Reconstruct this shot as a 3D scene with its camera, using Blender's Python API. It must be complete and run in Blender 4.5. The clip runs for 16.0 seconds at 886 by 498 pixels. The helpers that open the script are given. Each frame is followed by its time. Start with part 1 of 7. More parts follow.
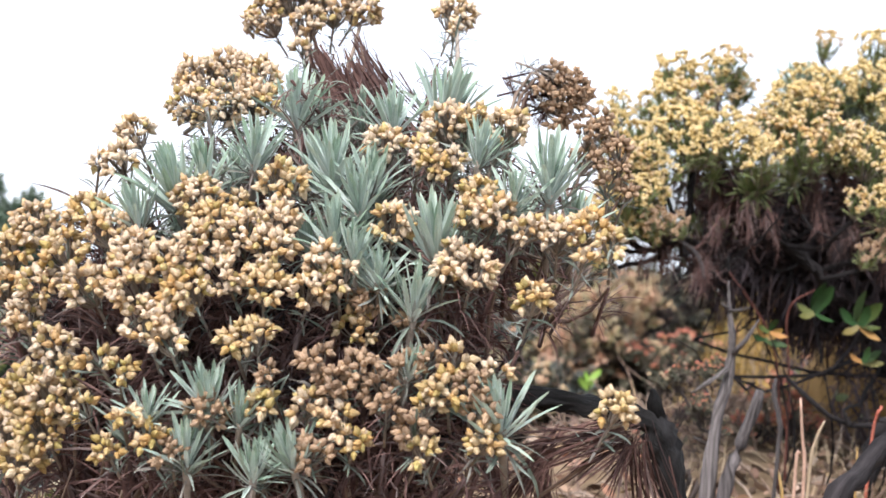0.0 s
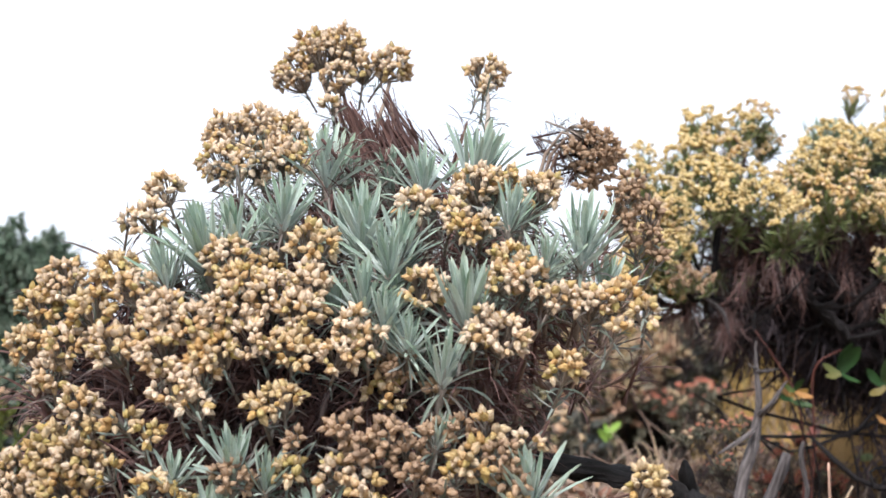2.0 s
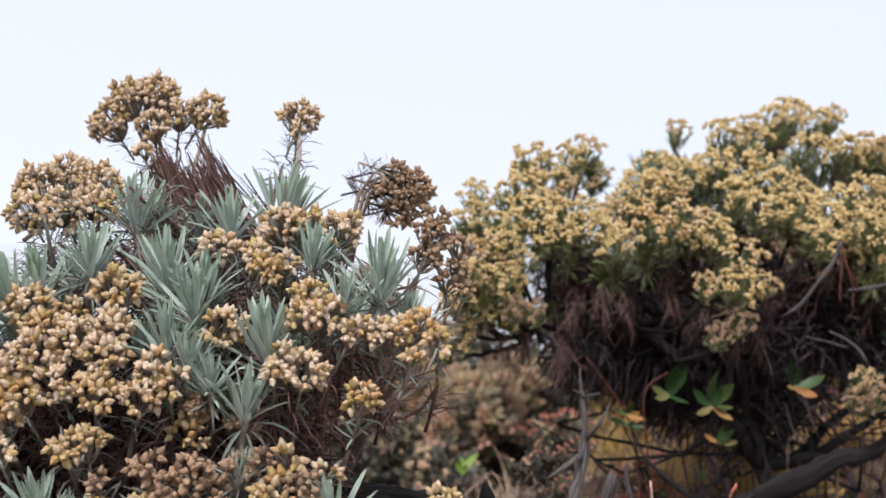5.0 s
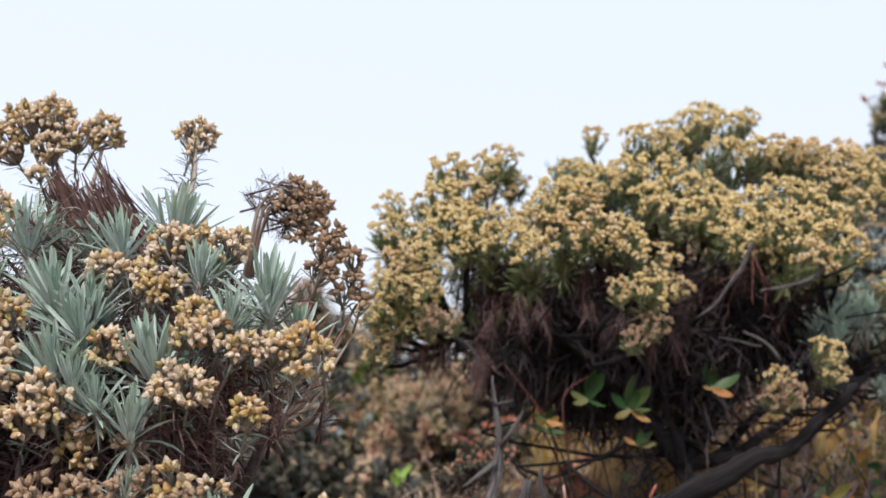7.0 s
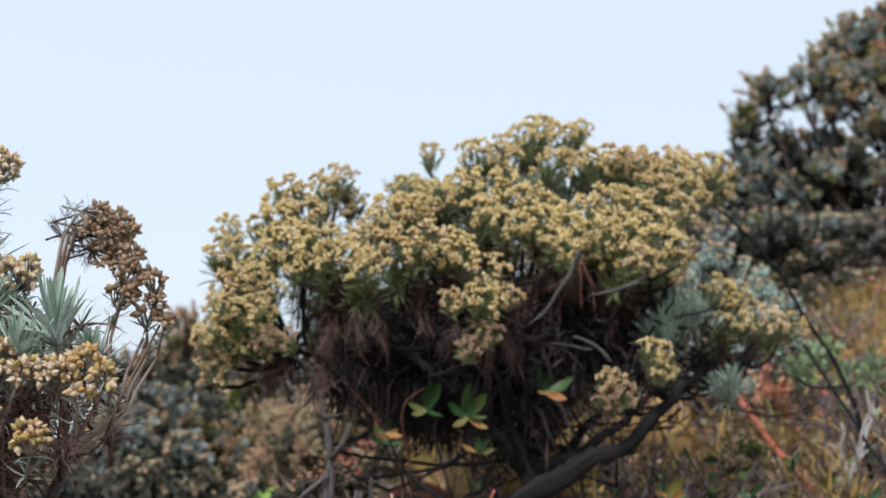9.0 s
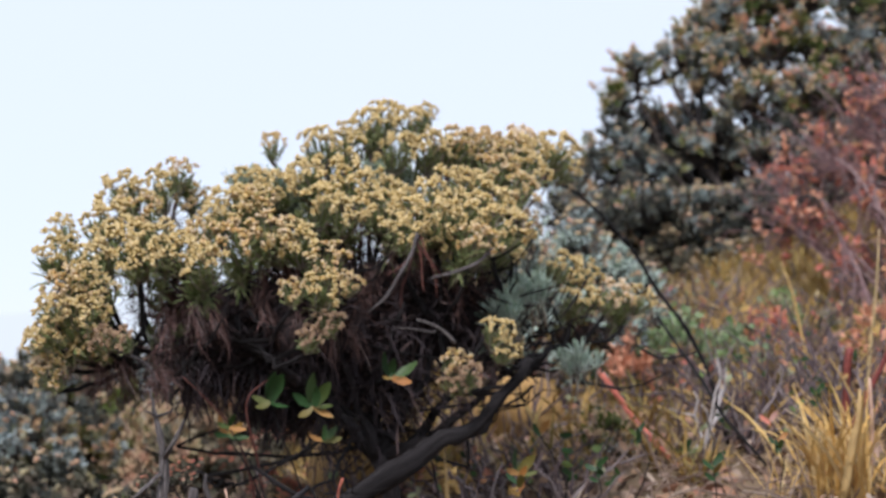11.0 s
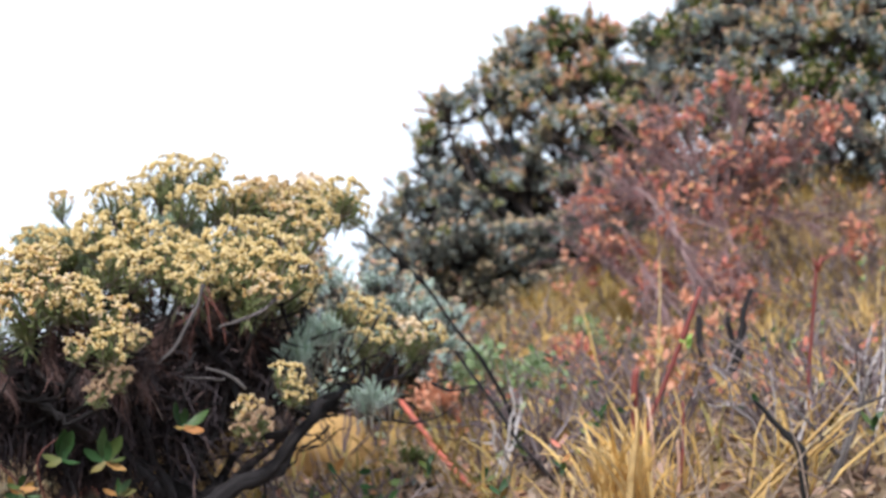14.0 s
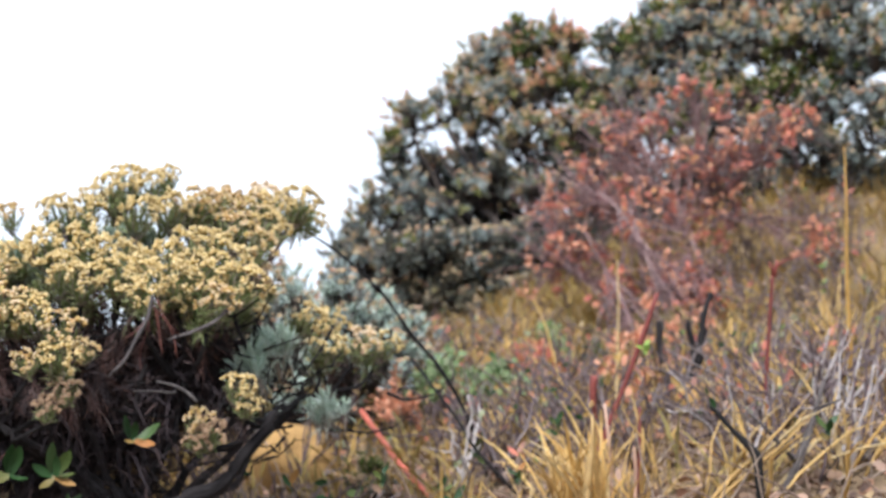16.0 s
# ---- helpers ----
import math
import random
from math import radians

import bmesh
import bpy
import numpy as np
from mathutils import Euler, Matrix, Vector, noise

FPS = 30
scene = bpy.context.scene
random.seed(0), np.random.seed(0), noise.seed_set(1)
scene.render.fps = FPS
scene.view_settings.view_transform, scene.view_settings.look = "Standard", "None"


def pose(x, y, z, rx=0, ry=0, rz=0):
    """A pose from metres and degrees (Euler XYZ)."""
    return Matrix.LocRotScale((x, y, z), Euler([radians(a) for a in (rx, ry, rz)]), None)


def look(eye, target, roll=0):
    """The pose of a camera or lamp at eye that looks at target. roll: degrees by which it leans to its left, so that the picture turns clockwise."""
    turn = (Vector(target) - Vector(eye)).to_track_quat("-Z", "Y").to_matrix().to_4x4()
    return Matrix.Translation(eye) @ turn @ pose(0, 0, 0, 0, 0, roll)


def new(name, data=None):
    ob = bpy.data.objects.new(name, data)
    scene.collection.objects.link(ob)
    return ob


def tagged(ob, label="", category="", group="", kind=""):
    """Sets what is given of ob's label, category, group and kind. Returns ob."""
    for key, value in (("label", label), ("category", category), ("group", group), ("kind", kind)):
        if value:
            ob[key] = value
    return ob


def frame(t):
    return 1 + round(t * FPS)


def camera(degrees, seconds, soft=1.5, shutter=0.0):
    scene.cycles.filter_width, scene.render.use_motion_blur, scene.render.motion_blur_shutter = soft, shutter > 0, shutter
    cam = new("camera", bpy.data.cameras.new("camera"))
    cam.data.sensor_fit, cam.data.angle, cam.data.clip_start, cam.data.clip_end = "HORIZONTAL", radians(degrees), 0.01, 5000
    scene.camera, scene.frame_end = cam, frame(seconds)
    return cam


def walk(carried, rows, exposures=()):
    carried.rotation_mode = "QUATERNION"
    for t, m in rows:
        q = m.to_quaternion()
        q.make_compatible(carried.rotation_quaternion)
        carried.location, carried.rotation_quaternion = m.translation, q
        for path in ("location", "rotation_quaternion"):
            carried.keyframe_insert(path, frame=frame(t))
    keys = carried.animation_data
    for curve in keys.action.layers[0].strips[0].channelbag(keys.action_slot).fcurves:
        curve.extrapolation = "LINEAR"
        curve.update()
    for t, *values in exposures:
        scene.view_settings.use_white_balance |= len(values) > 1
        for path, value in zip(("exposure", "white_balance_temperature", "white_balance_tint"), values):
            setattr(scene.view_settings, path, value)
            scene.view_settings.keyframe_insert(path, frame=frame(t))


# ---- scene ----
cam = camera(37.0, 16.0, soft=1.5)
cam.data.dof.use_dof = True
cam.data.dof.focus_distance = 1.22
cam.data.dof.aperture_fstop = 8.5
PATH = [
    (0.0, (0.0228, -0.2582, 0.6592), (-0.0095, 1.7400, 0.5830), 3.70),
    (0.5, (0.0072, -0.2583, 0.6585), (-0.0566, 1.7392, 0.5806), 4.27),
    (1.0, (0.0039, -0.2431, 0.6616), (-0.0735, 1.7541, 0.5896), 4.80),
    (1.5, (0.0025, -0.2327, 0.6678), (-0.0835, 1.7647, 0.6116), 4.75),
    (2.0, (0.0081, -0.2460, 0.6790), (-0.0516, 1.7530, 0.6606), 4.59),
    (2.5, (0.0194, -0.2713, 0.6787), (0.0068, 1.7286, 0.6913), 4.34),
    (3.0, (0.0349, -0.2819, 0.6738), (0.0523, 1.7179, 0.6982), 3.52),
    (3.5, (0.0530, -0.2867, 0.6766), (0.0947, 1.7125, 0.7146), 3.28),
    (4.0, (0.0642, -0.2842, 0.6758), (0.1419, 1.7138, 0.7177), 2.84),
    (4.2, (0.0652, -0.2883, 0.6799), (0.1545, 1.7092, 0.7264), 2.71),
    (6.3, (0.1116, -0.2912, 0.6791), (0.2748, 1.7012, 0.7397), 1.36),
    (6.5, (0.1180, -0.2980, 0.6780), (0.2896, 1.6935, 0.7449), 1.00),
    (7.0, (0.1333, -0.3069, 0.6810), (0.3255, 1.6824, 0.7545), 0.55),
    (7.5, (0.1421, -0.3174, 0.6779), (0.3450, 1.6706, 0.7592), 0.27),
    (8.0, (0.1629, -0.3312, 0.6714), (0.3975, 1.6528, 0.7635), -0.44),
    (8.5, (0.1897, -0.3437, 0.6688), (0.4738, 1.6339, 0.7609), -0.95),
    (9.0, (0.2290, -0.3587, 0.6718), (0.5802, 1.6076, 0.7730), -2.14),
    (9.2, (0.2343, -0.3543, 0.6724), (0.6123, 1.6066, 0.7818), -2.41),
    (11.5, (0.3475, -0.3840, 0.6563), (0.8675, 1.5460, 0.7251), -5.52),
    (12.0, (0.3557, -0.4069, 0.6502), (0.9114, 1.5128, 0.7252), -5.75),
    (12.5, (0.3839, -0.4329, 0.6432), (1.0211, 1.4619, 0.7037), -6.07),
    (13.0, (0.3955, -0.4532, 0.6464), (1.0856, 1.4225, 0.7235), -7.05),
    (13.5, (0.4051, -0.4728, 0.6549), (1.1385, 1.3852, 0.7548), -8.24),
    (14.0, (0.4026, -0.4747, 0.6537), (1.1356, 1.3832, 0.7583), -8.47),
    (14.5, (0.4107, -0.4758, 0.6473), (1.1491, 1.3803, 0.7454), -8.36),
    (15.0, (0.4214, -0.4693, 0.6439), (1.1630, 1.3859, 0.7345), -8.89),
    (15.5, (0.4310, -0.4694, 0.6503), (1.1900, 1.3785, 0.7475), -8.97),
    (16.0, (0.4419, -0.4786, 0.6544), (1.2132, 1.3637, 0.7611), -9.12),
]
EXPOSURES = [(0.0, 0.61, 6370, 15), (1.5, 0.48, 6370, 15), (2.0, 0.40, 6370, 15), (3.5, 0.0, 6460, 19), (4.2, -0.09, 6460, 19), (6.5, -0.07, 6430, 17), (9.0, -0.23, 6200, 10), (11.5, 0.02, 6200, 17), (12.5, 0.39, 6230, 13), (16.0, 0.41, 6230, 13)]
walk(cam, [(t, look(eye, target, roll)) for t, eye, target, roll in PATH], EXPOSURES)

# ---- sky and sun: bright high overcast ----
world = bpy.data.worlds.new("overcast_sky")
scene.world = world
world.use_nodes = True
nt = world.node_tree
nt.nodes.clear()
sky = nt.nodes.new("ShaderNodeTexSky")
sky.sky_type = "NISHITA"
sky.sun_disc = False
sky.sun_elevation = radians(57)
sky.sun_rotation = radians(-50)
sky.altitude = 2600
sky.dust_density = 3.0
cloud = nt.nodes.new("ShaderNodeMix")
cloud.data_type = "RGBA"
cloud.inputs[0].default_value = 0.86
cloud.inputs[7].default_value = (10.0, 11.1, 12.2, 1)
back = nt.nodes.new("ShaderNodeBackground")
back.inputs[1].default_value = 0.1
wout = nt.nodes.new("ShaderNodeOutputWorld")
nt.links.new(sky.outputs[0], cloud.inputs[6])
nt.links.new(cloud.outputs[2], back.inputs[0])
nt.links.new(back.outputs[0], wout.inputs[0])

sun_data = bpy.data.lights.new("sun", "SUN")
sun_data.energy = 4.2
sun_data.angle = radians(18)
sun_data.color = (1.0, 0.975, 0.94)
sun = new("sun", sun_data)
sun.matrix_world = look((-2.4, -2.9, 6.5), (0, 0.6, 0))


# ---- materials ----
def ramp(tree, stops):
    node = tree.nodes.new("ShaderNodeValToRGB")
    els = node.color_ramp.elements
    while len(els) < len(stops):
        els.new(0.5)
    for el, (at, col) in zip(els, stops):
        el.position, el.color = at, (*col, 1)
    return node


def surface(name, stops, rough=0.8, scale=60.0, mix=0.35, bump=0.2, shade=None, along=None, sheen=0.0, through_light=0.0, spec=0.3, streak=False, across=None, by_uv=False):
    """A matte natural surface: colour picked per piece, broken up by noise at two scales, and along each piece by its UV."""
    mat = bpy.data.materials.new(name)
    mat.use_nodes = True
    tree = mat.node_tree
    bsdf = tree.nodes["Principled BSDF"]
    link = tree.links.new
    info, geo = tree.nodes.new("ShaderNodeObjectInfo"), tree.nodes.new("ShaderNodeNewGeometry")
    add = tree.nodes.new("ShaderNodeMath")
    add.operation = "ADD"
    link(info.outputs["Random"], add.inputs[0])
    coord = tree.nodes.new("ShaderNodeTexCoord")
    if by_uv:
        each = tree.nodes.new("ShaderNodeSeparateXYZ")
        link(coord.outputs["UV"], each.inputs[0])
        link(each.outputs[0], add.inputs[1])
    else:
        link(geo.outputs["Random Per Island"], add.inputs[1])
    frac = tree.nodes.new("ShaderNodeMath")
    frac.operation = "FRACT"
    link(add.outputs[0], frac.inputs[0])
    pick = ramp(tree, stops)
    link(frac.outputs[0], pick.inputs[0])
    colour = pick.outputs[0]
    if along:
        uv = tree.nodes.new("ShaderNodeSeparateXYZ")
        link(coord.outputs["UV"], uv.inputs[0])
        lengthwise = ramp(tree, along)
        link(uv.outputs[1], lengthwise.inputs[0])
        blend = tree.nodes.new("ShaderNodeMix")
        blend.data_type, blend.blend_type = "RGBA", "MULTIPLY"
        blend.inputs[0].default_value = 1.0
        link(colour, blend.inputs[6])
        link(lengthwise.outputs[0], blend.inputs[7])
        colour = blend.outputs[2]
    if across:
        uv2 = tree.nodes.new("ShaderNodeSeparateXYZ")
        link(coord.outputs["UV"], uv2.inputs[0])
        rib = ramp(tree, across)
        link(uv2.outputs[0], rib.inputs[0])
        blend = tree.nodes.new("ShaderNodeMix")
        blend.data_type, blend.blend_type = "RGBA", "MULTIPLY"
        blend.inputs[0].default_value = 1.0
        link(colour, blend.inputs[6])
        link(rib.outputs[0], blend.inputs[7])
        colour = blend.outputs[2]
    for factor, size in ((mix, scale), (mix * 0.6, scale * 7)):
        grain = tree.nodes.new("ShaderNodeTexNoise")
        grain.inputs["Scale"].default_value = size
        grain.inputs["Detail"].default_value = 4
        if streak:
            squeeze = tree.nodes.new("ShaderNodeMapping")
            squeeze.inputs["Scale"].default_value = (0.5, 0.12, 1)
            link(coord.outputs["UV"], squeeze.inputs["Vector"])
            link(squeeze.outputs[0], grain.inputs["Vector"])
        else:
            link(coord.outputs["Object"], grain.inputs["Vector"])
        tone = ramp(tree, [(0.3, shade or (0.45, 0.42, 0.4)), (0.7, (1.25, 1.22, 1.2))])
        link(grain.outputs[0], tone.inputs[0])
        blend = tree.nodes.new("ShaderNodeMix")
        blend.data_type, blend.blend_type = "RGBA", "MULTIPLY"
        blend.inputs[0].default_value = factor
        link(colour, blend.inputs[6])
        link(tone.outputs[0], blend.inputs[7])
        colour = blend.outputs[2]
    link(colour, bsdf.inputs["Base Color"])
    bsdf.inputs["Roughness"].default_value = rough
    bsdf.inputs["Specular IOR Level"].default_value = spec
    if sheen:
        bsdf.inputs["Sheen Weight"].default_value = sheen
        bsdf.inputs["Sheen Roughness"].default_value = 0.5
    if bump:
        relief = tree.nodes.new("ShaderNodeBump")
        relief.inputs["Strength"].default_value = bump
        relief.inputs["Distance"].default_value = 0.002
        link(grain.outputs[0], relief.inputs["Height"])
        link(relief.outputs[0], bsdf.inputs["Normal"])
    if through_light:
        glow = tree.nodes.new("ShaderNodeBsdfTranslucent")
        link(colour, glow.inputs["Color"])
        both = tree.nodes.new("ShaderNodeMixShader")
        both.inputs[0].default_value = through_light
        link(bsdf.outputs[0], both.inputs[1])
        link(glow.outputs[0], both.inputs[2])
        link(both.outputs[0], tree.nodes["Material Output"].inputs[0])
    return mat


BUD_ALONG = [(0.0, (0.50, 0.40, 0.24)), (0.2, (0.80, 0.68, 0.48)), (0.38, (0.95, 0.86, 0.74)), (0.55, (1.0, 0.95, 0.88)), (0.8, (1.05, 1.02, 1.0)), (0.93, (0.92, 0.80, 0.68)), (1.0, (0.66, 0.48, 0.34))]
bud_cream = surface("papery_cream_bud", [(0.0, (0.697, 0.592, 0.436)), (0.22, (0.794, 0.716, 0.597)), (0.42, (0.746, 0.639, 0.502)), (0.6, (0.678, 0.525, 0.341)), (0.72, (0.619, 0.440, 0.228)), (0.84, (0.581, 0.506, 0.237)), (0.93, (0.716, 0.592, 0.456)), (1.0, (0.774, 0.687, 0.559))],
                    0.8, 260, 0.4, 0.5, shade=(0.62, 0.54, 0.44), along=BUD_ALONG, by_uv=True, through_light=0.12)
bud_gold = surface("golden_bud", [(0.0, (0.630, 0.495, 0.236)), (0.25, (0.716, 0.618, 0.444)), (0.5, (0.611, 0.408, 0.180)), (0.72, (0.534, 0.465, 0.189)), (0.85, (0.668, 0.551, 0.369)), (1.0, (0.716, 0.627, 0.473))],
                   0.8, 260, 0.4, 0.5, shade=(0.62, 0.54, 0.44), along=BUD_ALONG, by_uv=True, through_light=0.12)
# brown of withered buds, also used as shade on the middle heads
bud_dry_shaded = surface("withered_and_shaded_bud", [(0.0, (0.414, 0.302, 0.213)), (0.5, (0.504, 0.370, 0.251)), (0.8, (0.324, 0.235, 0.167)), (1.0, (0.540, 0.403, 0.274))],
                  0.85, 300, 0.4, 0.3, along=BUD_ALONG, by_uv=True, through_light=0.1)
bud_yellow = surface("straw_yellow_bud", [(0.0, (0.62, 0.51, 0.25)), (0.4, (0.70, 0.60, 0.36)), (0.7, (0.54, 0.42, 0.18)), (1.0, (0.71, 0.62, 0.40))],
                     0.8, 260, 0.45, 0.3, shade=(0.62, 0.55, 0.42), along=[(0.0, (0.62, 0.52, 0.28)), (0.3, (0.92, 0.82, 0.58)), (0.6, (1.08, 1.04, 0.98)), (0.93, (1.12, 1.08, 1.04)), (1.0, (0.8, 0.62, 0.42))], by_uv=True, through_light=0.18)
leaf_silver = surface("woolly_silver_leaf", [(0.0, (0.44, 0.51, 0.48)), (0.35, (0.56, 0.62, 0.60)), (0.6, (0.31, 0.40, 0.32)), (0.8, (0.64, 0.69, 0.68)), (1.0, (0.48, 0.55, 0.49))],
                      0.85, 120, 0.35, 0.15, sheen=0.4, through_light=0.2, along=[(0.0, (1.2, 1.2, 1.22)), (0.4, (1, 1, 1)), (0.85, (0.84, 0.92, 0.82)), (1.0, (0.95, 0.95, 0.8))],
                      across=[(0.0, (1.18, 1.18, 1.16)), (0.12, (0.86, 0.92, 0.88)), (0.42, (0.84, 0.90, 0.86)), (0.5, (1.2, 1.2, 1.2)), (0.58, (0.84, 0.90, 0.86)), (0.88, (0.86, 0.92, 0.88)), (1.0, (1.18, 1.18, 1.16))])
leaf_old = surface("ageing_grey_leaf", [(0.0, (0.16, 0.20, 0.15)), (0.4, (0.26, 0.31, 0.26)), (0.65, (0.14, 0.13, 0.11)), (0.85, (0.19, 0.15, 0.13)), (1.0, (0.33, 0.36, 0.32))],
                   0.85, 120, 0.35, 0.15, sheen=0.2, through_light=0.15)
leaf_heath = surface("yellowish_green_leaf", [(0.0, (0.17, 0.23, 0.08)), (0.4, (0.26, 0.31, 0.13)), (0.7, (0.33, 0.34, 0.17)), (1.0, (0.22, 0.24, 0.13))],
                     0.8, 120, 0.35, 0.15, through_light=0.25)
leaf_dry = surface("dry_brown_leaf", [(0.0, (0.098, 0.050, 0.043)), (0.4, (0.139, 0.075, 0.062)), (0.75, (0.057, 0.031, 0.029)), (0.9, (0.115, 0.070, 0.064)), (1.0, (0.213, 0.148, 0.128))],
                   0.85, 150, 0.4, 0.2, through_light=0.12)
leaf_thread = surface("reddish_withered_leaf", [(0.0, (0.152, 0.083, 0.074)), (0.35, (0.213, 0.126, 0.111)), (0.7, (0.099, 0.054, 0.050)), (0.88, (0.190, 0.137, 0.130)), (1.0, (0.304, 0.238, 0.222))], 0.85, 150, 0.4, 0.2, through_light=0.15)
# dry leaf darkened to carry the shade inside the bushes
leaf_dry_shade = surface("shaded_dry_leaf", [(0.0, (0.030, 0.024, 0.026)), (0.6, (0.048, 0.034, 0.035)), (1.0, (0.098, 0.060, 0.053))],
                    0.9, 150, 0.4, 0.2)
# near black: the shade inside bushes put into the leaf colour
leaf_shade = surface("shade_black_leaf", [(0.0, (0.031, 0.026, 0.029)), (0.7, (0.048, 0.038, 0.041)), (1.0, (0.096, 0.066, 0.062))], 0.95, 150, 0.4, 0.2, spec=0.1)
bark = surface("dark_bark", [(0.0, (0.06, 0.05, 0.045)), (1.0, (0.10, 0.08, 0.07))], 0.9, 60, 0.6, 0.6)
limb_bark = surface("furrowed_dead_bark", [(0.0, (0.032, 0.029, 0.030)), (1.0, (0.047, 0.041, 0.043))], 0.85, 14, 0.9, 1.0, shade=(0.12, 0.11, 0.11), streak=True, spec=0.15)
# blackish bark; its colour also stands for shade on twigs under the crown
bark_char_shade = surface("charred_and_shaded_bark", [(0.0, (0.020, 0.018, 0.019)), (1.0, (0.036, 0.031, 0.032))], 0.7, 20, 0.95, 1.0, shade=(0.2, 0.19, 0.19), streak=True, spec=0.2)
burnt_wood = surface("burnt_wood", [(0.0, (0.009, 0.008, 0.008)), (1.0, (0.020, 0.018, 0.018))], 0.65, 30, 0.95, 1.0, shade=(0.10, 0.095, 0.095), streak=True, spec=0.25)
bark_grey = surface("weathered_grey_wood", [(0.0, (0.19, 0.172, 0.172)), (1.0, (0.30, 0.275, 0.27))], 0.85, 24, 1.0, 1.0, shade=(0.09, 0.075, 0.072), streak=True)
twig_pale = surface("pale_twig", [(0.0, (0.25, 0.18, 0.14)), (0.5, (0.17, 0.11, 0.08)), (1.0, (0.36, 0.29, 0.23))], 0.85, 80, 0.4, 0.3)
twig_grey = surface("grey_purple_twig", [(0.0, (0.16, 0.12, 0.125)), (0.5, (0.085, 0.06, 0.062)), (1.0, (0.28, 0.235, 0.23))], 0.85, 80, 0.4, 0.3)
twig_mauve = surface("mauve_twig", [(0.0, (0.26, 0.15, 0.15)), (0.5, (0.15, 0.085, 0.085)), (1.0, (0.36, 0.25, 0.24))], 0.85, 80, 0.4, 0.3)
twig_white = surface("bleached_twig", [(0.0, (0.36, 0.33, 0.33)), (1.0, (0.48, 0.45, 0.44))], 0.85, 40, 0.6, 0.4)
stem_pink = surface("dry_pink_stalk", [(0.0, (0.48, 0.30, 0.22)), (1.0, (0.56, 0.38, 0.29))], 0.7, 40, 0.4, 0.2)
stem_wool = surface("grey_woolly_stalk", [(0.0, (0.30, 0.25, 0.20)), (0.5, (0.40, 0.35, 0.30)), (1.0, (0.24, 0.18, 0.13))], 0.9, 150, 0.4, 0.2)
straw = surface("straw_grass", [(0.0, (0.60, 0.36, 0.10)), (0.5, (0.66, 0.46, 0.18)), (0.8, (0.50, 0.32, 0.12)), (1.0, (0.72, 0.58, 0.32))], 0.7, 60, 0.3, 0.1, through_light=0.25)
straw_pale = surface("bleached_dry_grass", [(0.0, (0.44, 0.33, 0.20)), (0.5, (0.52, 0.42, 0.29)), (1.0, (0.36, 0.25, 0.16))], 0.8, 60, 0.3, 0.1, through_light=0.2)
olive_grass = surface("olive_grass", [(0.0, (0.31, 0.19, 0.05)), (0.5, (0.40, 0.26, 0.085)), (0.8, (0.22, 0.185, 0.06)), (1.0, (0.46, 0.32, 0.13))], 0.8, 60, 0.3, 0.1, through_light=0.2)
leaf_salmon = surface("salmon_withered_leaf", [(0.0, (0.70, 0.33, 0.20)), (0.5, (0.74, 0.40, 0.26)), (1.0, (0.60, 0.26, 0.16))], 0.7, 60, 0.3, 0.1, through_light=0.25)
leaf_red = surface("red_autumn_leaf", [(0.0, (0.60, 0.20, 0.15)), (0.35, (0.68, 0.25, 0.16)), (0.6, (0.50, 0.18, 0.17)), (0.78, (0.64, 0.33, 0.15)), (1.0, (0.42, 0.23, 0.19))],
                   0.6, 60, 0.3, 0.1, through_light=0.25)
stem_red = surface("red_stalk", [(0.0, (0.17, 0.04, 0.035)), (1.0, (0.24, 0.06, 0.045))], 0.6, 60, 0.5, 0.2)
stem_brown = surface("reddish_brown_twig", [(0.0, (0.10, 0.035, 0.028)), (1.0, (0.16, 0.06, 0.045))], 0.7, 60, 0.5, 0.2)
stem_coral = surface("coral_stalk", [(0.0, (0.52, 0.13, 0.085)), (1.0, (0.46, 0.14, 0.09))], 0.6, 40, 0.5, 0.2)
leaf_broad = surface("dark_glossy_broad_leaf", [(0.0, (0.018, 0.052, 0.015)), (0.7, (0.030, 0.078, 0.022)), (0.85, (0.10, 0.13, 0.03)), (1.0, (0.40, 0.16, 0.04))], 0.45, 30, 0.6, 0.15, spec=0.3, through_light=0.12)
leaf_fresh = surface("fresh_green_leaf", [(0.0, (0.038, 0.081, 0.032)), (1.0, (0.064, 0.111, 0.038))], 0.5, 30, 0.4, 0.1, through_light=0.15)
leaf_olive = surface("yellow_green_leaf", [(0.0, (0.079, 0.108, 0.029)), (0.6, (0.122, 0.137, 0.043)), (1.0, (0.202, 0.144, 0.050))], 0.5, 30, 0.5, 0.15, through_light=0.15)
leaf_orange = surface("orange_turning_leaf", [(0.0, (0.357, 0.128, 0.030)), (0.5, (0.391, 0.204, 0.068)), (1.0, (0.255, 0.170, 0.051))], 0.6, 30, 0.4, 0.1, through_light=0.2)
leaf_bright = surface("bright_green_leaf", [(0.0, (0.22, 0.40, 0.06)), (1.0, (0.30, 0.46, 0.10))], 0.5, 30, 0.3, 0.1, through_light=0.25)
hill_leaf = surface("bluish_grey_foliage", [(0.0, (0.130, 0.157, 0.146)), (0.35, (0.248, 0.302, 0.291)), (0.6, (0.400, 0.464, 0.470)), (0.8, (0.140, 0.146, 0.112)), (1.0, (0.238, 0.227, 0.213))], 0.85, 30, 0.3, 0.1, through_light=0.15, by_uv=True)
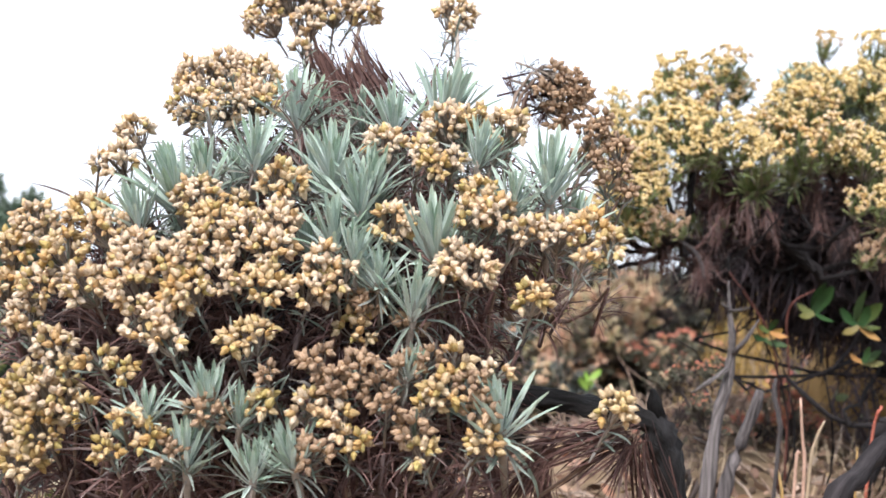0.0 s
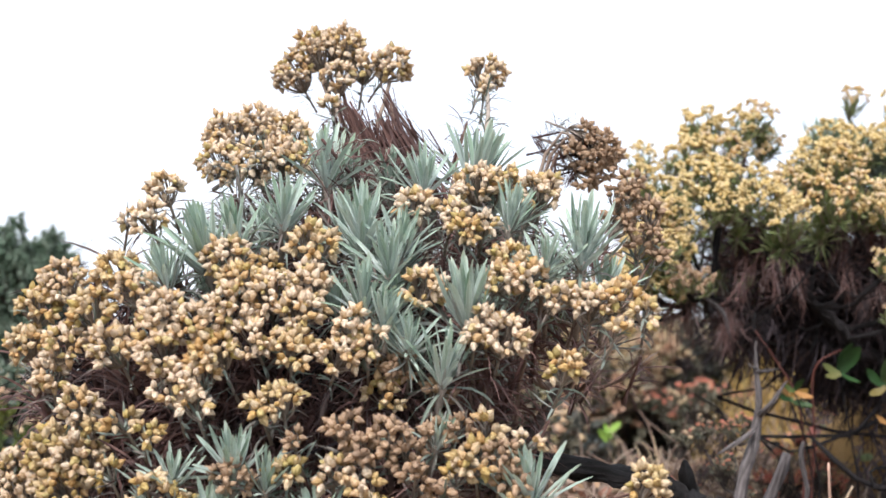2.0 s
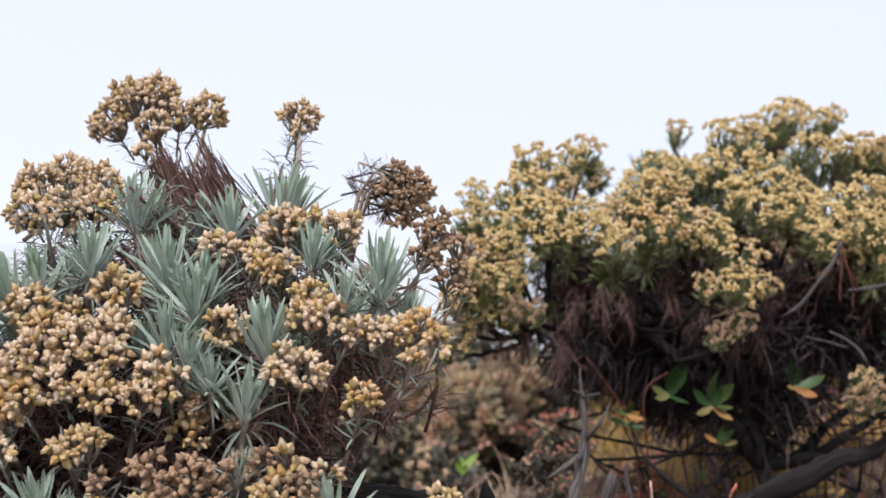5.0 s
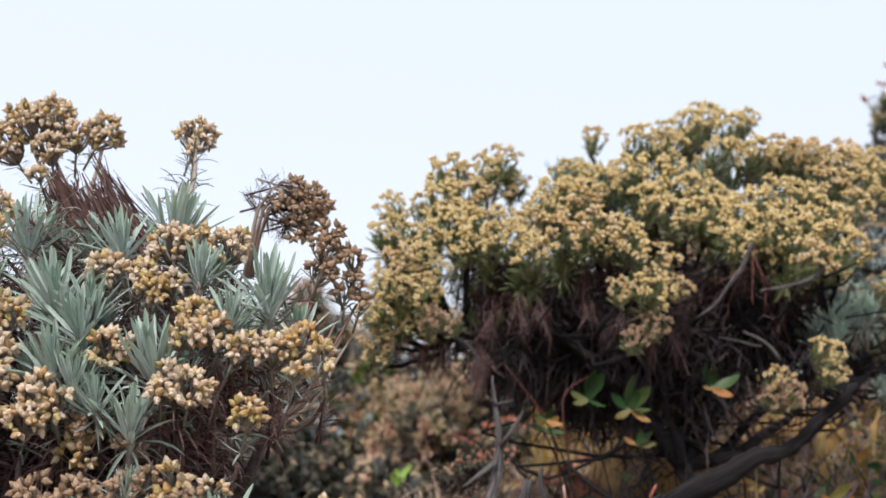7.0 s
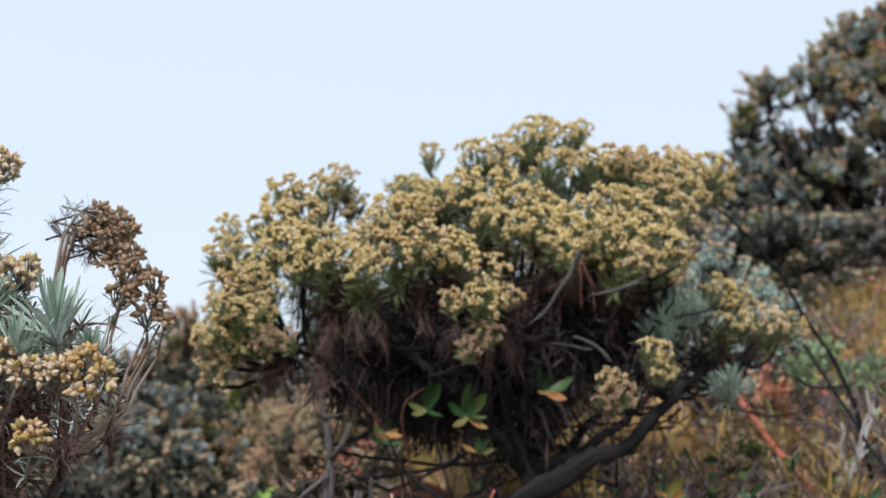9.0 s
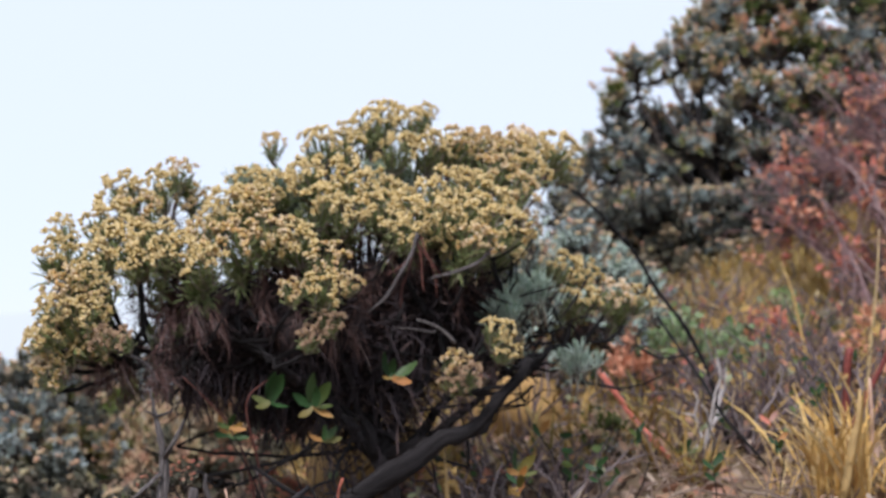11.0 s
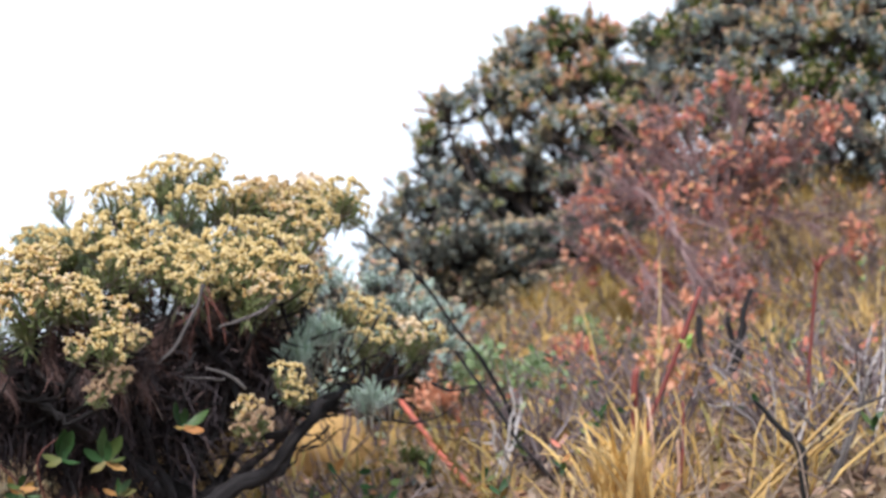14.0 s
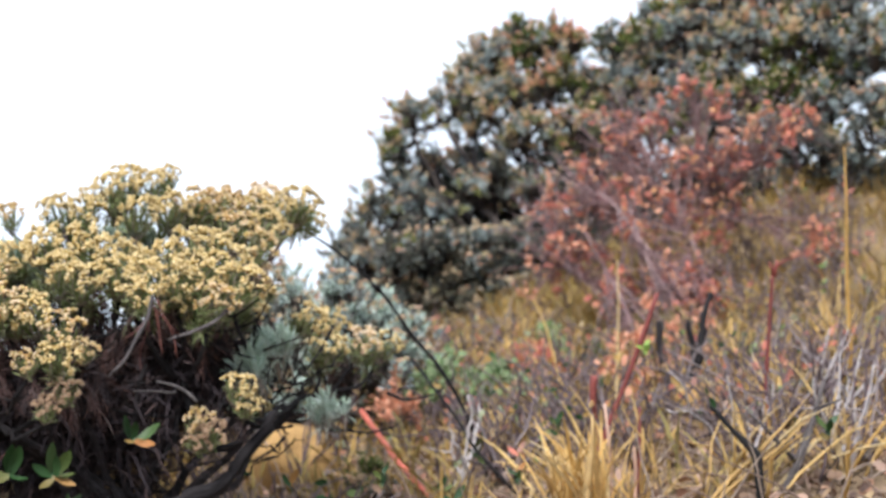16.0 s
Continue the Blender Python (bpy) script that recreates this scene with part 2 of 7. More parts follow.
hill_green = surface("olive_green_foliage", [(0.0, (0.06, 0.09, 0.025)), (0.5, (0.12, 0.16, 0.04)), (1.0, (0.20, 0.20, 0.05))], 0.85, 30, 0.3, 0.1, through_light=0.15, by_uv=True)
hill_tip = surface("tan_pink_shoot", [(0.0, (0.448, 0.330, 0.207)), (0.4, (0.519, 0.401, 0.244)), (0.6, (0.543, 0.307, 0.207)), (0.8, (0.389, 0.330, 0.244)), (1.0, (0.389, 0.342, 0.171))], 0.85, 30, 0.3, 0.1, by_uv=True)
valley_leaf = surface("deep_green_foliage", [(0.0, (0.09, 0.14, 0.09)), (0.5, (0.14, 0.20, 0.14)), (1.0, (0.20, 0.25, 0.19))], 0.85, 30, 0.3, 0.1, through_light=0.15, by_uv=True)
# foliage colour darkened to stand for tufts in shade
leaf_shade_grey = surface("shade_grey_foliage", [(0.0, (0.055, 0.062, 0.052)), (0.5, (0.10, 0.11, 0.095)), (1.0, (0.075, 0.065, 0.05))], 0.85, 30, 0.3, 0.1, by_uv=True)
mixed_leaf = surface("mixed_hill_foliage", [(0.0, (0.487, 0.351, 0.186)), (0.14, (0.580, 0.421, 0.236)), (0.24, (0.580, 0.316, 0.211)), (0.34, (0.197, 0.234, 0.074)), (0.48, (0.336, 0.328, 0.112)), (0.6, (0.116, 0.129, 0.099)), (0.74, (0.348, 0.409, 0.384)), (0.9, (0.534, 0.597, 0.583)), (1.0, (0.197, 0.211, 0.186))], 0.85, 30, 0.3, 0.1, through_light=0.15, by_uv=True)
dull_leaf = surface("dull_brown_green_foliage", [(0.0, (0.10, 0.095, 0.065)), (0.4, (0.17, 0.155, 0.11)), (0.7, (0.13, 0.14, 0.10)), (1.0, (0.22, 0.17, 0.13))], 0.85, 30, 0.3, 0.1, through_light=0.12, by_uv=True)
yellow_leaf = surface("mustard_foliage", [(0.0, (0.42, 0.30, 0.07)), (0.5, (0.34, 0.29, 0.09)), (1.0, (0.30, 0.31, 0.14))], 0.85, 30, 0.3, 0.1, through_light=0.15, by_uv=True)
leaf_sage = surface("fresh_sage_leaf", [(0.0, (0.153, 0.251, 0.099)), (0.5, (0.245, 0.335, 0.165)), (1.0, (0.337, 0.372, 0.242))], 0.8, 30, 0.3, 0.1, through_light=0.2)
leaf_pale = surface("sage_green_foliage", [(0.0, (0.17, 0.27, 0.08)), (0.4, (0.27, 0.35, 0.15)), (0.75, (0.35, 0.38, 0.24)), (1.0, (0.32, 0.24, 0.16))], 0.8, 30, 0.3, 0.1, through_light=0.15)
litter = surface("leaf_litter", [(0.0, (0.20, 0.13, 0.095)), (0.25, (0.33, 0.22, 0.15)), (0.5, (0.11, 0.072, 0.06)), (0.7, (0.42, 0.33, 0.26)), (0.85, (0.40, 0.20, 0.14)), (1.0, (0.34, 0.25, 0.14))], 0.85, 60, 0.4, 0.2)
stone_tan = surface("tan_earthy_stone", [(0.0, (0.44, 0.26, 0.09)), (1.0, (0.40, 0.25, 0.10))], 0.9, 25, 0.5, 0.5)
stone_grey = surface("grey_stone", [(0.0, (0.34, 0.31, 0.29)), (1.0, (0.44, 0.41, 0.38))], 0.9, 25, 0.5, 0.5)
soil = surface("brown_soil", [(0.0, (0.19, 0.135, 0.085)), (1.0, (0.19, 0.135, 0.085))], 0.95, 6, 0.6, 0.6, shade=(0.35, 0.33, 0.25))


# ---- geometry helpers ----
def ground_z(x, y):
    """Height of the slope: it climbs away and to the east, and drops into a valley to the west and far behind."""
    def ease(v, a, b):
        v = min(1.0, max(0.0, (v - a) / (b - a)))
        return v * v * (3 - 2 * v)
    climb = 0.092 * y if y < 7 else 0.644 + 0.5 * (1 - math.exp(-(y - 7) / 6))
    back = 0.35 * max(0.0, y - 2.2)
    side = -1.5 + 2.5 * ease(x, -1.4 + back, 0.5 + back)
    east = 0.022 * max(-4.0, min(x, 7.0))
    hollow = 0.5 * ease(y, 2.35, 3.6) * (1 - ease(x, 0.45 + 0.12 * max(0.0, y - 3.0), 1.25 + 0.12 * max(0.0, y - 3.0)))
    bank = 0.42 * ease(x, 2.6, 5.0) * ease(y, 2.9, 5.2)
    lumps = 0.035 * noise.noise((x * 1.3, y * 1.3, 0.3)) + 0.015 * noise.noise((x * 4.1, y * 4.1, 5.0))
    return 0.01 + climb * side + east + bank - hollow + lumps - max(0.0, -x - 3.0) * 0.05 - 0.12 * max(0.0, y - 9.0)


class Geo:
    """Collects pieces into one mesh."""

    def __init__(self):
        self.v, self.f, self.m, self.uv, self.n = [], [], [], [], 0

    def add(self, verts, faces, mat=0, uv=None):
        verts = np.asarray(verts, float)
        self.v.append(verts)
        self.uv.append(np.zeros((len(verts), 2)) if uv is None else np.asarray(uv, float))
        off = self.n
        self.f.extend([tuple(i + off for i in face) for face in faces])
        self.m.extend([mat] * len(faces))
        self.n += len(verts)

    def put(self, piece, matrix, mat=0):
        verts, faces, uv = piece
        m = np.array(matrix)
        self.add(verts @ m[:3, :3].T + m[:3, 3], faces, mat, uv)

    def mesh(self, name, mats, smooth=True):
        me = bpy.data.meshes.new(name)
        verts = np.concatenate(self.v)
        me.from_pydata(verts.tolist(), [], self.f)
        for mat in mats:
            me.materials.append(mat)
        me.polygons.foreach_set("material_index", self.m)
        me.polygons.foreach_set("use_smooth", [smooth] * len(self.f))
        layer = me.uv_layers.new(name="along")
        idx = np.empty(len(me.loops), dtype=np.int32)
        me.loops.foreach_get("vertex_index", idx)
        layer.data.foreach_set("uv", np.concatenate(self.uv)[idx].ravel())
        me.update()
        return me


WORLD = {}


def thing(name, place, label, category, group="", data=None, matrix=None):
    """A top-level thing: a mesh, or an empty at its base."""
    ob = new(name, data)
    m = matrix if matrix is not None else Matrix.Translation(place)
    ob.matrix_world = m
    WORLD[ob.name] = m
    tagged(ob, label, category, group)
    return ob


def piece(name, mesh, m, parent, label=""):
    """A part under a thing or a part; m is its pose in the world."""
    ob = new(name, mesh)
    ob.parent = parent
    ob.matrix_local = WORLD[parent.name].inverted() @ m
    WORLD[ob.name] = m
    tagged(ob, label)
    return ob


def frame_to(direction, spin=0.0):
    """A turn that takes +z to the direction."""
    return Vector(direction).to_track_quat("Z", "Y").to_matrix().to_4x4() @ Matrix.Rotation(spin, 4, "Z")


def placed(at, direction, size=1.0, spin=0.0):
    return Matrix.Translation(at) @ frame_to(direction, spin) @ Matrix.Scale(size, 4)


def tube(points, radii, sides=6, rough=0.0, seed=0, close=True):
    """A tapered limb through points, with knots and dents."""
    pts = [Vector(p) for p in points]
    verts, uv, faces = [], [], []
    for i, p in enumerate(pts):
        d = (pts[min(i + 1, len(pts) - 1)] - pts[max(i - 1, 0)]).normalized()
        side = d.cross(Vector((0.31, 0.17, 0.93)))
        if side.length < 1e-4:
            side = d.cross(Vector((1, 0, 0)))
        side.normalize()
        up = d.cross(side)
        for k in range(sides):
            a = 2 * math.pi * k / sides
            r = radii[i] * (1 + rough * noise.noise((seed + i * 0.7, k * 1.1, 2.0)))
            verts.append(p + r * (math.cos(a) * side + math.sin(a) * up))
            uv.append((k / sides, i / (len(pts) - 1)))
    for i in range(len(pts) - 1):
        for k in range(sides):
            k2 = (k + 1) % sides
            faces.append((i * sides + k, i * sides + k2, (i + 1) * sides + k2, (i + 1) * sides + k))
    if close:
        faces.append(tuple(range(sides))[::-1])
        faces.append(tuple((len(pts) - 1) * sides + k for k in range(sides)))
    return np.array([tuple(v) for v in verts]), faces, np.array(uv)


def bend(a, b, sag=(0, 0, 0), n=6, wobble=0.0, seed=0.0):
    """Points from a to b on an arc pulled towards sag, with a wobble."""
    a, b, sag = Vector(a), Vector(b), Vector(sag)
    out = []
    for i in range(n):
        t = i / (n - 1)
        w = Vector(noise.noise_vector((seed * 3.7 + t * 3, seed, 1.5))) * wobble * math.sin(math.pi * t)
        out.append(a.lerp(b, t) + sag * (4 * t * (1 - t)) + w)
    return out


def knotty(points, radii, steps=4, wobble=0.004, seed=0.0):
    """Finer points on a smooth curve through those of a limb, with knots and small turns."""
    ctrl = [Vector(p) for p in points]
    ctrl = [2 * ctrl[0] - ctrl[1]] + ctrl + [2 * ctrl[-1] - ctrl[-2]]
    pts, rad = [], []
    for k in range(len(points) - 1):
        a, b, c, d = ctrl[k:k + 4]
        for q in range(steps):
            t = q / steps
            p = 0.5 * (2 * b + (c - a) * t + (2 * a - 5 * b + 4 * c - d) * t * t + (3 * b - a - 3 * c + d) * t * t * t)
            pts.append(p + Vector(noise.noise_vector((seed + k + t, seed * 2, 0.4))) * wobble)
            rad.append((radii[k] * (1 - t) + radii[k + 1] * t) * (1 + 0.22 * noise.noise((seed + 3 * (k + t), 1.7, seed))))
    return pts + [Vector(points[-1])], rad + [radii[-1]]


def strip(length, width, lean=0.2, curl=0.6, twist=0.0, segs=4, fold=0.25, tip=0.15):
    """A narrow leaf with a folded midrib that starts upwards at the origin, leans out along +x and curls over."""
    verts, uv, faces = [], [], []
    x = z = 0.0
    ang = lean
    for i in range(segs + 1):
        t = i / segs
        w = width * 0.5 * max(tip, (0.55 + 0.9 * t) if t < 0.5 else 1.0 - (t - 0.5) ** 2 * 3.2)
        c, s = math.cos(twist * t), math.sin(twist * t)
        nx, nz = math.cos(ang), -math.sin(ang)
        for k, h in ((-1, 0.0), (0, -fold), (1, 0.0)):
            off_y, off_n = k * w * c, h * w + k * w * s
            verts.append((x + nx * off_n, off_y, z + nz * off_n))
            uv.append((0.5 + 0.5 * k, t))
        step = length / segs
        x += math.sin(ang) * step
        z += math.cos(ang) * step
        ang += curl / segs
    for i in range(segs):
        for k in (0, 1):
            a = i * 3 + k
            faces.append((a, a + 1, a + 4, a + 3))
    return np.array(verts), faces, np.array(uv)


def bud(sides=8, scales=True):
    """A closed papery flower bud, 1 long and 0.7 wide: a plump egg wrapped in two rows of keeled bracts."""
    prof = [(0.0, 0.11), (0.14, 0.23), (0.38, 0.29), (0.62, 0.25), (0.84, 0.15), (0.97, 0.04)] if scales else [(0.0, 0.13), (0.28, 0.36), (0.62, 0.32), (0.9, 0.15), (1.0, 0.03)]
    verts, uv, faces = [], [], []
    for i, (z, r) in enumerate(prof):
        for k in range(sides):
            a = 2 * math.pi * k / sides
            verts.append((r * math.cos(a), r * math.sin(a), z))
            uv.append((0.0, z))
    for i in range(len(prof) - 1):
        for k in range(sides):
            k2 = (k + 1) % sides
            faces.append((i * sides + k, i * sides + k2, (i + 1) * sides + k2, (i + 1) * sides + k))
    faces.append(tuple(range(sides))[::-1])
    if scales:
        for count, turn, shape in ((5, 0.0, ((0.0, 0.15, 0.10), (0.2, 0.31, 0.56), (0.42, 0.36, 0.44), (0.68, 0.35, 0.0))),
                                   (5, 0.63, ((0.15, 0.27, 0.25), (0.42, 0.33, 0.54), (0.76, 0.22, 0.52), (1.10, 0.035, 0.0)))):
            for k in range(count):
                a, b = turn + 2 * math.pi * k / count, len(verts)
                for row, (z, r, half) in enumerate(shape):
                    for da in (-half, 0, half):
                        keel = 1.06 if da == 0 else 0.95
                        verts.append((r * keel * math.cos(a + da), r * keel * math.sin(a + da), z))
                        uv.append((0.0, (0.05, 0.42, 0.74, 1.0)[row] - (0.0 if da == 0 else 0.08 * (row in (1, 2)))))
                for row in range(3):
                    for c in (0, 1):
                        q = b + row * 3 + c
                        faces.append((q, q + 1, q + 4, q + 3))
    return np.array(verts), faces, np.array(uv)


rng = random.Random(7)
FINE_BUD, PLAIN_BUD = bud(6, True), bud(5, False)


def tilted(theta, phi):
    return Vector((math.sin(theta) * math.cos(phi), math.sin(theta) * math.sin(phi), math.cos(theta)))


def head_layout(radius, count, r, spread=1.75):
    """Poses of the buds of one head: small stars of buds on a dome round the origin, stalk from below."""
    out = []
    knots = max(2, count // 5)
    for g in range(knots):
        theta = spread * math.sqrt((g + 0.4) / knots) * r.uniform(0.85, 1.05)
        phi = g * 2.399 + r.uniform(-0.3, 0.3)
        axis = tilted(theta, phi)
        tip = axis * radius * r.uniform(0.7, 0.98)
        ring = frame_to(axis, r.uniform(0, 6.28)).to_3x3()
        share = count // knots + (g < count % knots)
        for b in range(share):
            d = ring @ tilted(0.2 if b == 0 else r.uniform(0.7, 1.45), b * 6.28 / max(1, share - 1))
            size = 0.0094 * r.uniform(0.7, 1.15)
            at = tip + d * 0.0022 + Vector((r.uniform(-1, 1), r.uniform(-1, 1), r.uniform(-1, 1))) * 0.0018
            out.append(placed(at, d, size, r.uniform(0, 6.28)))
    return out


def stalk_mesh(layout, radius, r, name):
    geo = Geo()
    foot = Vector((0, 0, -radius * 0.75 - 0.006))
    for m in layout:
        p = m.translation
        geo.put(tube(bend(foot, p, (p.x * 0.15, p.y * 0.15, -radius * 0.08), 4, 0.002, r.random()), [0.0008, 0.0007, 0.0006, 0.0005], 3, close=False), Matrix(), 0)
    geo.put(tube([foot - Vector((0, 0, 0.03)), foot, foot + Vector((0, 0, radius * 0.5))], [0.0016, 0.0014, 0.001], 5), Matrix(), 0)
    for k in range(16):
        geo.put(strip(r.uniform(0.012, 0.03), 0.0024, r.uniform(0.2, 1.6), r.uniform(-0.6, 1.4), r.uniform(-1, 1)), Matrix.Translation(foot + Vector((0, 0, r.uniform(-0.025, 0.01)))) @ Matrix.Rotation(r.uniform(0, 6.28), 4, "Z"), 1)
    return geo.mesh(name, [stem_wool, leaf_old])


HEADS = {}
for hr, count in ((0.008, 11), (0.011, 21), (0.014, 35), (0.018, 58), (0.022, 84), (0.026, 110)):
    HEADS[hr] = []
    for k in range(3):
        lay = head_layout(hr, count, rng)
        HEADS[hr].append((lay, stalk_mesh(lay, hr, rng, "flower_stalks")))
BUD_JOINED = {}


def joined_buds(key, k, mat):
    if (key, k, mat.name) not in BUD_JOINED:
        geo = Geo()
        for m in HEADS[key][k][0]:
            geo.put((FINE_BUD[0], FINE_BUD[1], FINE_BUD[2] + (rng.random(), 0)), m)
        BUD_JOINED[key, k, mat.name] = geo.mesh("bud_head", [mat], False)
    return BUD_JOINED[key, k, mat.name]


SINGLE_BUDS = {}


def single_bud(mat):
    if mat.name not in SINGLE_BUDS:
        geo = Geo()
        geo.put(FINE_BUD, Matrix())
        SINGLE_BUDS[mat.name] = geo.mesh("bud", [mat], False)
    return SINGLE_BUDS[mat.name]


def flower_head(bush, at, direction, radius, mat, split=False):
    key = min(HEADS, key=lambda h: abs(h - radius))
    k = rng.randrange(3)
    m = placed(at, direction, radius / key * 0.92, rng.uniform(0, 6.28))
    lay, stalks = HEADS[key][k]
    head = piece("flower_head", stalks, m, bush)
    if split:
        for b in lay:
            piece("bud", single_bud(mat), m @ b, head)
    else:
        piece("bud_head", joined_buds(key, k, mat), m, head)
    return head


def woolly_leaf(width, curl, twist, hollow=0.4):
    """A narrow blunt leaf, 1 long, channelled along the middle, that starts upwards at the origin and curls towards +x."""
    verts, uv, faces = [], [], []
    x = z = ang = 0.0
    shape = ((0.0, 0.62), (0.22, 0.78), (0.5, 1.0), (0.74, 0.96), (0.91, 0.66), (1.0, 0.16))
    for i, (t, w) in enumerate(shape):
        if i:
            step = t - shape[i - 1][0]
            ang += curl * step
            x += math.sin(ang) * step
            z += math.cos(ang) * step
        half = 0.5 * width * w
        c, s_ = math.cos(twist * t), math.sin(twist * t)
        nx, nz = math.cos(ang), -math.sin(ang)
        for k, h in ((-1, -0.25), (-0.5, 0.0), (0, hollow), (0.5, 0.0), (1, -0.25)):
            off_y, off_n = k * half * c, h * half + k * half * s_
            verts.append((x + nx * off_n, off_y, z + nz * off_n))
            uv.append((0.5 + 0.5 * k, t))
    for i in range(len(shape) - 1):
        for k in range(4):
            a = i * 5 + k
            faces.append((a, a + 1, a + 6, a + 5))
    return np.array(verts), faces, np.array(uv)


def rosette_layout(length, r, open_=1.0):
    """Leaves of one tuft as (turn, lean, length, drop, tier): upright young ones, spreading ones, and old drooping ones below."""
    out = []
    for tier, count, lean0, lean1, size in ((0, 13, 0.03, 0.34, 0.9), (1, 17, 0.34, 0.86, 1.0), (2, 16, 0.8, 1.7, 0.9)):
        for i in range(count):
            t = (i + 0.5) / count
            out.append((i * 2.399 + tier + r.uniform(-0.25, 0.25), open_ * (lean0 + (lean1 - lean0) * t) + r.uniform(-0.06, 0.06), length * size * r.uniform(0.82, 1.08), -0.004 * tier - 0.005 * t, tier))
    return out


LEAF_SHAPES = [[woolly_leaf(w, c, t) for c, t, w in rows] for rows in (
    ((0.10, 0.1, 0.108), (0.22, -0.3, 0.094), (-0.12, 0.2, 0.102)),
    ((0.2, 0.2, 0.100), (-0.3, -0.3, 0.088), (0.45, 0.4, 0.072)),
    ((0.9, 0.9, 0.06), (1.5, -1.1, 0.05), (-0.5, 0.5, 0.07)))]


def leaf_pose(az, lean, length, drop):
    return Matrix.Translation((0, 0, drop)) @ Matrix.Rotation(az, 4, "Z") @ Matrix.Rotation(lean, 4, "Y") @ Matrix.Scale(length, 4)


LEAF_MESHES = {}


def leaf_mesh(tier, i, mat):
    if (tier, i, mat.name) not in LEAF_MESHES:
        geo = Geo()
        geo.put(LEAF_SHAPES[tier][i], Matrix())
        LEAF_MESHES[tier, i, mat.name] = geo.mesh("leaf", [mat])
    return LEAF_MESHES[tier, i, mat.name]


STEM_SHAPE = tube([(0, 0, -0.06), (0, 0, -0.03), (0, 0, 0.0), (0, 0, 0.006)], [0.002, 0.003, 0.0045, 0.001], 6)
core_geo = Geo()
core_geo.put(STEM_SHAPE, Matrix())
ROSETTE_CORE = core_geo.mesh("rosette_stem", [stem_wool])
ROSETTES_JOINED = []
for k in range(5):
    geo = Geo()
    geo.put(STEM_SHAPE, Matrix(), 2)
    for az, lean, ln, dr, tier in rosette_layout(0.052, rng, 0.75 + 0.12 * k):
        geo.put(LEAF_SHAPES[tier][rng.randrange(3)], leaf_pose(az, lean, ln, dr), 1 if tier == 2 else 0)
    ROSETTES_JOINED.append(geo)
ROSETTE_MESHES = {}


def rosette_mesh(k, mat):
    if (k, mat.name) not in ROSETTE_MESHES:
        ROSETTE_MESHES[k, mat.name] = ROSETTES_JOINED[k].mesh("leaf_rosette", [mat, leaf_old if mat is leaf_silver else mat, stem_wool])
    return ROSETTE_MESHES[k, mat.name]


def leaf_rosette(bush, at, direction, size, mat, split=False):
    m = placed(at, direction, size, rng.uniform(0, 6.28))
    if not split:
        return piece("leaf_rosette", rosette_mesh(rng.randrange(5), mat), m, bush)
    ob = piece("leaf_rosette", ROSETTE_CORE, m, bush, "tuft of narrow silvery woolly leaves")
    for az, lean, ln, dr, tier in rosette_layout(0.052, rng, rng.uniform(0.75, 1.1)):
        piece("leaf", leaf_mesh(tier, rng.randrange(3), leaf_old if tier == 2 else mat), m @ leaf_pose(az, lean, ln, dr), ob)
    return ob


# dry leaves that hang round a stem below the living shoots
SKIRTS = {}


def skirt_mesh(k, mat):
    if (k, mat.name) not in SKIRTS:
        r = random.Random(100 + k)
        geo = Geo()
        geo.put(tube([(0, 0, -0.09), (0, 0, -0.04), (0, 0, 0.01)], [0.003, 0.0026, 0.002], 5), Matrix(), 0)
        for i in range(44):
            piece_leaf = strip(r.uniform(0.03, 0.062), r.uniform(0.0009, 0.002), r.uniform(0.4, 1.5), r.uniform(0.5, 2.0), r.uniform(-2.5, 2.5), 5, 0.4)
            geo.put(piece_leaf, Matrix.Translation((0, 0, r.uniform(-0.075, 0.008))) @ Matrix.Rotation(r.uniform(0, 6.28), 4, "Z"), 0)
        SKIRTS[k, mat.name] = geo.mesh("dry_foliage", [mat])
    return SKIRTS[k, mat.name]


HANGS = {}


def hang_mesh(k, mat):
    """A bunch of long dead leaves that hang straight down from a twig."""
    if (k, mat.name) not in HANGS:
        r = random.Random(200 + k)
        geo = Geo()
        for i in range(40):
            s = strip(r.uniform(0.03, 0.105), r.uniform(0.001, 0.0024), r.uniform(2.6, 3.5), r.uniform(-0.9, 0.9), r.uniform(-3, 3), 6, 0.4)
            geo.put(s, Matrix.Translation((r.gauss(0, 0.009), r.gauss(0, 0.009), r.uniform(-0.045, 0.02))) @ Matrix.Rotation(r.uniform(0, 6.28), 4, "Z"), 0)
        for i in range(16):
            s = strip(r.uniform(0.025, 0.06), r.uniform(0.0009, 0.0018), r.uniform(1.0, 2.4), r.uniform(-0.7, 1.6), r.uniform(-2.5, 2.5), 5, 0.4)
            geo.put(s, Matrix.Translation((r.gauss(0, 0.01), r.gauss(0, 0.01), r.uniform(-0.04, 0.02))) @ Matrix.Rotation(r.uniform(0, 6.28), 4, "Z"), 0)
        HANGS[k, mat.name] = geo.mesh("dead_foliage", [mat])
    return HANGS[k, mat.name]


MATS_ = {}


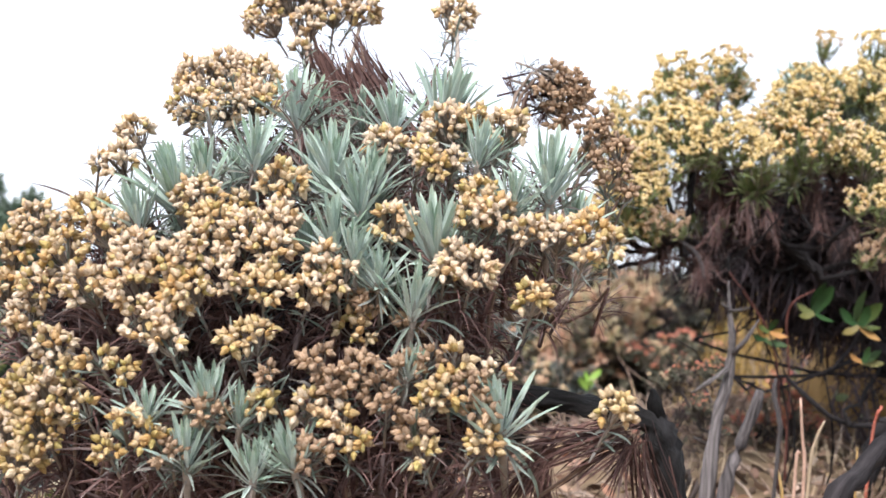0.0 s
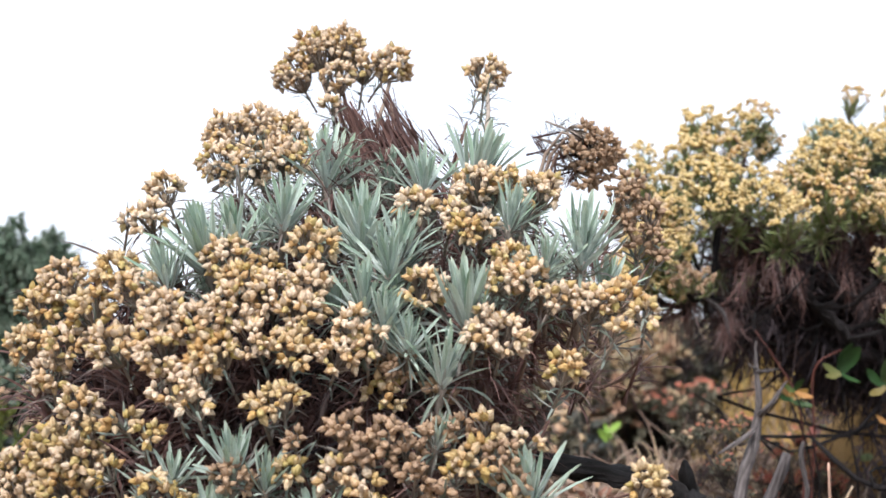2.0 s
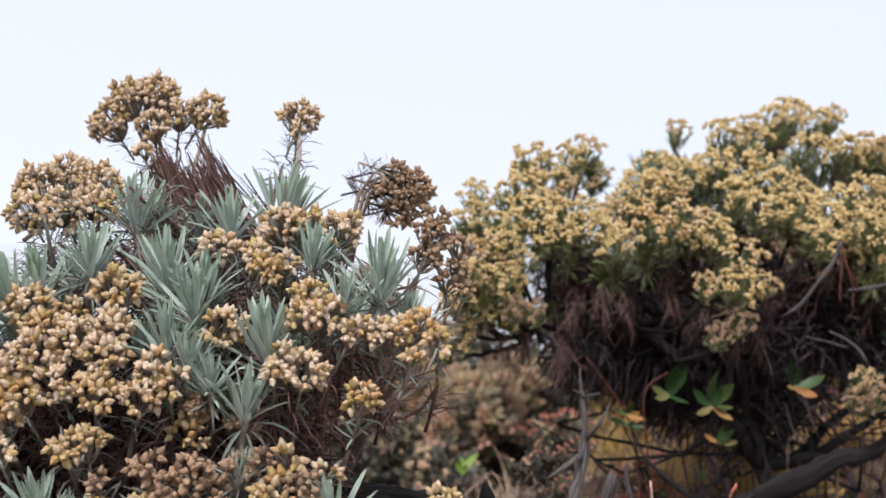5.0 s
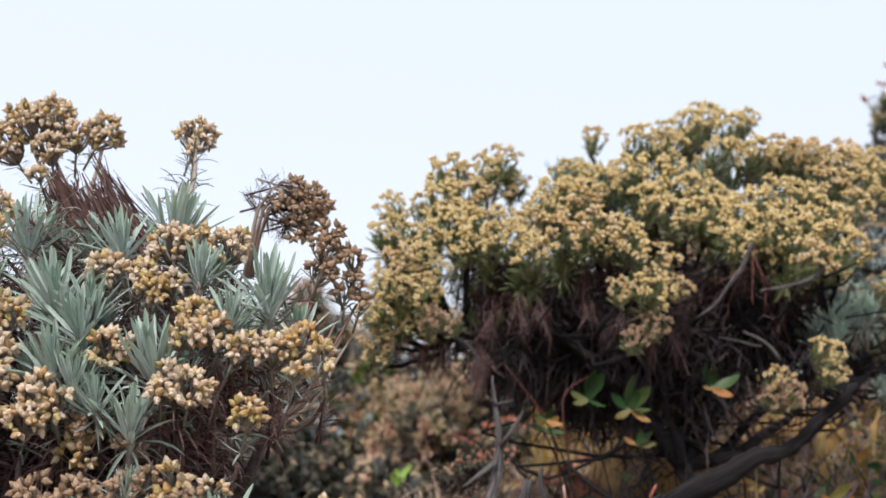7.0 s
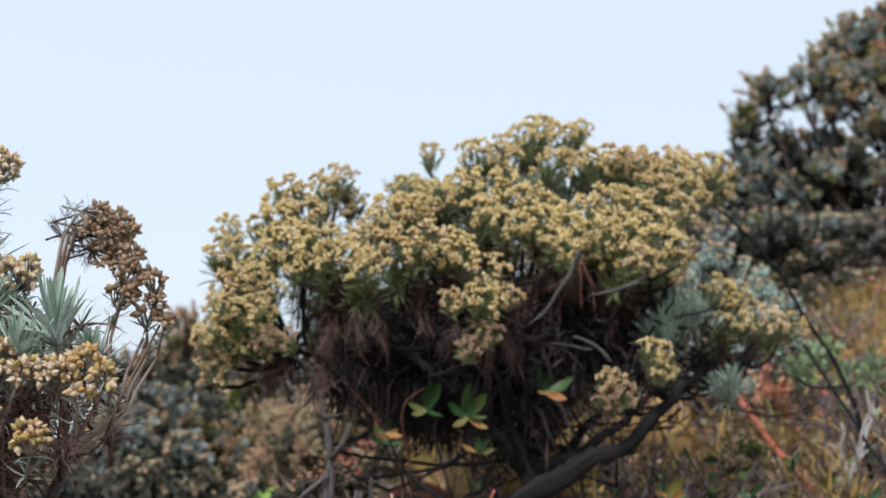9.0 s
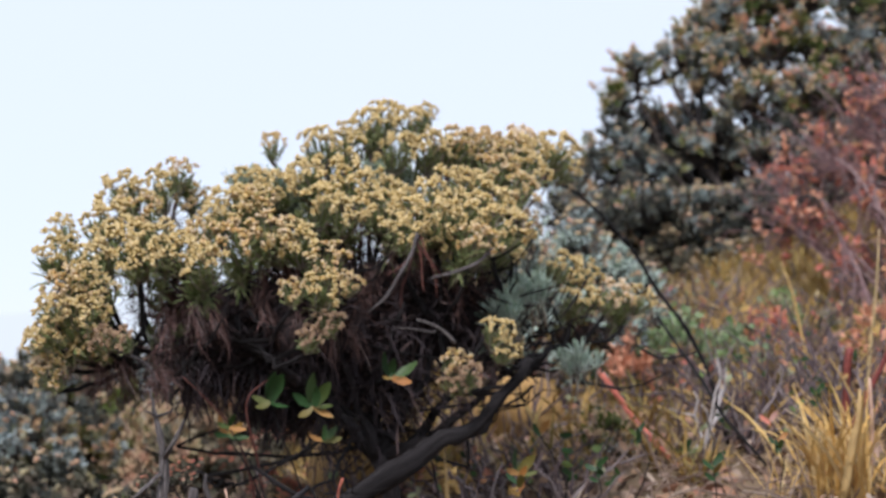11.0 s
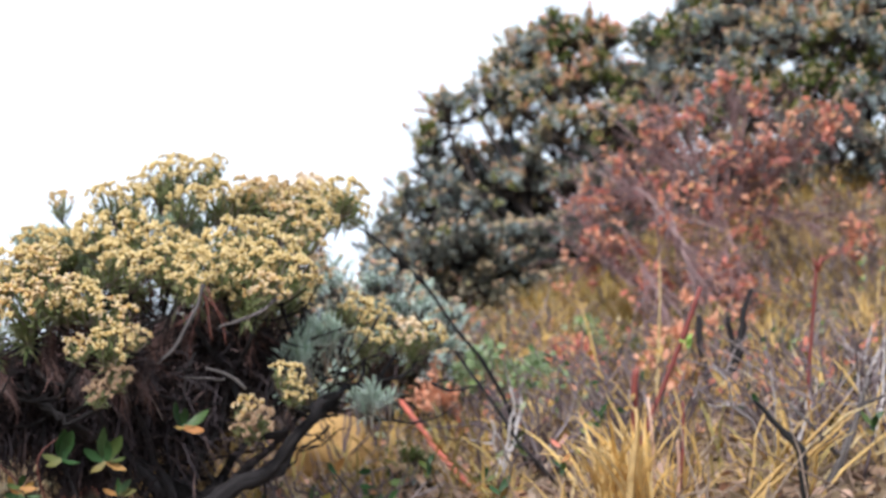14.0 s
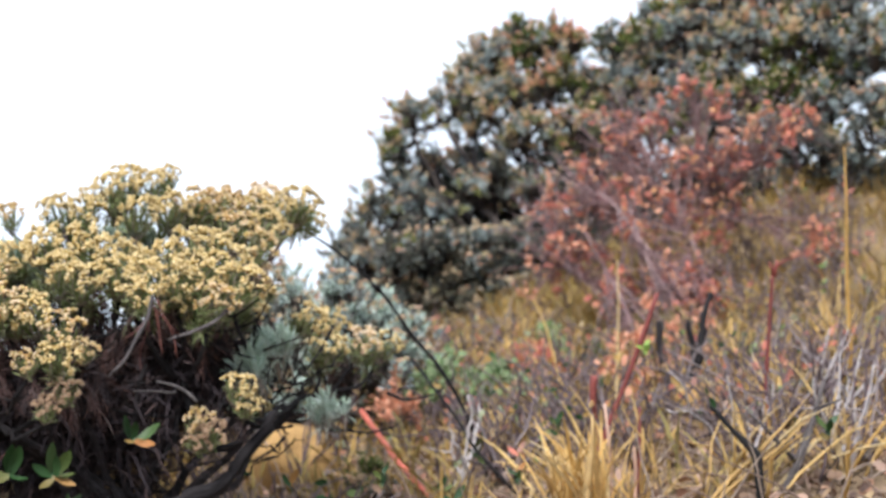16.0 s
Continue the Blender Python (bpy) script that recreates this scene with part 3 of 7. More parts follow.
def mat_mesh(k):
    """Matted dead leaves for the inside of a bush, near black to stand in for its shade."""
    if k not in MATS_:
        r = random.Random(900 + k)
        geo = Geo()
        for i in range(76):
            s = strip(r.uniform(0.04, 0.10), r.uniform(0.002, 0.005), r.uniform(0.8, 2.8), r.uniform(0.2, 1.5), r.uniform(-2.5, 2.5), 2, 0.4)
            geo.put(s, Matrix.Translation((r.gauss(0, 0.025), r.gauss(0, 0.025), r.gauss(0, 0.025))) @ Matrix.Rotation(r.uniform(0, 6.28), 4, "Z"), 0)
        MATS_[k] = geo.mesh("matted_foliage", [leaf_shade])
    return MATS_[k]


SHEAVES = {}


def sheaf_mesh(k):
    """Long dead leaves lying close along a drooping shoot."""
    if k not in SHEAVES:
        r = random.Random(950 + k)
        geo = Geo()
        for i in range(38):
            s = strip(r.uniform(0.05, 0.10), r.uniform(0.0014, 0.0032), r.uniform(0.02, 0.3), r.uniform(-0.2, 0.55), r.uniform(-1.5, 1.5), 5, 0.5)
            geo.put(s, Matrix.Translation((r.gauss(0, 0.006), r.gauss(0, 0.006), r.uniform(-0.015, 0.02))) @ Matrix.Rotation(r.uniform(0, 6.28), 4, "Z"), 0)
        SHEAVES[k] = geo.mesh("drooping_foliage", [leaf_dry])
    return SHEAVES[k]


# ---- ground: one sheet from the path to the horizon ----
def spaced(inner, outer, n):
    u = np.linspace(-1, 1, n)
    return np.sign(u) * (inner * np.abs(u) + (outer - inner) * np.abs(u) ** 7)


gx, gy = spaced(9.0, 400.0, 150) + 1.0, spaced(9.0, 400.0, 150) + 2.0
geo = Geo()
geo.add([(x, y, ground_z(x, y)) for y in gy for x in gx],
        [(j * 150 + i, j * 150 + i + 1, (j + 1) * 150 + i + 1, (j + 1) * 150 + i) for j in range(149) for i in range(149)])
ground = new("ground", geo.mesh("ground", [soil]))
tagged(ground, "sloping brown soil of a heath hillside, strewn with litter", "ground", kind="structure")

# a bank of bright cloud closes the far valley
cloud_mat = bpy.data.materials.new("bright_cloud")
cloud_mat.use_nodes = True
cb = cloud_mat.node_tree.nodes["Principled BSDF"]
cb.inputs["Base Color"].default_value = (0.05, 0.05, 0.05, 1)
cb.inputs["Specular IOR Level"].default_value = 0.0
cb.inputs["Emission Color"].default_value = (0.84, 0.93, 1.0, 1)
cb.inputs["Emission Strength"].default_value = 1.0
geo = Geo()
ring = [(140 * math.cos(a), 140 * math.sin(a)) for a in np.linspace(0, 2 * math.pi, 97)[:-1]]
geo.add([(x, y, z) for z in (-60, 3.0) for x, y in ring], [(i, (i + 1) % 96, 96 + (i + 1) % 96, 96 + i) for i in range(96)])
clouds = new("backdrop", geo.mesh("backdrop", [cloud_mat]))
tagged(clouds, "bright white cloud filling the distance", "cloud", kind="structure")

# ---- the near bush: heads, shoots and dry leaves ----
CROWN_HEADS = [
    (-0.220, 1.230, 0.852, 0.024), (-0.200, 1.240, 0.882, 0.026), (-0.168, 1.242, 0.890, 0.026), (-0.139, 1.232, 0.865, 0.019),
    (-0.168, 1.216, 0.848, 0.019), (-0.107, 1.233, 0.869, 0.022), (-0.164, 1.143, 0.808, 0.009), (-0.259, 1.075, 0.769, 0.024),
    (-0.230, 1.099, 0.782, 0.024), (-0.191, 1.071, 0.772, 0.021), (-0.247, 0.998, 0.735, 0.020), (-0.216, 1.002, 0.739, 0.022),
    (-0.185, 1.006, 0.744, 0.019), (-0.284, 0.943, 0.705, 0.015), (-0.284, 0.893, 0.679, 0.014), (-0.300, 0.896, 0.674, 0.007),
    (-0.001, 1.227, 0.868, 0.021), (-0.003, 1.187, 0.844, 0.008),
]
SHOULDER_HEADS = [
    (-0.052, 0.906, 0.707, 0.018), (-0.003, 0.950, 0.731, 0.020), (0.025, 0.954, 0.735, 0.016), (0.057, 0.938, 0.730, 0.019),
    (-0.020, 0.895, 0.702, 0.013), (-0.008, 0.877, 0.689, 0.013), (0.010, 0.881, 0.693, 0.010), (0.035, 0.845, 0.667, 0.017),
    (0.026, 0.830, 0.650, 0.014), (0.049, 0.831, 0.653, 0.014), (-0.038, 0.825, 0.639, 0.018), (0.013, 0.803, 0.618, 0.011),
    (0.032, 0.798, 0.607, 0.018), (0.009, 0.798, 0.603, 0.012), (0.072, 0.818, 0.640, 0.014), (0.099, 0.815, 0.638, 0.016),
    (0.125, 0.818, 0.645, 0.015), (0.140, 0.807, 0.633, 0.011), (0.121, 0.800, 0.619, 0.008), (0.083, 0.790, 0.587, 0.014),
]
SIDE_HEADS = [
    (0.153, 1.080, 0.749, 0.011), (0.146, 1.080, 0.735, 0.016), (0.143, 1.080, 0.710, 0.015), (0.168, 1.080, 0.724, 0.012),
    (0.174, 1.080, 0.702, 0.010), (0.164, 1.080, 0.685, 0.009), (0.184, 1.080, 0.678, 0.008),
]
WEST_HEADS = [
    (-0.349, 0.876, 0.619, 0.020), (-0.298, 0.855, 0.633, 0.018), (-0.365, 0.871, 0.596, 0.018), (-0.312, 0.840, 0.597, 0.019),
    (-0.271, 0.830, 0.619, 0.017), (-0.244, 0.808, 0.602, 0.019), (-0.213, 0.802, 0.596, 0.019), (-0.187, 0.814, 0.613, 0.019),
    (-0.157, 0.821, 0.624, 0.020), (-0.132, 0.809, 0.613, 0.018), (-0.368, 0.860, 0.563, 0.017), (-0.329, 0.839, 0.568, 0.018),
    (-0.285, 0.815, 0.573, 0.019), (-0.243, 0.796, 0.576, 0.019), (-0.199, 0.795, 0.578, 0.019), (-0.169, 0.798, 0.588, 0.017),
    (-0.136, 0.795, 0.584, 0.018), (-0.340, 0.839, 0.539, 0.015), (-0.228, 0.786, 0.548, 0.018), (-0.204, 0.787, 0.554, 0.014),
]
MID_HEADS = [
    (-0.208, 0.780, 0.534, 0.012), (-0.140, 0.782, 0.544, 0.016), (-0.157, 0.780, 0.538, 0.009), (-0.206, 0.849, 0.650, 0.020),
    (-0.189, 0.831, 0.633, 0.016), (-0.134, 0.863, 0.667, 0.019), (-0.132, 0.828, 0.635, 0.018), (-0.092, 0.802, 0.606, 0.014),
    (-0.096, 0.793, 0.581, 0.016), (-0.078, 0.797, 0.594, 0.012), (-0.053, 0.790, 0.576, 0.018), (-0.033, 0.787, 0.569, 0.014),
    (-0.061, 0.782, 0.551, 0.016), (-0.035, 0.780, 0.548, 0.012), (-0.018, 0.782, 0.555, 0.010), (-0.249, 0.788, 0.549, 0.007),
    (-0.171, 0.840, 0.646, 0.011),
]
LOW_HEADS = [
    (-0.309, 0.816, 0.521, 0.015), (-0.330, 0.819, 0.482, 0.023), (-0.367, 0.836, 0.461, 0.018), (-0.301, 0.803, 0.483, 0.019),
    (-0.346, 0.821, 0.445, 0.022), (-0.376, 0.836, 0.440, 0.015), (-0.312, 0.803, 0.454, 0.020), (-0.326, 0.805, 0.429, 0.019),
    (-0.295, 0.804, 0.505, 0.010), (-0.266, 0.789, 0.514, 0.011), (-0.240, 0.772, 0.510, 0.012), (-0.272, 0.783, 0.474, 0.010),
    (-0.236, 0.761, 0.476, 0.011), (-0.212, 0.755, 0.462, 0.014), (-0.247, 0.762, 0.449, 0.012), (-0.195, 0.751, 0.452, 0.012),
    (-0.168, 0.762, 0.484, 0.019), (-0.127, 0.763, 0.491, 0.014), (-0.127, 0.770, 0.514, 0.009),
]
EAST_HEADS = [
    (-0.090, 0.774, 0.526, 0.014), (-0.071, 0.768, 0.512, 0.017), (-0.090, 0.762, 0.493, 0.014), (-0.054, 0.772, 0.525, 0.016),
    (-0.035, 0.767, 0.511, 0.014), (-0.029, 0.762, 0.497, 0.011), (-0.015, 0.772, 0.529, 0.013), (0.002, 0.774, 0.535, 0.011),
    (0.024, 0.774, 0.537, 0.010), (0.015, 0.766, 0.514, 0.017), (0.037, 0.767, 0.518, 0.015), (0.047, 0.760, 0.499, 0.014),
    (0.004, 0.761, 0.498, 0.009), (-0.067, 0.758, 0.484, 0.014), (-0.052, 0.753, 0.469, 0.012), (-0.082, 0.750, 0.458, 0.015),
    (-0.007, 0.755, 0.481, 0.014), (-0.001, 0.750, 0.465, 0.012), (0.049, 0.753, 0.478, 0.015), (0.056, 0.769, 0.527, 0.009),
    (0.151, 0.760, 0.507, 0.017),
]
ROSETTE_SHOOTS = [
    (-0.230, 0.870, 0.664, 0.036), (-0.257, 0.840, 0.639, 0.025), (-0.207, 0.882, 0.676, 0.029), (-0.167, 0.912, 0.700, 0.029),
    (-0.096, 0.894, 0.695, 0.034), (-0.069, 0.852, 0.664, 0.030), (-0.086, 0.825, 0.635, 0.029), (-0.005, 0.821, 0.637, 0.036),
    (-0.013, 0.793, 0.587, 0.028), (0.003, 1.002, 0.757, 0.039), (0.092, 0.873, 0.693, 0.035), (-0.151, 1.014, 0.751, 0.035),
    (-0.053, 0.984, 0.743, 0.029), (-0.065, 0.810, 0.619, 0.022), (-0.060, 0.870, 0.679, 0.026),
]
LOW_SHOOTS = [
    (-0.171, 0.767, 0.499, 0.026), (-0.103, 0.751, 0.461, 0.025), (-0.216, 0.764, 0.487, 0.019), (-0.142, 0.763, 0.490, 0.021),
    (0.057, 0.761, 0.504, 0.032), (-0.181, 0.753, 0.458, 0.026), (-0.128, 0.750, 0.450, 0.023), (-0.012, 0.772, 0.530, 0.017),
    (-0.045, 0.800, 0.603, 0.022), (0.062, 0.852, 0.674, 0.025), (0.033, 0.900, 0.711, 0.024),
]
HEATH_FRONT = [
    (0.371, 2.098, 0.916, 0.041), (0.433, 2.101, 0.917, 0.042), (0.478, 2.160, 0.951, 0.036), (0.345, 1.990, 0.856, 0.044),
    (0.403, 2.013, 0.868, 0.042), (0.363, 1.916, 0.807, 0.046), (0.431, 1.923, 0.814, 0.038), (0.313, 1.894, 0.786, 0.033),
    (0.388, 1.885, 0.778, 0.038), (0.456, 1.891, 0.784, 0.038), (0.491, 1.870, 0.764, 0.039), (0.559, 2.008, 0.866, 0.045),
    (0.603, 1.999, 0.861, 0.045), (0.555, 1.909, 0.800, 0.046), (0.615, 1.915, 0.806, 0.046), (0.659, 1.894, 0.787, 0.040),
    (0.528, 1.976, 0.848, 0.035), (0.702, 1.853, 0.748, 0.038), (0.631, 1.815, 0.700, 0.026), (0.688, 1.815, 0.700, 0.037),
    (0.730, 1.815, 0.705, 0.023), (0.317, 1.815, 0.651, 0.024), (0.349, 1.815, 0.647, 0.024),
    (0.905, 1.845, 0.555, 0.026), (0.925, 1.84, 0.535, 0.030), (0.900, 1.84, 0.520, 0.024), (0.655, 1.815, 0.620, 0.024), (0.690, 1.815, 0.640, 0.026),
]
HEATH_WEST = [(0.256, 1.850, 0.699, 0.030), (0.288, 1.850, 0.719, 0.030), (0.267, 1.850, 0.671, 0.030), (0.303, 1.850, 0.681, 0.030), (0.326, 1.850, 0.642, 0.030), (0.235, 1.850, 0.601, 0.030), (0.299, 1.850, 0.750, 0.030), (0.324, 1.850, 0.730, 0.030), (0.255, 1.850, 0.635, 0.030), (0.286, 1.850, 0.646, 0.030), (0.313, 1.850, 0.703, 0.030), (0.231, 1.850, 0.661, 0.030)]
HEATH_CROWN = [
    (0.722, 2.113, 0.924, 0.044), (0.781, 2.093, 0.913, 0.050), (0.822, 2.050, 0.889, 0.043), (0.726, 2.003, 0.863, 0.042),
    (0.764, 1.953, 0.835, 0.040), (0.825, 1.955, 0.836, 0.042), (0.870, 1.937, 0.826, 0.044), (0.929, 1.989, 0.855, 0.045),
    (0.987, 2.034, 0.880, 0.046), (1.026, 2.025, 0.875, 0.039), (0.925, 1.920, 0.811, 0.041), (0.976, 1.921, 0.812, 0.041),
    (1.039, 1.952, 0.834, 0.042), (1.044, 1.889, 0.782, 0.044), (0.975, 1.867, 0.761, 0.038), (0.847, 1.897, 0.789, 0.035),
    (0.768, 2.257, 1.006, 0.040), (0.819, 2.234, 0.993, 0.042), (0.903, 2.327, 1.046, 0.046), (0.952, 2.370, 1.071, 0.040),
    (0.987, 2.332, 1.049, 0.037), (1.023, 2.360, 1.065, 0.028), (0.680, 2.260, 1.006, 0.029), (0.935, 2.203, 0.975, 0.042),
    (0.609, 2.120, 0.915, 0.040), (0.661, 2.120, 0.906, 0.040), (0.627, 2.120, 0.884, 0.040),
]
HEATH_EAST = [
    (0.992, 2.206, 0.977, 0.044), (1.056, 2.209, 0.978, 0.044), (1.104, 2.199, 0.973, 0.044), (1.152, 2.177, 0.960, 0.044),
    (1.194, 2.156, 0.948, 0.039), (1.091, 2.082, 0.907, 0.040), (1.109, 1.996, 0.859, 0.039), (1.159, 2.062, 0.896, 0.038),
    (0.258, 1.909, 0.801, 0.034), (0.264, 1.847, 0.742, 0.037), (0.244, 1.815, 0.705, 0.029), (0.290, 1.815, 0.696, 0.033),
    (0.227, 1.815, 0.664, 0.029), (0.984, 1.815, 0.601, 0.030),
    (0.994, 1.815, 0.568, 0.026),
]
HEATH_SIDE = [
    (1.212, 2.085, 0.704, 0.041), (1.236, 2.070, 0.644, 0.038), (1.319, 2.100, 0.642, 0.037), (1.373, 2.115, 0.632, 0.033),
    (1.057, 2.025, 0.573, 0.039), (1.281, 2.250, 0.962, 0.044), (1.218, 2.287, 0.977, 0.049), (1.143, 2.250, 0.959, 0.043),
    (1.102, 2.325, 0.984, 0.044), (1.121, 2.062, 0.800, 0.038), (1.070, 2.025, 0.746, 0.044),
]
HEATH_SILVER = [
    (1.054, 1.965, 0.648, 0.064), (1.194, 1.980, 0.547, 0.049), (1.089, 1.995, 0.683, 0.054), (0.933, 2.250, 0.926, 0.041),
    (0.625, 2.213, 0.944, 0.033), (0.889, 2.250, 0.952, 0.035),
    (0.599, 2.160, 0.939, 0.045), (0.651, 2.160, 0.930, 0.045), (0.691, 2.160, 0.900, 0.045),
]
HILL_SHRUB_CLUMPS = [
    (3.846, 6.003, 2.098, 0.188), (3.998, 5.923, 2.084, 0.156), (3.608, 6.016, 1.988, 0.186), (3.657, 5.903, 1.771, 0.214),
    (3.934, 5.870, 1.869, 0.186), (3.379, 6.034, 1.788, 0.184), (3.175, 6.133, 1.731, 0.154), (3.481, 6.009, 1.650, 0.154),
    (3.697, 5.790, 1.529, 0.211), (3.970, 5.763, 1.594, 0.183), (3.006, 6.101, 1.568, 0.136), (2.973, 6.016, 1.359, 0.135),
    (2.807, 5.969, 1.219, 0.147), (3.004, 5.890, 1.248, 0.177), (3.198, 5.805, 1.275, 0.176), (3.442, 5.812, 1.342, 0.179),
    (3.650, 5.714, 1.277, 0.179), (2.667, 5.910, 1.051, 0.145), (2.840, 5.725, 1.011, 0.199), (3.052, 5.638, 1.006, 0.199),
    (3.603, 6.136, 2.049, 0.110), (4.168, 6.002, 1.884, 0.111), (2.687, 6.018, 1.149, 0.103), (3.025, 5.659, 0.781, 0.171),
    (2.945, 5.815, 0.862, 0.174), (3.219, 5.695, 0.905, 0.174), (3.435, 5.718, 0.971, 0.176), (3.571, 5.648, 1.007, 0.176),
    (3.331, 5.648, 0.741, 0.144), (3.139, 5.611, 0.648, 0.099), (2.782, 5.757, 0.762, 0.142), (2.932, 5.699, 0.681, 0.142),
    (3.057, 5.584, 0.601, 0.118), (2.684, 5.792, 0.835, 0.114), (2.927, 5.577, 0.576, 0.089), (2.799, 5.690, 0.641, 0.099),
]
HILL_THICKET_CLUMPS = [
    (4.400, 5.940, 2.049, 0.160), (4.496, 5.773, 1.905, 0.189), (4.349, 5.766, 1.722, 0.187), (4.628, 5.665, 1.998, 0.219),
    (4.566, 5.492, 1.678, 0.213), (4.395, 5.498, 1.507, 0.181), (4.760, 5.457, 1.874, 0.214), (4.639, 5.327, 1.514, 0.209),
    (4.883, 5.222, 1.869, 0.209), (4.850, 5.156, 1.583, 0.206), (4.723, 5.148, 1.322, 0.175), (4.989, 5.007, 1.778, 0.204),
    (4.951, 4.945, 1.470, 0.202), (4.823, 4.937, 1.217, 0.171), (5.040, 4.845, 1.617, 0.171), (4.939, 4.853, 1.077, 0.170),
    (4.782, 5.530, 2.112, 0.217), (5.023, 5.209, 2.073, 0.241), (5.192, 4.944, 1.959, 0.234), (4.591, 5.791, 2.162, 0.159),
    (4.638, 5.234, 1.107, 0.147), (5.164, 4.720, 1.694, 0.226), (5.114, 4.677, 1.287, 0.224), (4.443, 5.352, 1.324, 0.148),
    (4.040, 5.886, 1.202, 0.171), (4.180, 5.798, 1.269, 0.186), (4.178, 5.685, 1.036, 0.183), (3.959, 5.819, 0.952, 0.168),
    (4.150, 5.579, 0.843, 0.135), (4.370, 5.552, 1.182, 0.181), (3.703, 5.833, 0.830, 0.136), (4.430, 5.394, 0.911, 0.148),
    (4.523, 5.193, 0.847, 0.116),
]
RED_SPRAYS = [
    (3.410, 4.406, 1.346, 0.097), (3.505, 4.359, 1.255, 0.097), (3.341, 4.459, 1.263, 0.085), (3.107, 4.440, 1.087, 0.107),
    (3.036, 4.485, 1.004, 0.084), (3.212, 4.381, 1.092, 0.095), (3.354, 4.296, 1.089, 0.106), (3.656, 4.232, 1.438, 0.084),
    (3.652, 4.091, 1.170, 0.105), (3.759, 4.018, 1.124, 0.104), (3.800, 3.788, 1.217, 0.056), (3.581, 4.156, 0.998, 0.105),
    (3.664, 4.105, 0.887, 0.093), (3.394, 4.110, 0.894, 0.092), (3.237, 4.209, 0.877, 0.104), (3.072, 4.306, 0.836, 0.093),
    (2.966, 4.365, 0.807, 0.081), (3.306, 3.997, 0.664, 0.078), (3.193, 4.068, 0.661, 0.090), (3.735, 3.687, 0.738, 0.054),
    (3.039, 4.159, 0.665, 0.079), (3.301, 3.822, 0.562, 0.054), (3.136, 3.751, 0.473, 0.046), (2.951, 3.685, 0.351, 0.045),
]


WEST_FOOT = Vector((-0.13, 1.02, ground_z(-0.13, 1.02) - 0.02))
near_bush = thing("everlasting_bush", WEST_FOOT, "everlasting bush with cream papery buds and silvery leaves, rooted in soil", "bush")
HUBS = [Vector(h) for h in ((-0.28, 0.98, 0.42), (-0.12, 0.92, 0.44), (0.03, 0.92, 0.46), (-0.22, 1.06, 0.56), (-0.02, 1.02, 0.58),
                            (-0.16, 1.20, 0.68), (0.09, 0.99, 0.55), (-0.05, 1.16, 0.66), (-0.30, 0.92, 0.33), (-0.05, 0.87, 0.36))]
wood, thin = Geo(), Geo()
trunk_top = WEST_FOOT + Vector((0.02, 0.0, 0.2))
wood.put(tube(bend(WEST_FOOT, trunk_top, (0.01, 0.02, 0), 5, 0.01, 3), [0.034, 0.028, 0.025, 0.023, 0.02], 10, 0.3, 1), Matrix())
for i, h in enumerate(HUBS):
    wood.put(tube(bend(trunk_top, h, (0, 0.02, -0.03), 7, 0.03, i + 5), [0.017, 0.014, 0.012, 0.010, 0.008, 0.007, 0.005], 7, 0.25, i), Matrix())


def shoot(at, n=6, base=0.003):
    """A stem from the nearest fork up to a shoot; returns the way it points at its end."""
    at = Vector(at)
    hub = min(HUBS, key=lambda h: (h - at).length + max(0, h.z - at.z + 0.03) * 2)
    pts = bend(hub, at, Vector((0, 0, -0.25 * (at - hub).length * 0.4)), n, 0.012, at.x * 7 + at.z * 3)
    thin.put(tube(pts, [base * (1 - 0.1 * i) for i in range(n)], 4, close=False), Matrix())
    return (pts[-1] - pts[-2]).normalized()


def outward(at, axis_y=1.05):
    """Heads face up and out of the bush."""
    return (Vector((0.45 * (at[0] + 0.1), 0.7 * (at[1] - axis_y), 0)) + Vector((0, -0.18, 0.9))).normalized()


def near_heads(rows, mats, dry=0.8, split=0, seed=1, heart=None):
    r = random.Random(seed)
    for i, (x, y, z, rad) in enumerate(rows):
        d = outward((x, y, z)) + Vector((r.uniform(-0.3, 0.3), r.uniform(-0.45, 0.1), r.uniform(-0.2, 0)))
        d = (d + (Vector((x, y, z)) - heart).normalized() * 1.3).normalized() if heart else d.normalized()
        foot = Vector((x, y, z)) - d * (rad * 1.5 + 0.034)
        flower_head(near_bush, Vector((x, y, z)) - d * rad * 0.35, d, rad, r.choice(mats), i < split)
        way = (d + shoot(foot)).normalized()
        if r.random() < dry:
            piece("dry_foliage", skirt_mesh(r.randrange(5), leaf_thread), placed(foot - way * 0.004, way, r.uniform(0.8, 1.25) * (0.6 if z > 0.74 or x > 0.06 else 1.0), r.uniform(0, 6)), near_bush)
        if r.random() < 0.55 and x < 0.02:
            piece("dry_foliage", skirt_mesh(r.randrange(5), r.choice([leaf_thread, leaf_dry])), placed(foot - way * 0.07, way, r.uniform(0.9, 1.4), r.uniform(0, 6)), near_bush)


near_heads(CROWN_HEADS[:7], [bud_cream], 0.3, 0, 11, Vector((-0.16, 1.25, 0.81)))
near_heads(CROWN_HEADS[7:13], [bud_cream], 0.5, 0, 17, Vector((-0.22, 1.09, 0.71)))
near_heads(CROWN_HEADS[13:], [bud_cream, bud_cream, bud_dry_shaded], 0.5, 0, 18)
near_heads(SHOULDER_HEADS, [bud_cream, bud_gold, bud_cream], 0.7, 0, 12)
near_heads(SIDE_HEADS, [bud_dry_shaded, bud_cream, bud_dry_shaded], 0.0, 0, 26)
near_heads(WEST_HEADS, [bud_cream, bud_gold, bud_cream], 0.9, 0, 13)
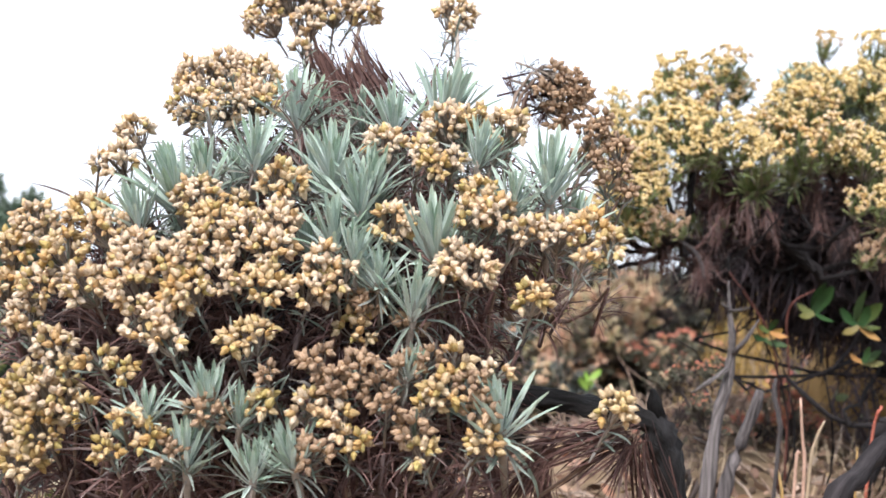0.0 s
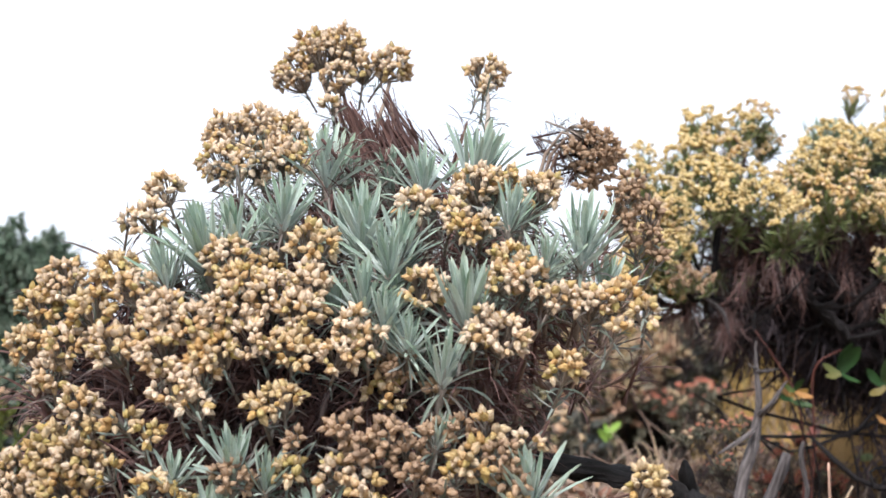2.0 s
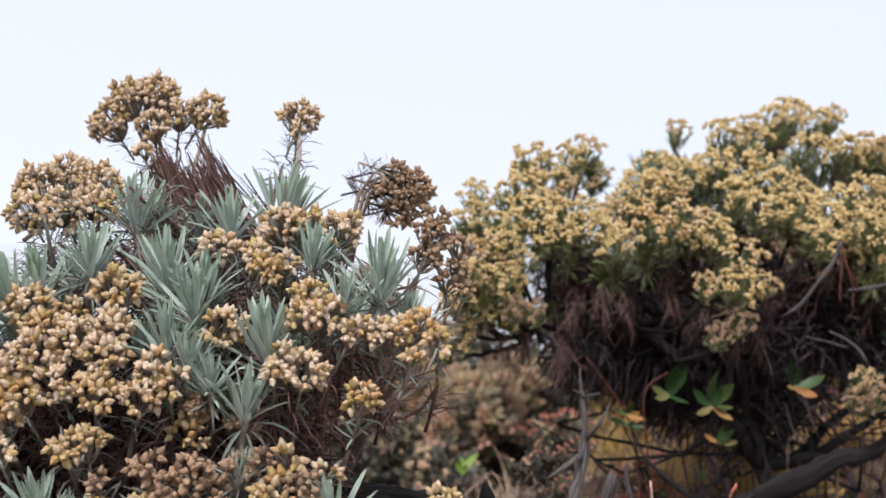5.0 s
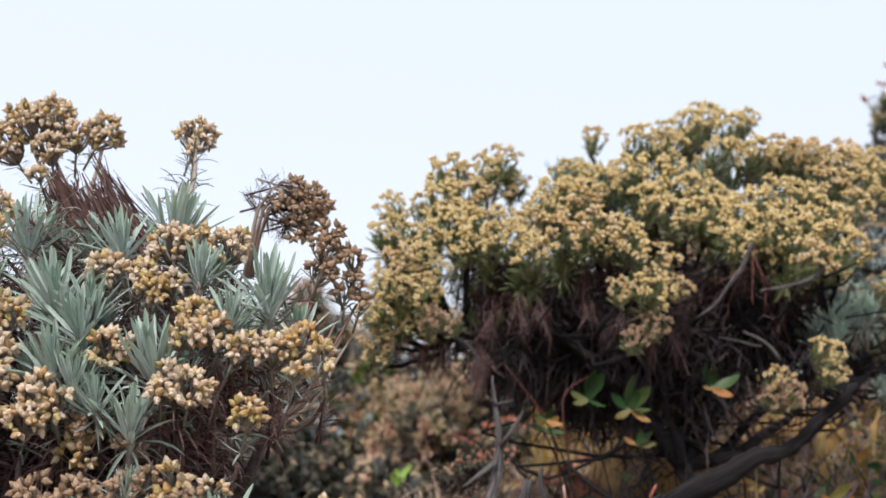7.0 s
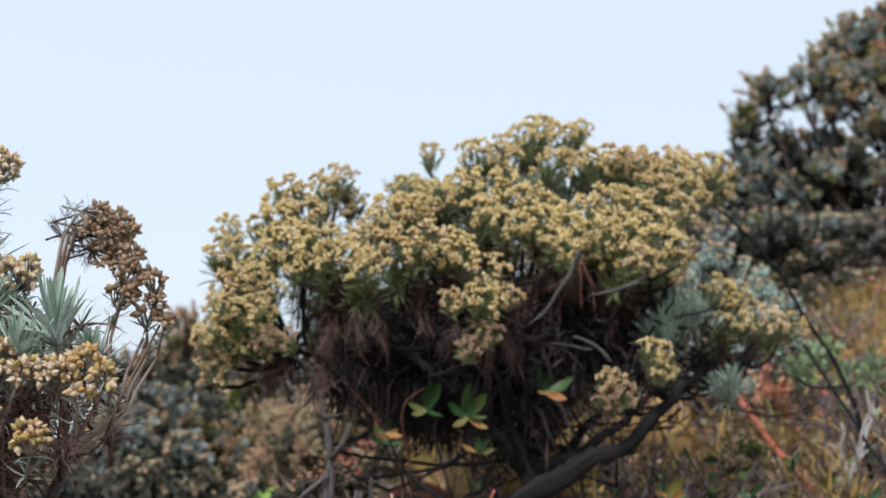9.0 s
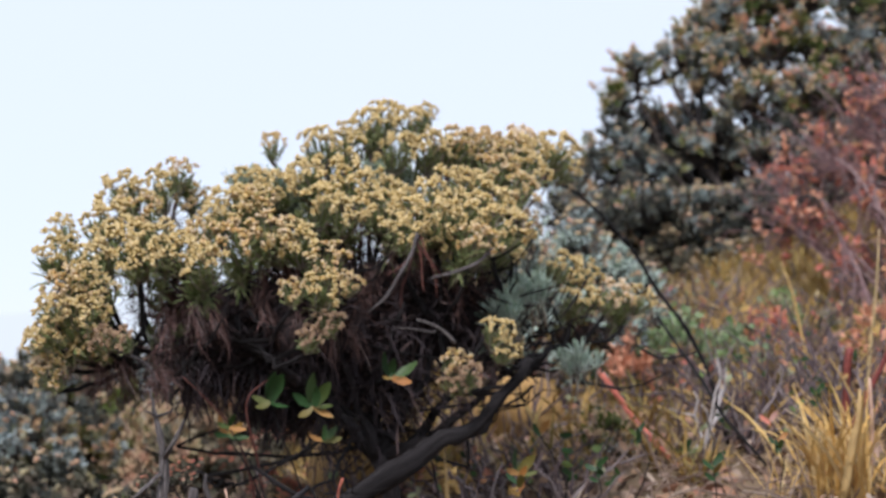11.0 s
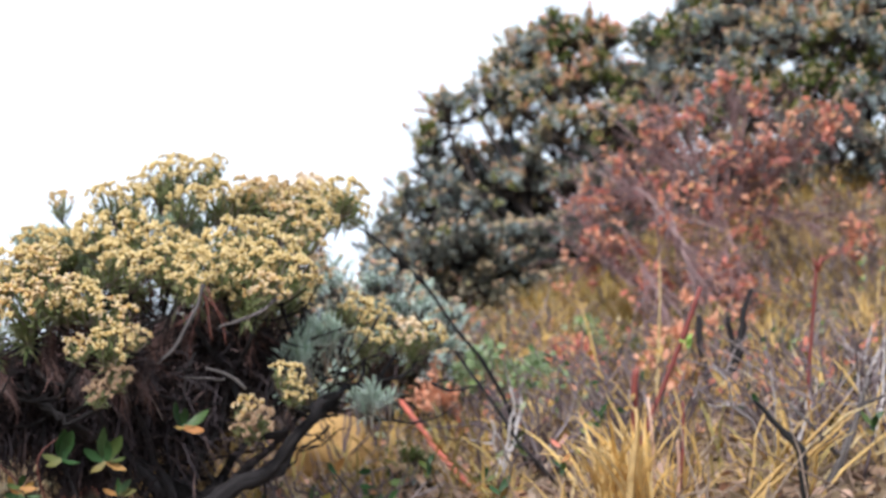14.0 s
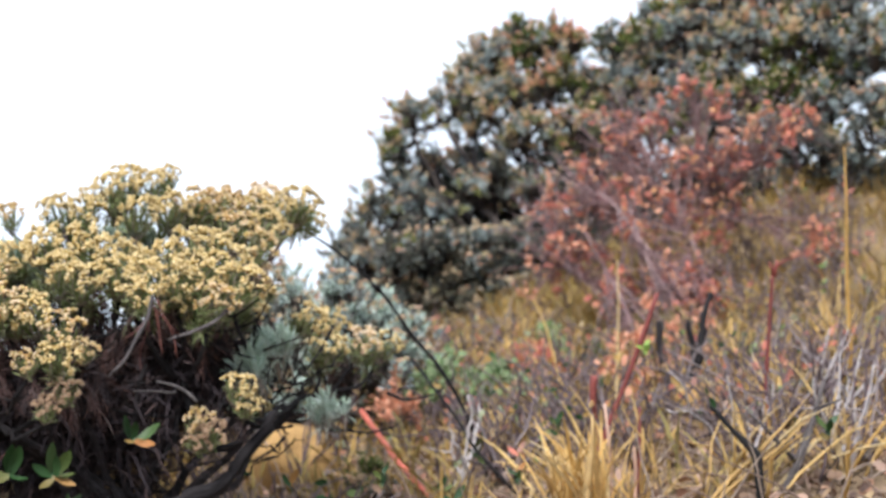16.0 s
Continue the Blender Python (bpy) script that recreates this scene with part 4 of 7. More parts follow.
near_heads(MID_HEADS[:10], [bud_cream, bud_gold, bud_cream], 0.9, 0, 14)
# recessed middle heads: the browner bud colour paints their shade
near_heads([(x, y + 0.03, z, q * 0.9) for x, y, z, q in MID_HEADS[10::2]], [bud_dry_shaded, bud_gold, bud_dry_shaded], 1.0, 0, 19)
near_heads(LOW_HEADS[:8], [bud_cream, bud_gold, bud_cream], 0.6, 8, 15)
near_heads([(x, y, z, q * 0.85) for x, y, z, q in LOW_HEADS[8:]], [bud_gold, bud_gold, bud_dry_shaded], 0.9, 2, 25)
near_heads([(x, y, z, q * 0.88) for x, y, z, q in EAST_HEADS], [bud_dry_shaded, bud_gold, bud_cream, bud_dry_shaded], 0.6, 10, 16)

r = random.Random(21)
for rows, split in ((ROSETTE_SHOOTS, 10), (LOW_SHOOTS, 0)):
    for i, (x, y, z, rad) in enumerate(rows):
        d = (outward((x, y, z)) + Vector((r.uniform(-0.25, 0.25), r.uniform(-0.25, 0.05), 0.1))).normalized()
        at = Vector((x, y, z)) - d * rad * 0.82
        leaf_rosette(near_bush, at, d, rad * 1.85 / 0.052, leaf_silver, i < split)
        for q in range(2 if z > 0.6 else i % 2):
            leaf_rosette(near_bush, at + Vector((r.uniform(-0.035, 0.035), r.uniform(0.025, 0.06), r.uniform(-0.035, 0.012))), d, rad * 1.3 / 0.052, leaf_silver)
        way = shoot(at - d * 0.05)
        piece("dry_foliage", skirt_mesh(r.randrange(5), r.choice([leaf_dry, leaf_thread])), placed(at - d * 0.035, d, 0.8, r.uniform(0, 6)), near_bush)

# the tall dead shoots of the crown and the withered head beside them
r = random.Random(22)
for i, (x, y, z) in enumerate(((-0.155, 1.185, 0.805), (-0.143, 1.185, 0.79), (-0.128, 1.17, 0.77), (-0.148, 1.15, 0.765), (-0.105, 1.20, 0.82), (-0.098, 1.20, 0.80), (-0.115, 1.18, 0.76), (-0.14, 1.16, 0.745), (-0.10, 1.18, 0.745))):
    piece("drooping_foliage", sheaf_mesh(i % 4), placed((x, y, z), (0.45 + r.uniform(-0.25, 0.2), -0.1, -0.9), r.uniform(1.0, 1.35), r.uniform(0, 6)), near_bush, "long reddish-brown dead leaves")
    thin.put(tube(bend((x, y, z), (-0.10, 1.16, 0.68), (0.01, 0, 0.01), 6, 0.01, i), [0.0013, 0.0014, 0.0015, 0.0016, 0.0018, 0.002], 5, close=False), Matrix())
for top in ((-0.19, 1.235, 0.85), (-0.165, 1.235, 0.84), (-0.11, 1.225, 0.845)):
    thin.put(tube(bend((-0.135, 1.19, 0.76), top, (0.005, 0, -0.005), 6, 0.01, top[0] * 9), [0.0034, 0.0031, 0.0028, 0.0026, 0.0024, 0.0022], 5, close=False), Matrix())
for i, at in enumerate(((-0.140, 1.160, 0.802), (-0.130, 1.160, 0.788), (-0.114, 1.160, 0.780), (-0.098, 1.160, 0.766), (-0.148, 1.160, 0.790), (-0.110, 1.160, 0.798))):
    piece("drooping_foliage", sheaf_mesh(i % 4), placed(at, (0.5 + r.uniform(-0.15, 0.15), -0.1, -0.85), r.uniform(1.1, 1.4), r.uniform(0, 6)), near_bush, "long reddish-brown dead leaves")
# the single tall flower stalk, set with small curled leaves
spire = Geo()
spire.put(tube(bend((0.003, 1.03, 0.745), (-0.002, 1.19, 0.845), (0.004, 0, 0.0), 7, 0.004, 4), [0.0034, 0.0032, 0.003, 0.0028, 0.0026, 0.0024, 0.0022], 6), Matrix(), 0)
for q in range(26):
    u = 0.25 + 0.7 * q / 26
    spire.put(woolly_leaf(0.075, r.uniform(0.6, 1.8), r.uniform(-1, 1)), Matrix.Translation(Vector((0.003, 1.03, 0.745)).lerp(Vector((-0.002, 1.19, 0.845)), u)) @ Matrix.Rotation(q * 2.399, 4, "Z") @ Matrix.Rotation(r.uniform(0.3, 1.0), 4, "Y") @ Matrix.Scale(r.uniform(0.018, 0.034), 4), 1)
piece("flower_spire", spire.mesh("flower_spire", [stem_wool, leaf_old]), Matrix(), near_bush, "upright woolly stalk with curled grey leaves")
# the withered head that hangs over at the end of its shoot
for x, z, rad in ((0.104, 0.802, 0.017), (0.127, 0.795, 0.016), (0.119, 0.777, 0.018), (0.137, 0.784, 0.014), (0.114, 0.758, 0.014), (0.098, 0.783, 0.012), (0.133, 0.768, 0.011)):
    flower_head(near_bush, (x, 1.2, z), (0.75, -0.3, -0.25), rad, bud_dry_shaded)
    piece("dry_foliage", skirt_mesh(r.randrange(5), leaf_dry), placed((x - 0.012, 1.205, z + 0.004), (0.7, -0.1, 0.2), 0.45, r.uniform(0, 6)), near_bush)
for q in range(3):
    thin.put(tube([(0.055 + 0.004 * q, 1.19, 0.70), (0.062 + 0.004 * q, 1.195, 0.745), (0.068 + 0.006 * q, 1.2, 0.778), (0.084 + 0.005 * q, 1.2, 0.803 - 0.006 * q), (0.11, 1.2, 0.795 - 0.008 * q)], [0.003, 0.0027, 0.0023, 0.002, 0.0016], 5), Matrix())
for q in range(5):
    piece("drooping_foliage", sheaf_mesh(q % 4), placed((0.066 + 0.012 * q, 1.2, 0.78 - 0.006 * (q % 4)), (r.uniform(-0.6, 0.1), -0.1, -0.5 if q % 2 else 0.7), 0.26, r.uniform(0, 6)), near_bush)

# dead leaf mass inside, partly in a dark leaf colour that paints its shade
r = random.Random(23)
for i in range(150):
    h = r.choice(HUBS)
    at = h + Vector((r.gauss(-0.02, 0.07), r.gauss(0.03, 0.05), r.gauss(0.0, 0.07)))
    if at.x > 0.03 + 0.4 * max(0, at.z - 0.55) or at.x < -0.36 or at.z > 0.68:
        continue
    piece("dry_foliage", skirt_mesh(r.randrange(5), r.choice([leaf_dry_shade, leaf_dry, leaf_dry_shade, leaf_thread])), placed(at, (at - Vector((-0.12, 1.05, 0.2))), r.uniform(1.0, 1.8), r.uniform(0, 6)), near_bush)
for i in range(120):
    x = r.uniform(-0.24, 0.10)
    at = Vector((x, r.uniform(0.97, 1.10), r.uniform(0.60, 0.70) + 0.12 * max(0.0, 1 - abs(x + 0.13) / 0.14) * r.random()))
    piece("dry_foliage", skirt_mesh(r.randrange(5), (leaf_old, leaf_thread, leaf_dry, leaf_old)[i % 4]), placed(at, (r.uniform(-0.5, 0.5), -0.3, r.uniform(0.3, 1)), r.uniform(0.6, 0.95), r.uniform(0, 6)), near_bush)
for i in range(150):
    a = r.choice(HUBS) + Vector((r.gauss(0, 0.06), r.gauss(0, 0.04), r.gauss(0, 0.06)))
    if a.x > 0.06 or a.z > 0.66:
        continue
    thin.put(tube(bend(a, a + Vector((r.gauss(0, 0.07), r.gauss(-0.03, 0.05), r.gauss(0.02, 0.06))), (0, 0, -0.01), 5, 0.01, i), [0.0016, 0.0014, 0.0012, 0.001, 0.0007], 3, close=False), Matrix())
# near-black mats stand in for the shade between the stems
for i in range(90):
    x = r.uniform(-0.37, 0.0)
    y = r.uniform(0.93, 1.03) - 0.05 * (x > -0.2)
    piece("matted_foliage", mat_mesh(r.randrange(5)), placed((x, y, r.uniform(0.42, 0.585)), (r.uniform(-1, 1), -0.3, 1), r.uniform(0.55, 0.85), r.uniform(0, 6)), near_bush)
for i in range(110):
    x = r.uniform(-0.30, 0.02)
    at = Vector((x, 0.83 + 0.08 * r.random() + 0.1 * max(0, -x - 0.2), r.uniform(0.49, 0.57)))
    piece("dry_foliage", skirt_mesh(r.randrange(5), leaf_thread), placed(at, (r.uniform(-0.5, 0.5), -0.5, r.uniform(0.2, 1)), r.uniform(0.8, 1.3), r.uniform(0, 6)), near_bush)
piece("trunk", wood.mesh("trunk", [bark]), Matrix(), near_bush)
tagged(piece("branchwork", thin.mesh("branchwork", [twig_pale]), Matrix(), near_bush), kind="stuff")

# ---- the second bush: a broad flat crown on a dark trunk ----
CLUSTERS = []
for k in range(6):
    r = random.Random(300 + k)
    buds_geo, rest = Geo(), Geo()
    for j in range(9):
        a, rr = j * 2.399 + r.uniform(-0.25, 0.25), 0.043 * math.sqrt((j + 0.2) / 9)
        c = Vector((rr * math.cos(a), rr * math.sin(a), -rr * rr * 11 + r.uniform(-0.004, 0.004)))
        d = (Vector((c.x * 18, c.y * 18, 1)) + Vector((r.uniform(-0.3, 0.3), r.uniform(-0.3, 0.3), 0))).normalized()
        hm = placed(c, d, 1, r.uniform(0, 6))
        for m in head_layout(r.uniform(0.008, 0.0115), 12, r, 1.2):
            buds_geo.put((PLAIN_BUD[0], PLAIN_BUD[1], PLAIN_BUD[2] + (r.random(), 0)), hm @ m @ Matrix.Scale(1.05, 4))
        foot = Vector((c.x * 0.2, c.y * 0.2, -0.085))
        rest.put(tube(bend(foot, c - d * 0.004, (c.x * 0.2, c.y * 0.2, 0), 4), [0.002, 0.0018, 0.0014, 0.001], 4, close=False), Matrix(), 0)
        for q in range(14):
            rest.put(strip(r.uniform(0.02, 0.036), r.uniform(0.0028, 0.0042), r.uniform(0.1, 0.8), r.uniform(-0.3, 0.5)),
                     Matrix.Translation(foot.lerp(c, r.uniform(0.1, 0.66))) @ frame_to(d, r.uniform(0, 6.28)), 1)
    CLUSTERS.append((buds_geo, rest.mesh("stalks_and_leaves", [stem_wool, leaf_heath])))
CLUSTER_BUDS = {}


def cluster_buds(k, mat):
    if (k, mat.name) not in CLUSTER_BUDS:
        CLUSTER_BUDS[k, mat.name] = CLUSTERS[k][0].mesh("bud_head", [mat])
    return CLUSTER_BUDS[k, mat.name]


def flower_cluster(bush, at, direction, size, mat):
    k = rng.randrange(len(CLUSTERS))
    m = placed(at, direction, size, rng.uniform(0, 6.28))
    ob = piece("inflorescence", CLUSTERS[k][1], m, bush)
    piece("bud_head", cluster_buds(k, mat), m, ob)
    return ob


EAST_FOOT = Vector((0.80, 1.98, ground_z(0.80, 1.98) - 0.03))
far_bush = thing("everlasting_bush", EAST_FOOT, "broad everlasting bush with straw-yellow flower crown and shade-dark dead leaves beneath", "bush")
FORKS = [Vector(h) for h in ((0.38, 1.98, 0.62), (0.55, 1.95, 0.62), (0.72, 1.98, 0.64), (0.92, 2.0, 0.62), (1.08, 2.05, 0.64), (0.62, 2.15, 0.78),
                             (0.85, 2.2, 0.84), (1.05, 2.2, 0.82), (1.14, 2.12, 0.62), (0.45, 2.1, 0.76), (1.15, 2.05, 0.55))]
wood, thin, tangle = Geo(), Geo(), Geo()
crotch = EAST_FOOT + Vector((-0.02, 0.0, 0.2))
wood.put(tube(bend(EAST_FOOT, crotch, (0.02, 0, 0), 6, 0.02, 9), [0.024, 0.020, 0.018, 0.016, 0.015, 0.014], 12, 0.5, 2), Matrix())
high_fork = Vector((0.70, 2.02, 0.52))
wood.put(tube(bend(crotch, high_fork, (0, 0, 0), 6, 0.02, 39), [0.015, 0.014, 0.013, 0.012, 0.011, 0.010], 7, 0.3, 3), Matrix())
for i, h in enumerate(FORKS):
    wood.put(tube(bend(crotch if h.x > 0.6 else high_fork, h, (0, 0.0, -0.05 if h.x > 0.6 else 0.0), 8, 0.05, i + 40), [0.55 * w for w in (0.024, 0.021, 0.018, 0.015, 0.013, 0.011, 0.009, 0.008)], 7, 0.3, i + 20), Matrix())
r = random.Random(31)
MID_Y = 2.2


def heath_heads(rows, mats, skirt):
    for x, y, z, rad in rows:
        d = Vector((0.7 * (x - 0.75), 0.7 * (y - MID_Y) - 0.42, 0.72)) + Vector((r.uniform(-0.2, 0.2), r.uniform(-0.25, 0.1), 0))
        d.normalize()
        at = Vector((x, y, z)) + d * rad * 0.2
        flower_cluster(far_bush, at, d, rad / 0.044, r.choice(mats))
        for q in range(1 if rad > 0.04 else 0):
            off = Vector((r.gauss(0, 0.045), r.uniform(0.02, 0.09), -abs(r.gauss(0.015, 0.014))))
            flower_cluster(far_bush, at + off, (d + Vector((r.uniform(-0.4, 0.4), r.uniform(-0.4, 0.2), 0))).normalized(), rad / 0.044 * r.uniform(0.55, 0.85), r.choice(mats))
        foot = at - d * 0.085 * rad / 0.044
        fork = min(FORKS, key=lambda h: (h - foot).length + max(0, h.z - foot.z) * 2)
        # low stems go to the darker tangle, which paints the crown's shade
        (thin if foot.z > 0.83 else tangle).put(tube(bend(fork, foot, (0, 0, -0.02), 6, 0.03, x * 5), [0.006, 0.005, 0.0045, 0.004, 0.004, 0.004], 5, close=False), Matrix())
        for q in range(3 if rad > 0.03 else 0):
            leaf = foot + Vector((r.uniform(-0.03, 0.03), r.uniform(-0.01, 0.04), r.uniform(-0.02, 0.03)))
            if r.random() < 0.6:
                leaf_rosette(far_bush, leaf, d, r.uniform(0.65, 0.95), leaf_heath)
            else:
                piece("dry_foliage", skirt_mesh(r.randrange(5), r.choice([leaf_thread, leaf_dry])), placed(leaf, d, r.uniform(0.7, 1.1), r.uniform(0, 6)), far_bush)
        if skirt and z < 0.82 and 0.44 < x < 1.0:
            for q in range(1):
                # most bunches take the shade-darkened leaf colour
                piece("dead_foliage", hang_mesh(r.randrange(5), r.choice([leaf_dry, leaf_dry_shade, leaf_dry_shade])),
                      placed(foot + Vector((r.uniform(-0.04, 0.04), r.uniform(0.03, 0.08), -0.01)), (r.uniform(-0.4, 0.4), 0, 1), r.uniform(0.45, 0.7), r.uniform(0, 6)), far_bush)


heath_heads([q for q in HEATH_FRONT if q[2] > 0.66], [bud_yellow, bud_yellow, bud_gold], True)
heath_heads([q for q in HEATH_FRONT if q[2] <= 0.66], [bud_dry_shaded, bud_gold, bud_dry_shaded], False)
heath_heads(HEATH_CROWN, [bud_yellow, bud_yellow, bud_yellow, bud_gold], True)
heath_heads(HEATH_WEST, [bud_yellow, bud_yellow, bud_gold], False)
heath_heads(HEATH_EAST, [bud_yellow, bud_yellow, bud_gold], True)
heath_heads(HEATH_SIDE, [bud_yellow, bud_yellow, bud_cream], True)
for x, y, z, rad in HEATH_SILVER[:3]:
    for q in range(6):
        at = Vector((x + r.uniform(-0.75, 0.75) * rad, y + r.uniform(-0.02, 0.03), z - rad * 0.6 + r.uniform(-0.5, 0.3) * rad))
        leaf_rosette(far_bush, at, (r.uniform(-0.35, 0.35), -0.25, 0.9), rad * r.uniform(0.75, 1.05) / 0.052, leaf_silver)
for x, y, z, rad in HEATH_SILVER[3:]:
    for q in range(4):
        leaf_rosette(far_bush, (x + r.uniform(-0.03, 0.03), y + 0.02, z - rad * 0.6 - 0.02), (r.uniform(-0.3, 0.3), -0.1, 1), rad * 1.5 / 0.052, leaf_silver)

# the dead leaf curtain and the mass under the crown, shade put into their dark colours
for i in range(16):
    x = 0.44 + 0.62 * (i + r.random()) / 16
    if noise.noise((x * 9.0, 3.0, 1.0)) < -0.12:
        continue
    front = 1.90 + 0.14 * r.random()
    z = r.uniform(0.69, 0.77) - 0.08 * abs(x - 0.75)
    piece("dead_foliage", hang_mesh(r.randrange(5), r.choice([leaf_dry, leaf_dry, leaf_thread, leaf_dry_shade])), placed((x, front, z), (r.uniform(-0.45, 0.45), 0, 1), r.uniform(0.6, 0.95), r.uniform(0, 6)), far_bush)
for n, at in enumerate(((0.319, 1.880, 0.611), (0.407, 1.880, 0.607), (0.510, 1.880, 0.669), (0.589, 1.880, 0.678), (0.698, 1.880, 0.634), (0.346, 1.880, 0.627), (0.431, 1.880, 0.673), (0.646, 1.880, 0.654), (0.740, 1.880, 0.632), (0.468, 1.880, 0.680))):
    piece("dead_foliage", hang_mesh(n % 5, leaf_thread), placed(at, (r.uniform(-0.3, 0.3), 0, 1), r.uniform(0.5, 0.8), r.uniform(0, 6)), far_bush, "bunch of reddish-brown hanging dead leaves")
# withered leaves that hang behind the flower pads of the west flank
for i in range(60):
    at = Vector((r.uniform(0.26, 0.50), r.uniform(1.93, 2.08), r.uniform(0.58, 0.76)))
    if i % 3 == 0:
        leaf_rosette(far_bush, at + Vector((0, 0.05, 0.02)), (r.uniform(-0.5, 0.2), -0.2, 0.8), r.uniform(0.45, 0.6), leaf_heath)
    elif i % 3 == 1:
        piece("dry_foliage", skirt_mesh(r.randrange(5), r.choice([leaf_thread, leaf_dry, leaf_old])), placed(at, (r.uniform(-0.5, 0.3), -0.4, r.uniform(-0.6, 0.8)), r.uniform(0.8, 1.2), r.uniform(0, 6)), far_bush)
    else:
        piece("dead_foliage", hang_mesh(r.randrange(5), r.choice([leaf_thread, leaf_dry])), placed(at, (r.uniform(-0.3, 0.3), 0, 1), r.uniform(0.5, 0.75), r.uniform(0, 6)), far_bush)
# near-black mats paint the deep shade under the crown
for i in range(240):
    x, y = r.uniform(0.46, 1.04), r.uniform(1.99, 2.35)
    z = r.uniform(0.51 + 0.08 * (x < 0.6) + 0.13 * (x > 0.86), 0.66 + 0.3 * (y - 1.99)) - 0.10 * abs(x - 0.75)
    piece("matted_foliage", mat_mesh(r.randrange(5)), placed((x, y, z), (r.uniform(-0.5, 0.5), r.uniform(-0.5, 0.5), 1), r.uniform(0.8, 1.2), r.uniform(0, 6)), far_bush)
# more low twigs in the shade-dark bark colour
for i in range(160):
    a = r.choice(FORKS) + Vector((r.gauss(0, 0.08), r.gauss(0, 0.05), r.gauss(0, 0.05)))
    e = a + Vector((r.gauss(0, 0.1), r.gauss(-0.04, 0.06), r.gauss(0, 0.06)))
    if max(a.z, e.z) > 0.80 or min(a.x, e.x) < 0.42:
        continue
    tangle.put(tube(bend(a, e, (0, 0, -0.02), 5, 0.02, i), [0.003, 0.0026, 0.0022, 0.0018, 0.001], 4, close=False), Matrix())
# a few lower mats carry that painted shade down the trunk
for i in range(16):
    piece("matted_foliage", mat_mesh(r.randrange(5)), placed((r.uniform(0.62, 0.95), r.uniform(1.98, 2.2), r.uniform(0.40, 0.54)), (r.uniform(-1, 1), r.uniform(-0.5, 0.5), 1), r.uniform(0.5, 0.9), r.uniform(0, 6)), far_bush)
# withered leaves deep inside the crown, with near-black mats painting its shade
for n, at in enumerate(((0.749, 2.16, 0.801), (0.771, 2.16, 0.779), (0.761, 2.16, 0.817), (0.743, 2.16, 0.774), (0.76, 2.16, 0.787), (0.754, 2.16, 0.816), (0.783, 2.16, 0.795), (0.664, 2.16, 0.822))):
    piece("matted_foliage", mat_mesh(n % 5), placed(at, (r.uniform(-0.5, 0.5), 0, 1), 0.9, r.uniform(0, 6)), far_bush)
    leaf_rosette(far_bush, Vector(at) + Vector((0, -0.03, -0.02)), (r.uniform(-0.4, 0.4), -0.3, 0.9), 0.7, leaf_heath)
# pale bare stems that fork downwards out of the crown
for n, (pts, rad) in enumerate((
        ([(0.858, 1.840, 0.778), (0.842, 1.840, 0.740), (0.813, 1.840, 0.699), (0.787, 1.840, 0.668), (0.762, 1.840, 0.651)], [0.0042, 0.0042, 0.004, 0.003, 0.0018]),
        ([(0.856, 1.845, 0.764), (0.860, 1.845, 0.725), (0.862, 1.845, 0.675)], [0.0022, 0.0018, 0.001]),
        ([(0.856, 1.850, 0.760), (0.878, 1.850, 0.728), (0.896, 1.850, 0.702)], [0.002, 0.0016, 0.001]),
        ([(0.850, 1.845, 0.745), (0.821, 1.845, 0.718), (0.800, 1.845, 0.710)], [0.0018, 0.0014, 0.0008]),
        ([(1.000, 1.860, 0.741), (0.956, 1.860, 0.717), (0.914, 1.860, 0.703), (0.878, 1.860, 0.696)], [0.0042, 0.004, 0.0034, 0.002]),
        ([(0.801, 1.840, 0.621), (0.840, 1.840, 0.611), (0.874, 1.840, 0.606)], [0.0014, 0.002, 0.0026]),
        ([(0.841, 1.840, 0.630), (0.875, 1.840, 0.615), (0.907, 1.840, 0.583)], [0.002, 0.0028, 0.003]),
        ([(0.869, 1.860, 0.769), (0.884, 1.860, 0.713), (0.888, 1.860, 0.664)], [0.0016, 0.0014, 0.0008]),
        ([(0.847, 1.850, 0.736), (0.827, 1.850, 0.688), (0.820, 1.850, 0.650)], [0.0016, 0.0013, 0.0008]),
        )):
    g = Geo()
    g.put(tube(*knotty(pts, rad, 4, 0.004, n * 1.7), 6, 0.3, n), Matrix())
    piece("bare_stem", g.mesh("bare_stem", [bark_grey if rad[0] > 0.004 or n in (5, 6) else stem_brown]), Matrix(), far_bush, "pale lichen-grey bare stem" if rad[0] > 0.004 else "thin reddish-brown bare stem")
g = Geo()
g.put(tube(*knotty([(0.344, 1.830, 0.623), (0.367, 1.830, 0.613), (0.389, 1.830, 0.595), (0.399, 1.830, 0.573), (0.402, 1.830, 0.559)], [0.003, 0.0032, 0.0032, 0.003, 0.0025], 3, 0.002, 5.0), 6, 0.3, 5), Matrix())
piece("bare_stem", g.mesh("bare_stem", [bark_grey]), Matrix(), far_bush, "bent grey stem of a drooping flower head")
piece("dead_foliage", hang_mesh(2, leaf_thread), placed((0.396, 1.830, 0.579), (0.1, 0, 1), 0.55, 1.0), far_bush)
piece("trunk", wood.mesh("trunk", [bark_char_shade]), Matrix(), far_bush)
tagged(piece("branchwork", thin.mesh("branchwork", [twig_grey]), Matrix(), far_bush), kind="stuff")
tagged(piece("tangle", tangle.mesh("tangle", [bark_char_shade]), Matrix(), far_bush), kind="stuff")
# bare twigs that cross in the shade below the crown
r = random.Random(34)
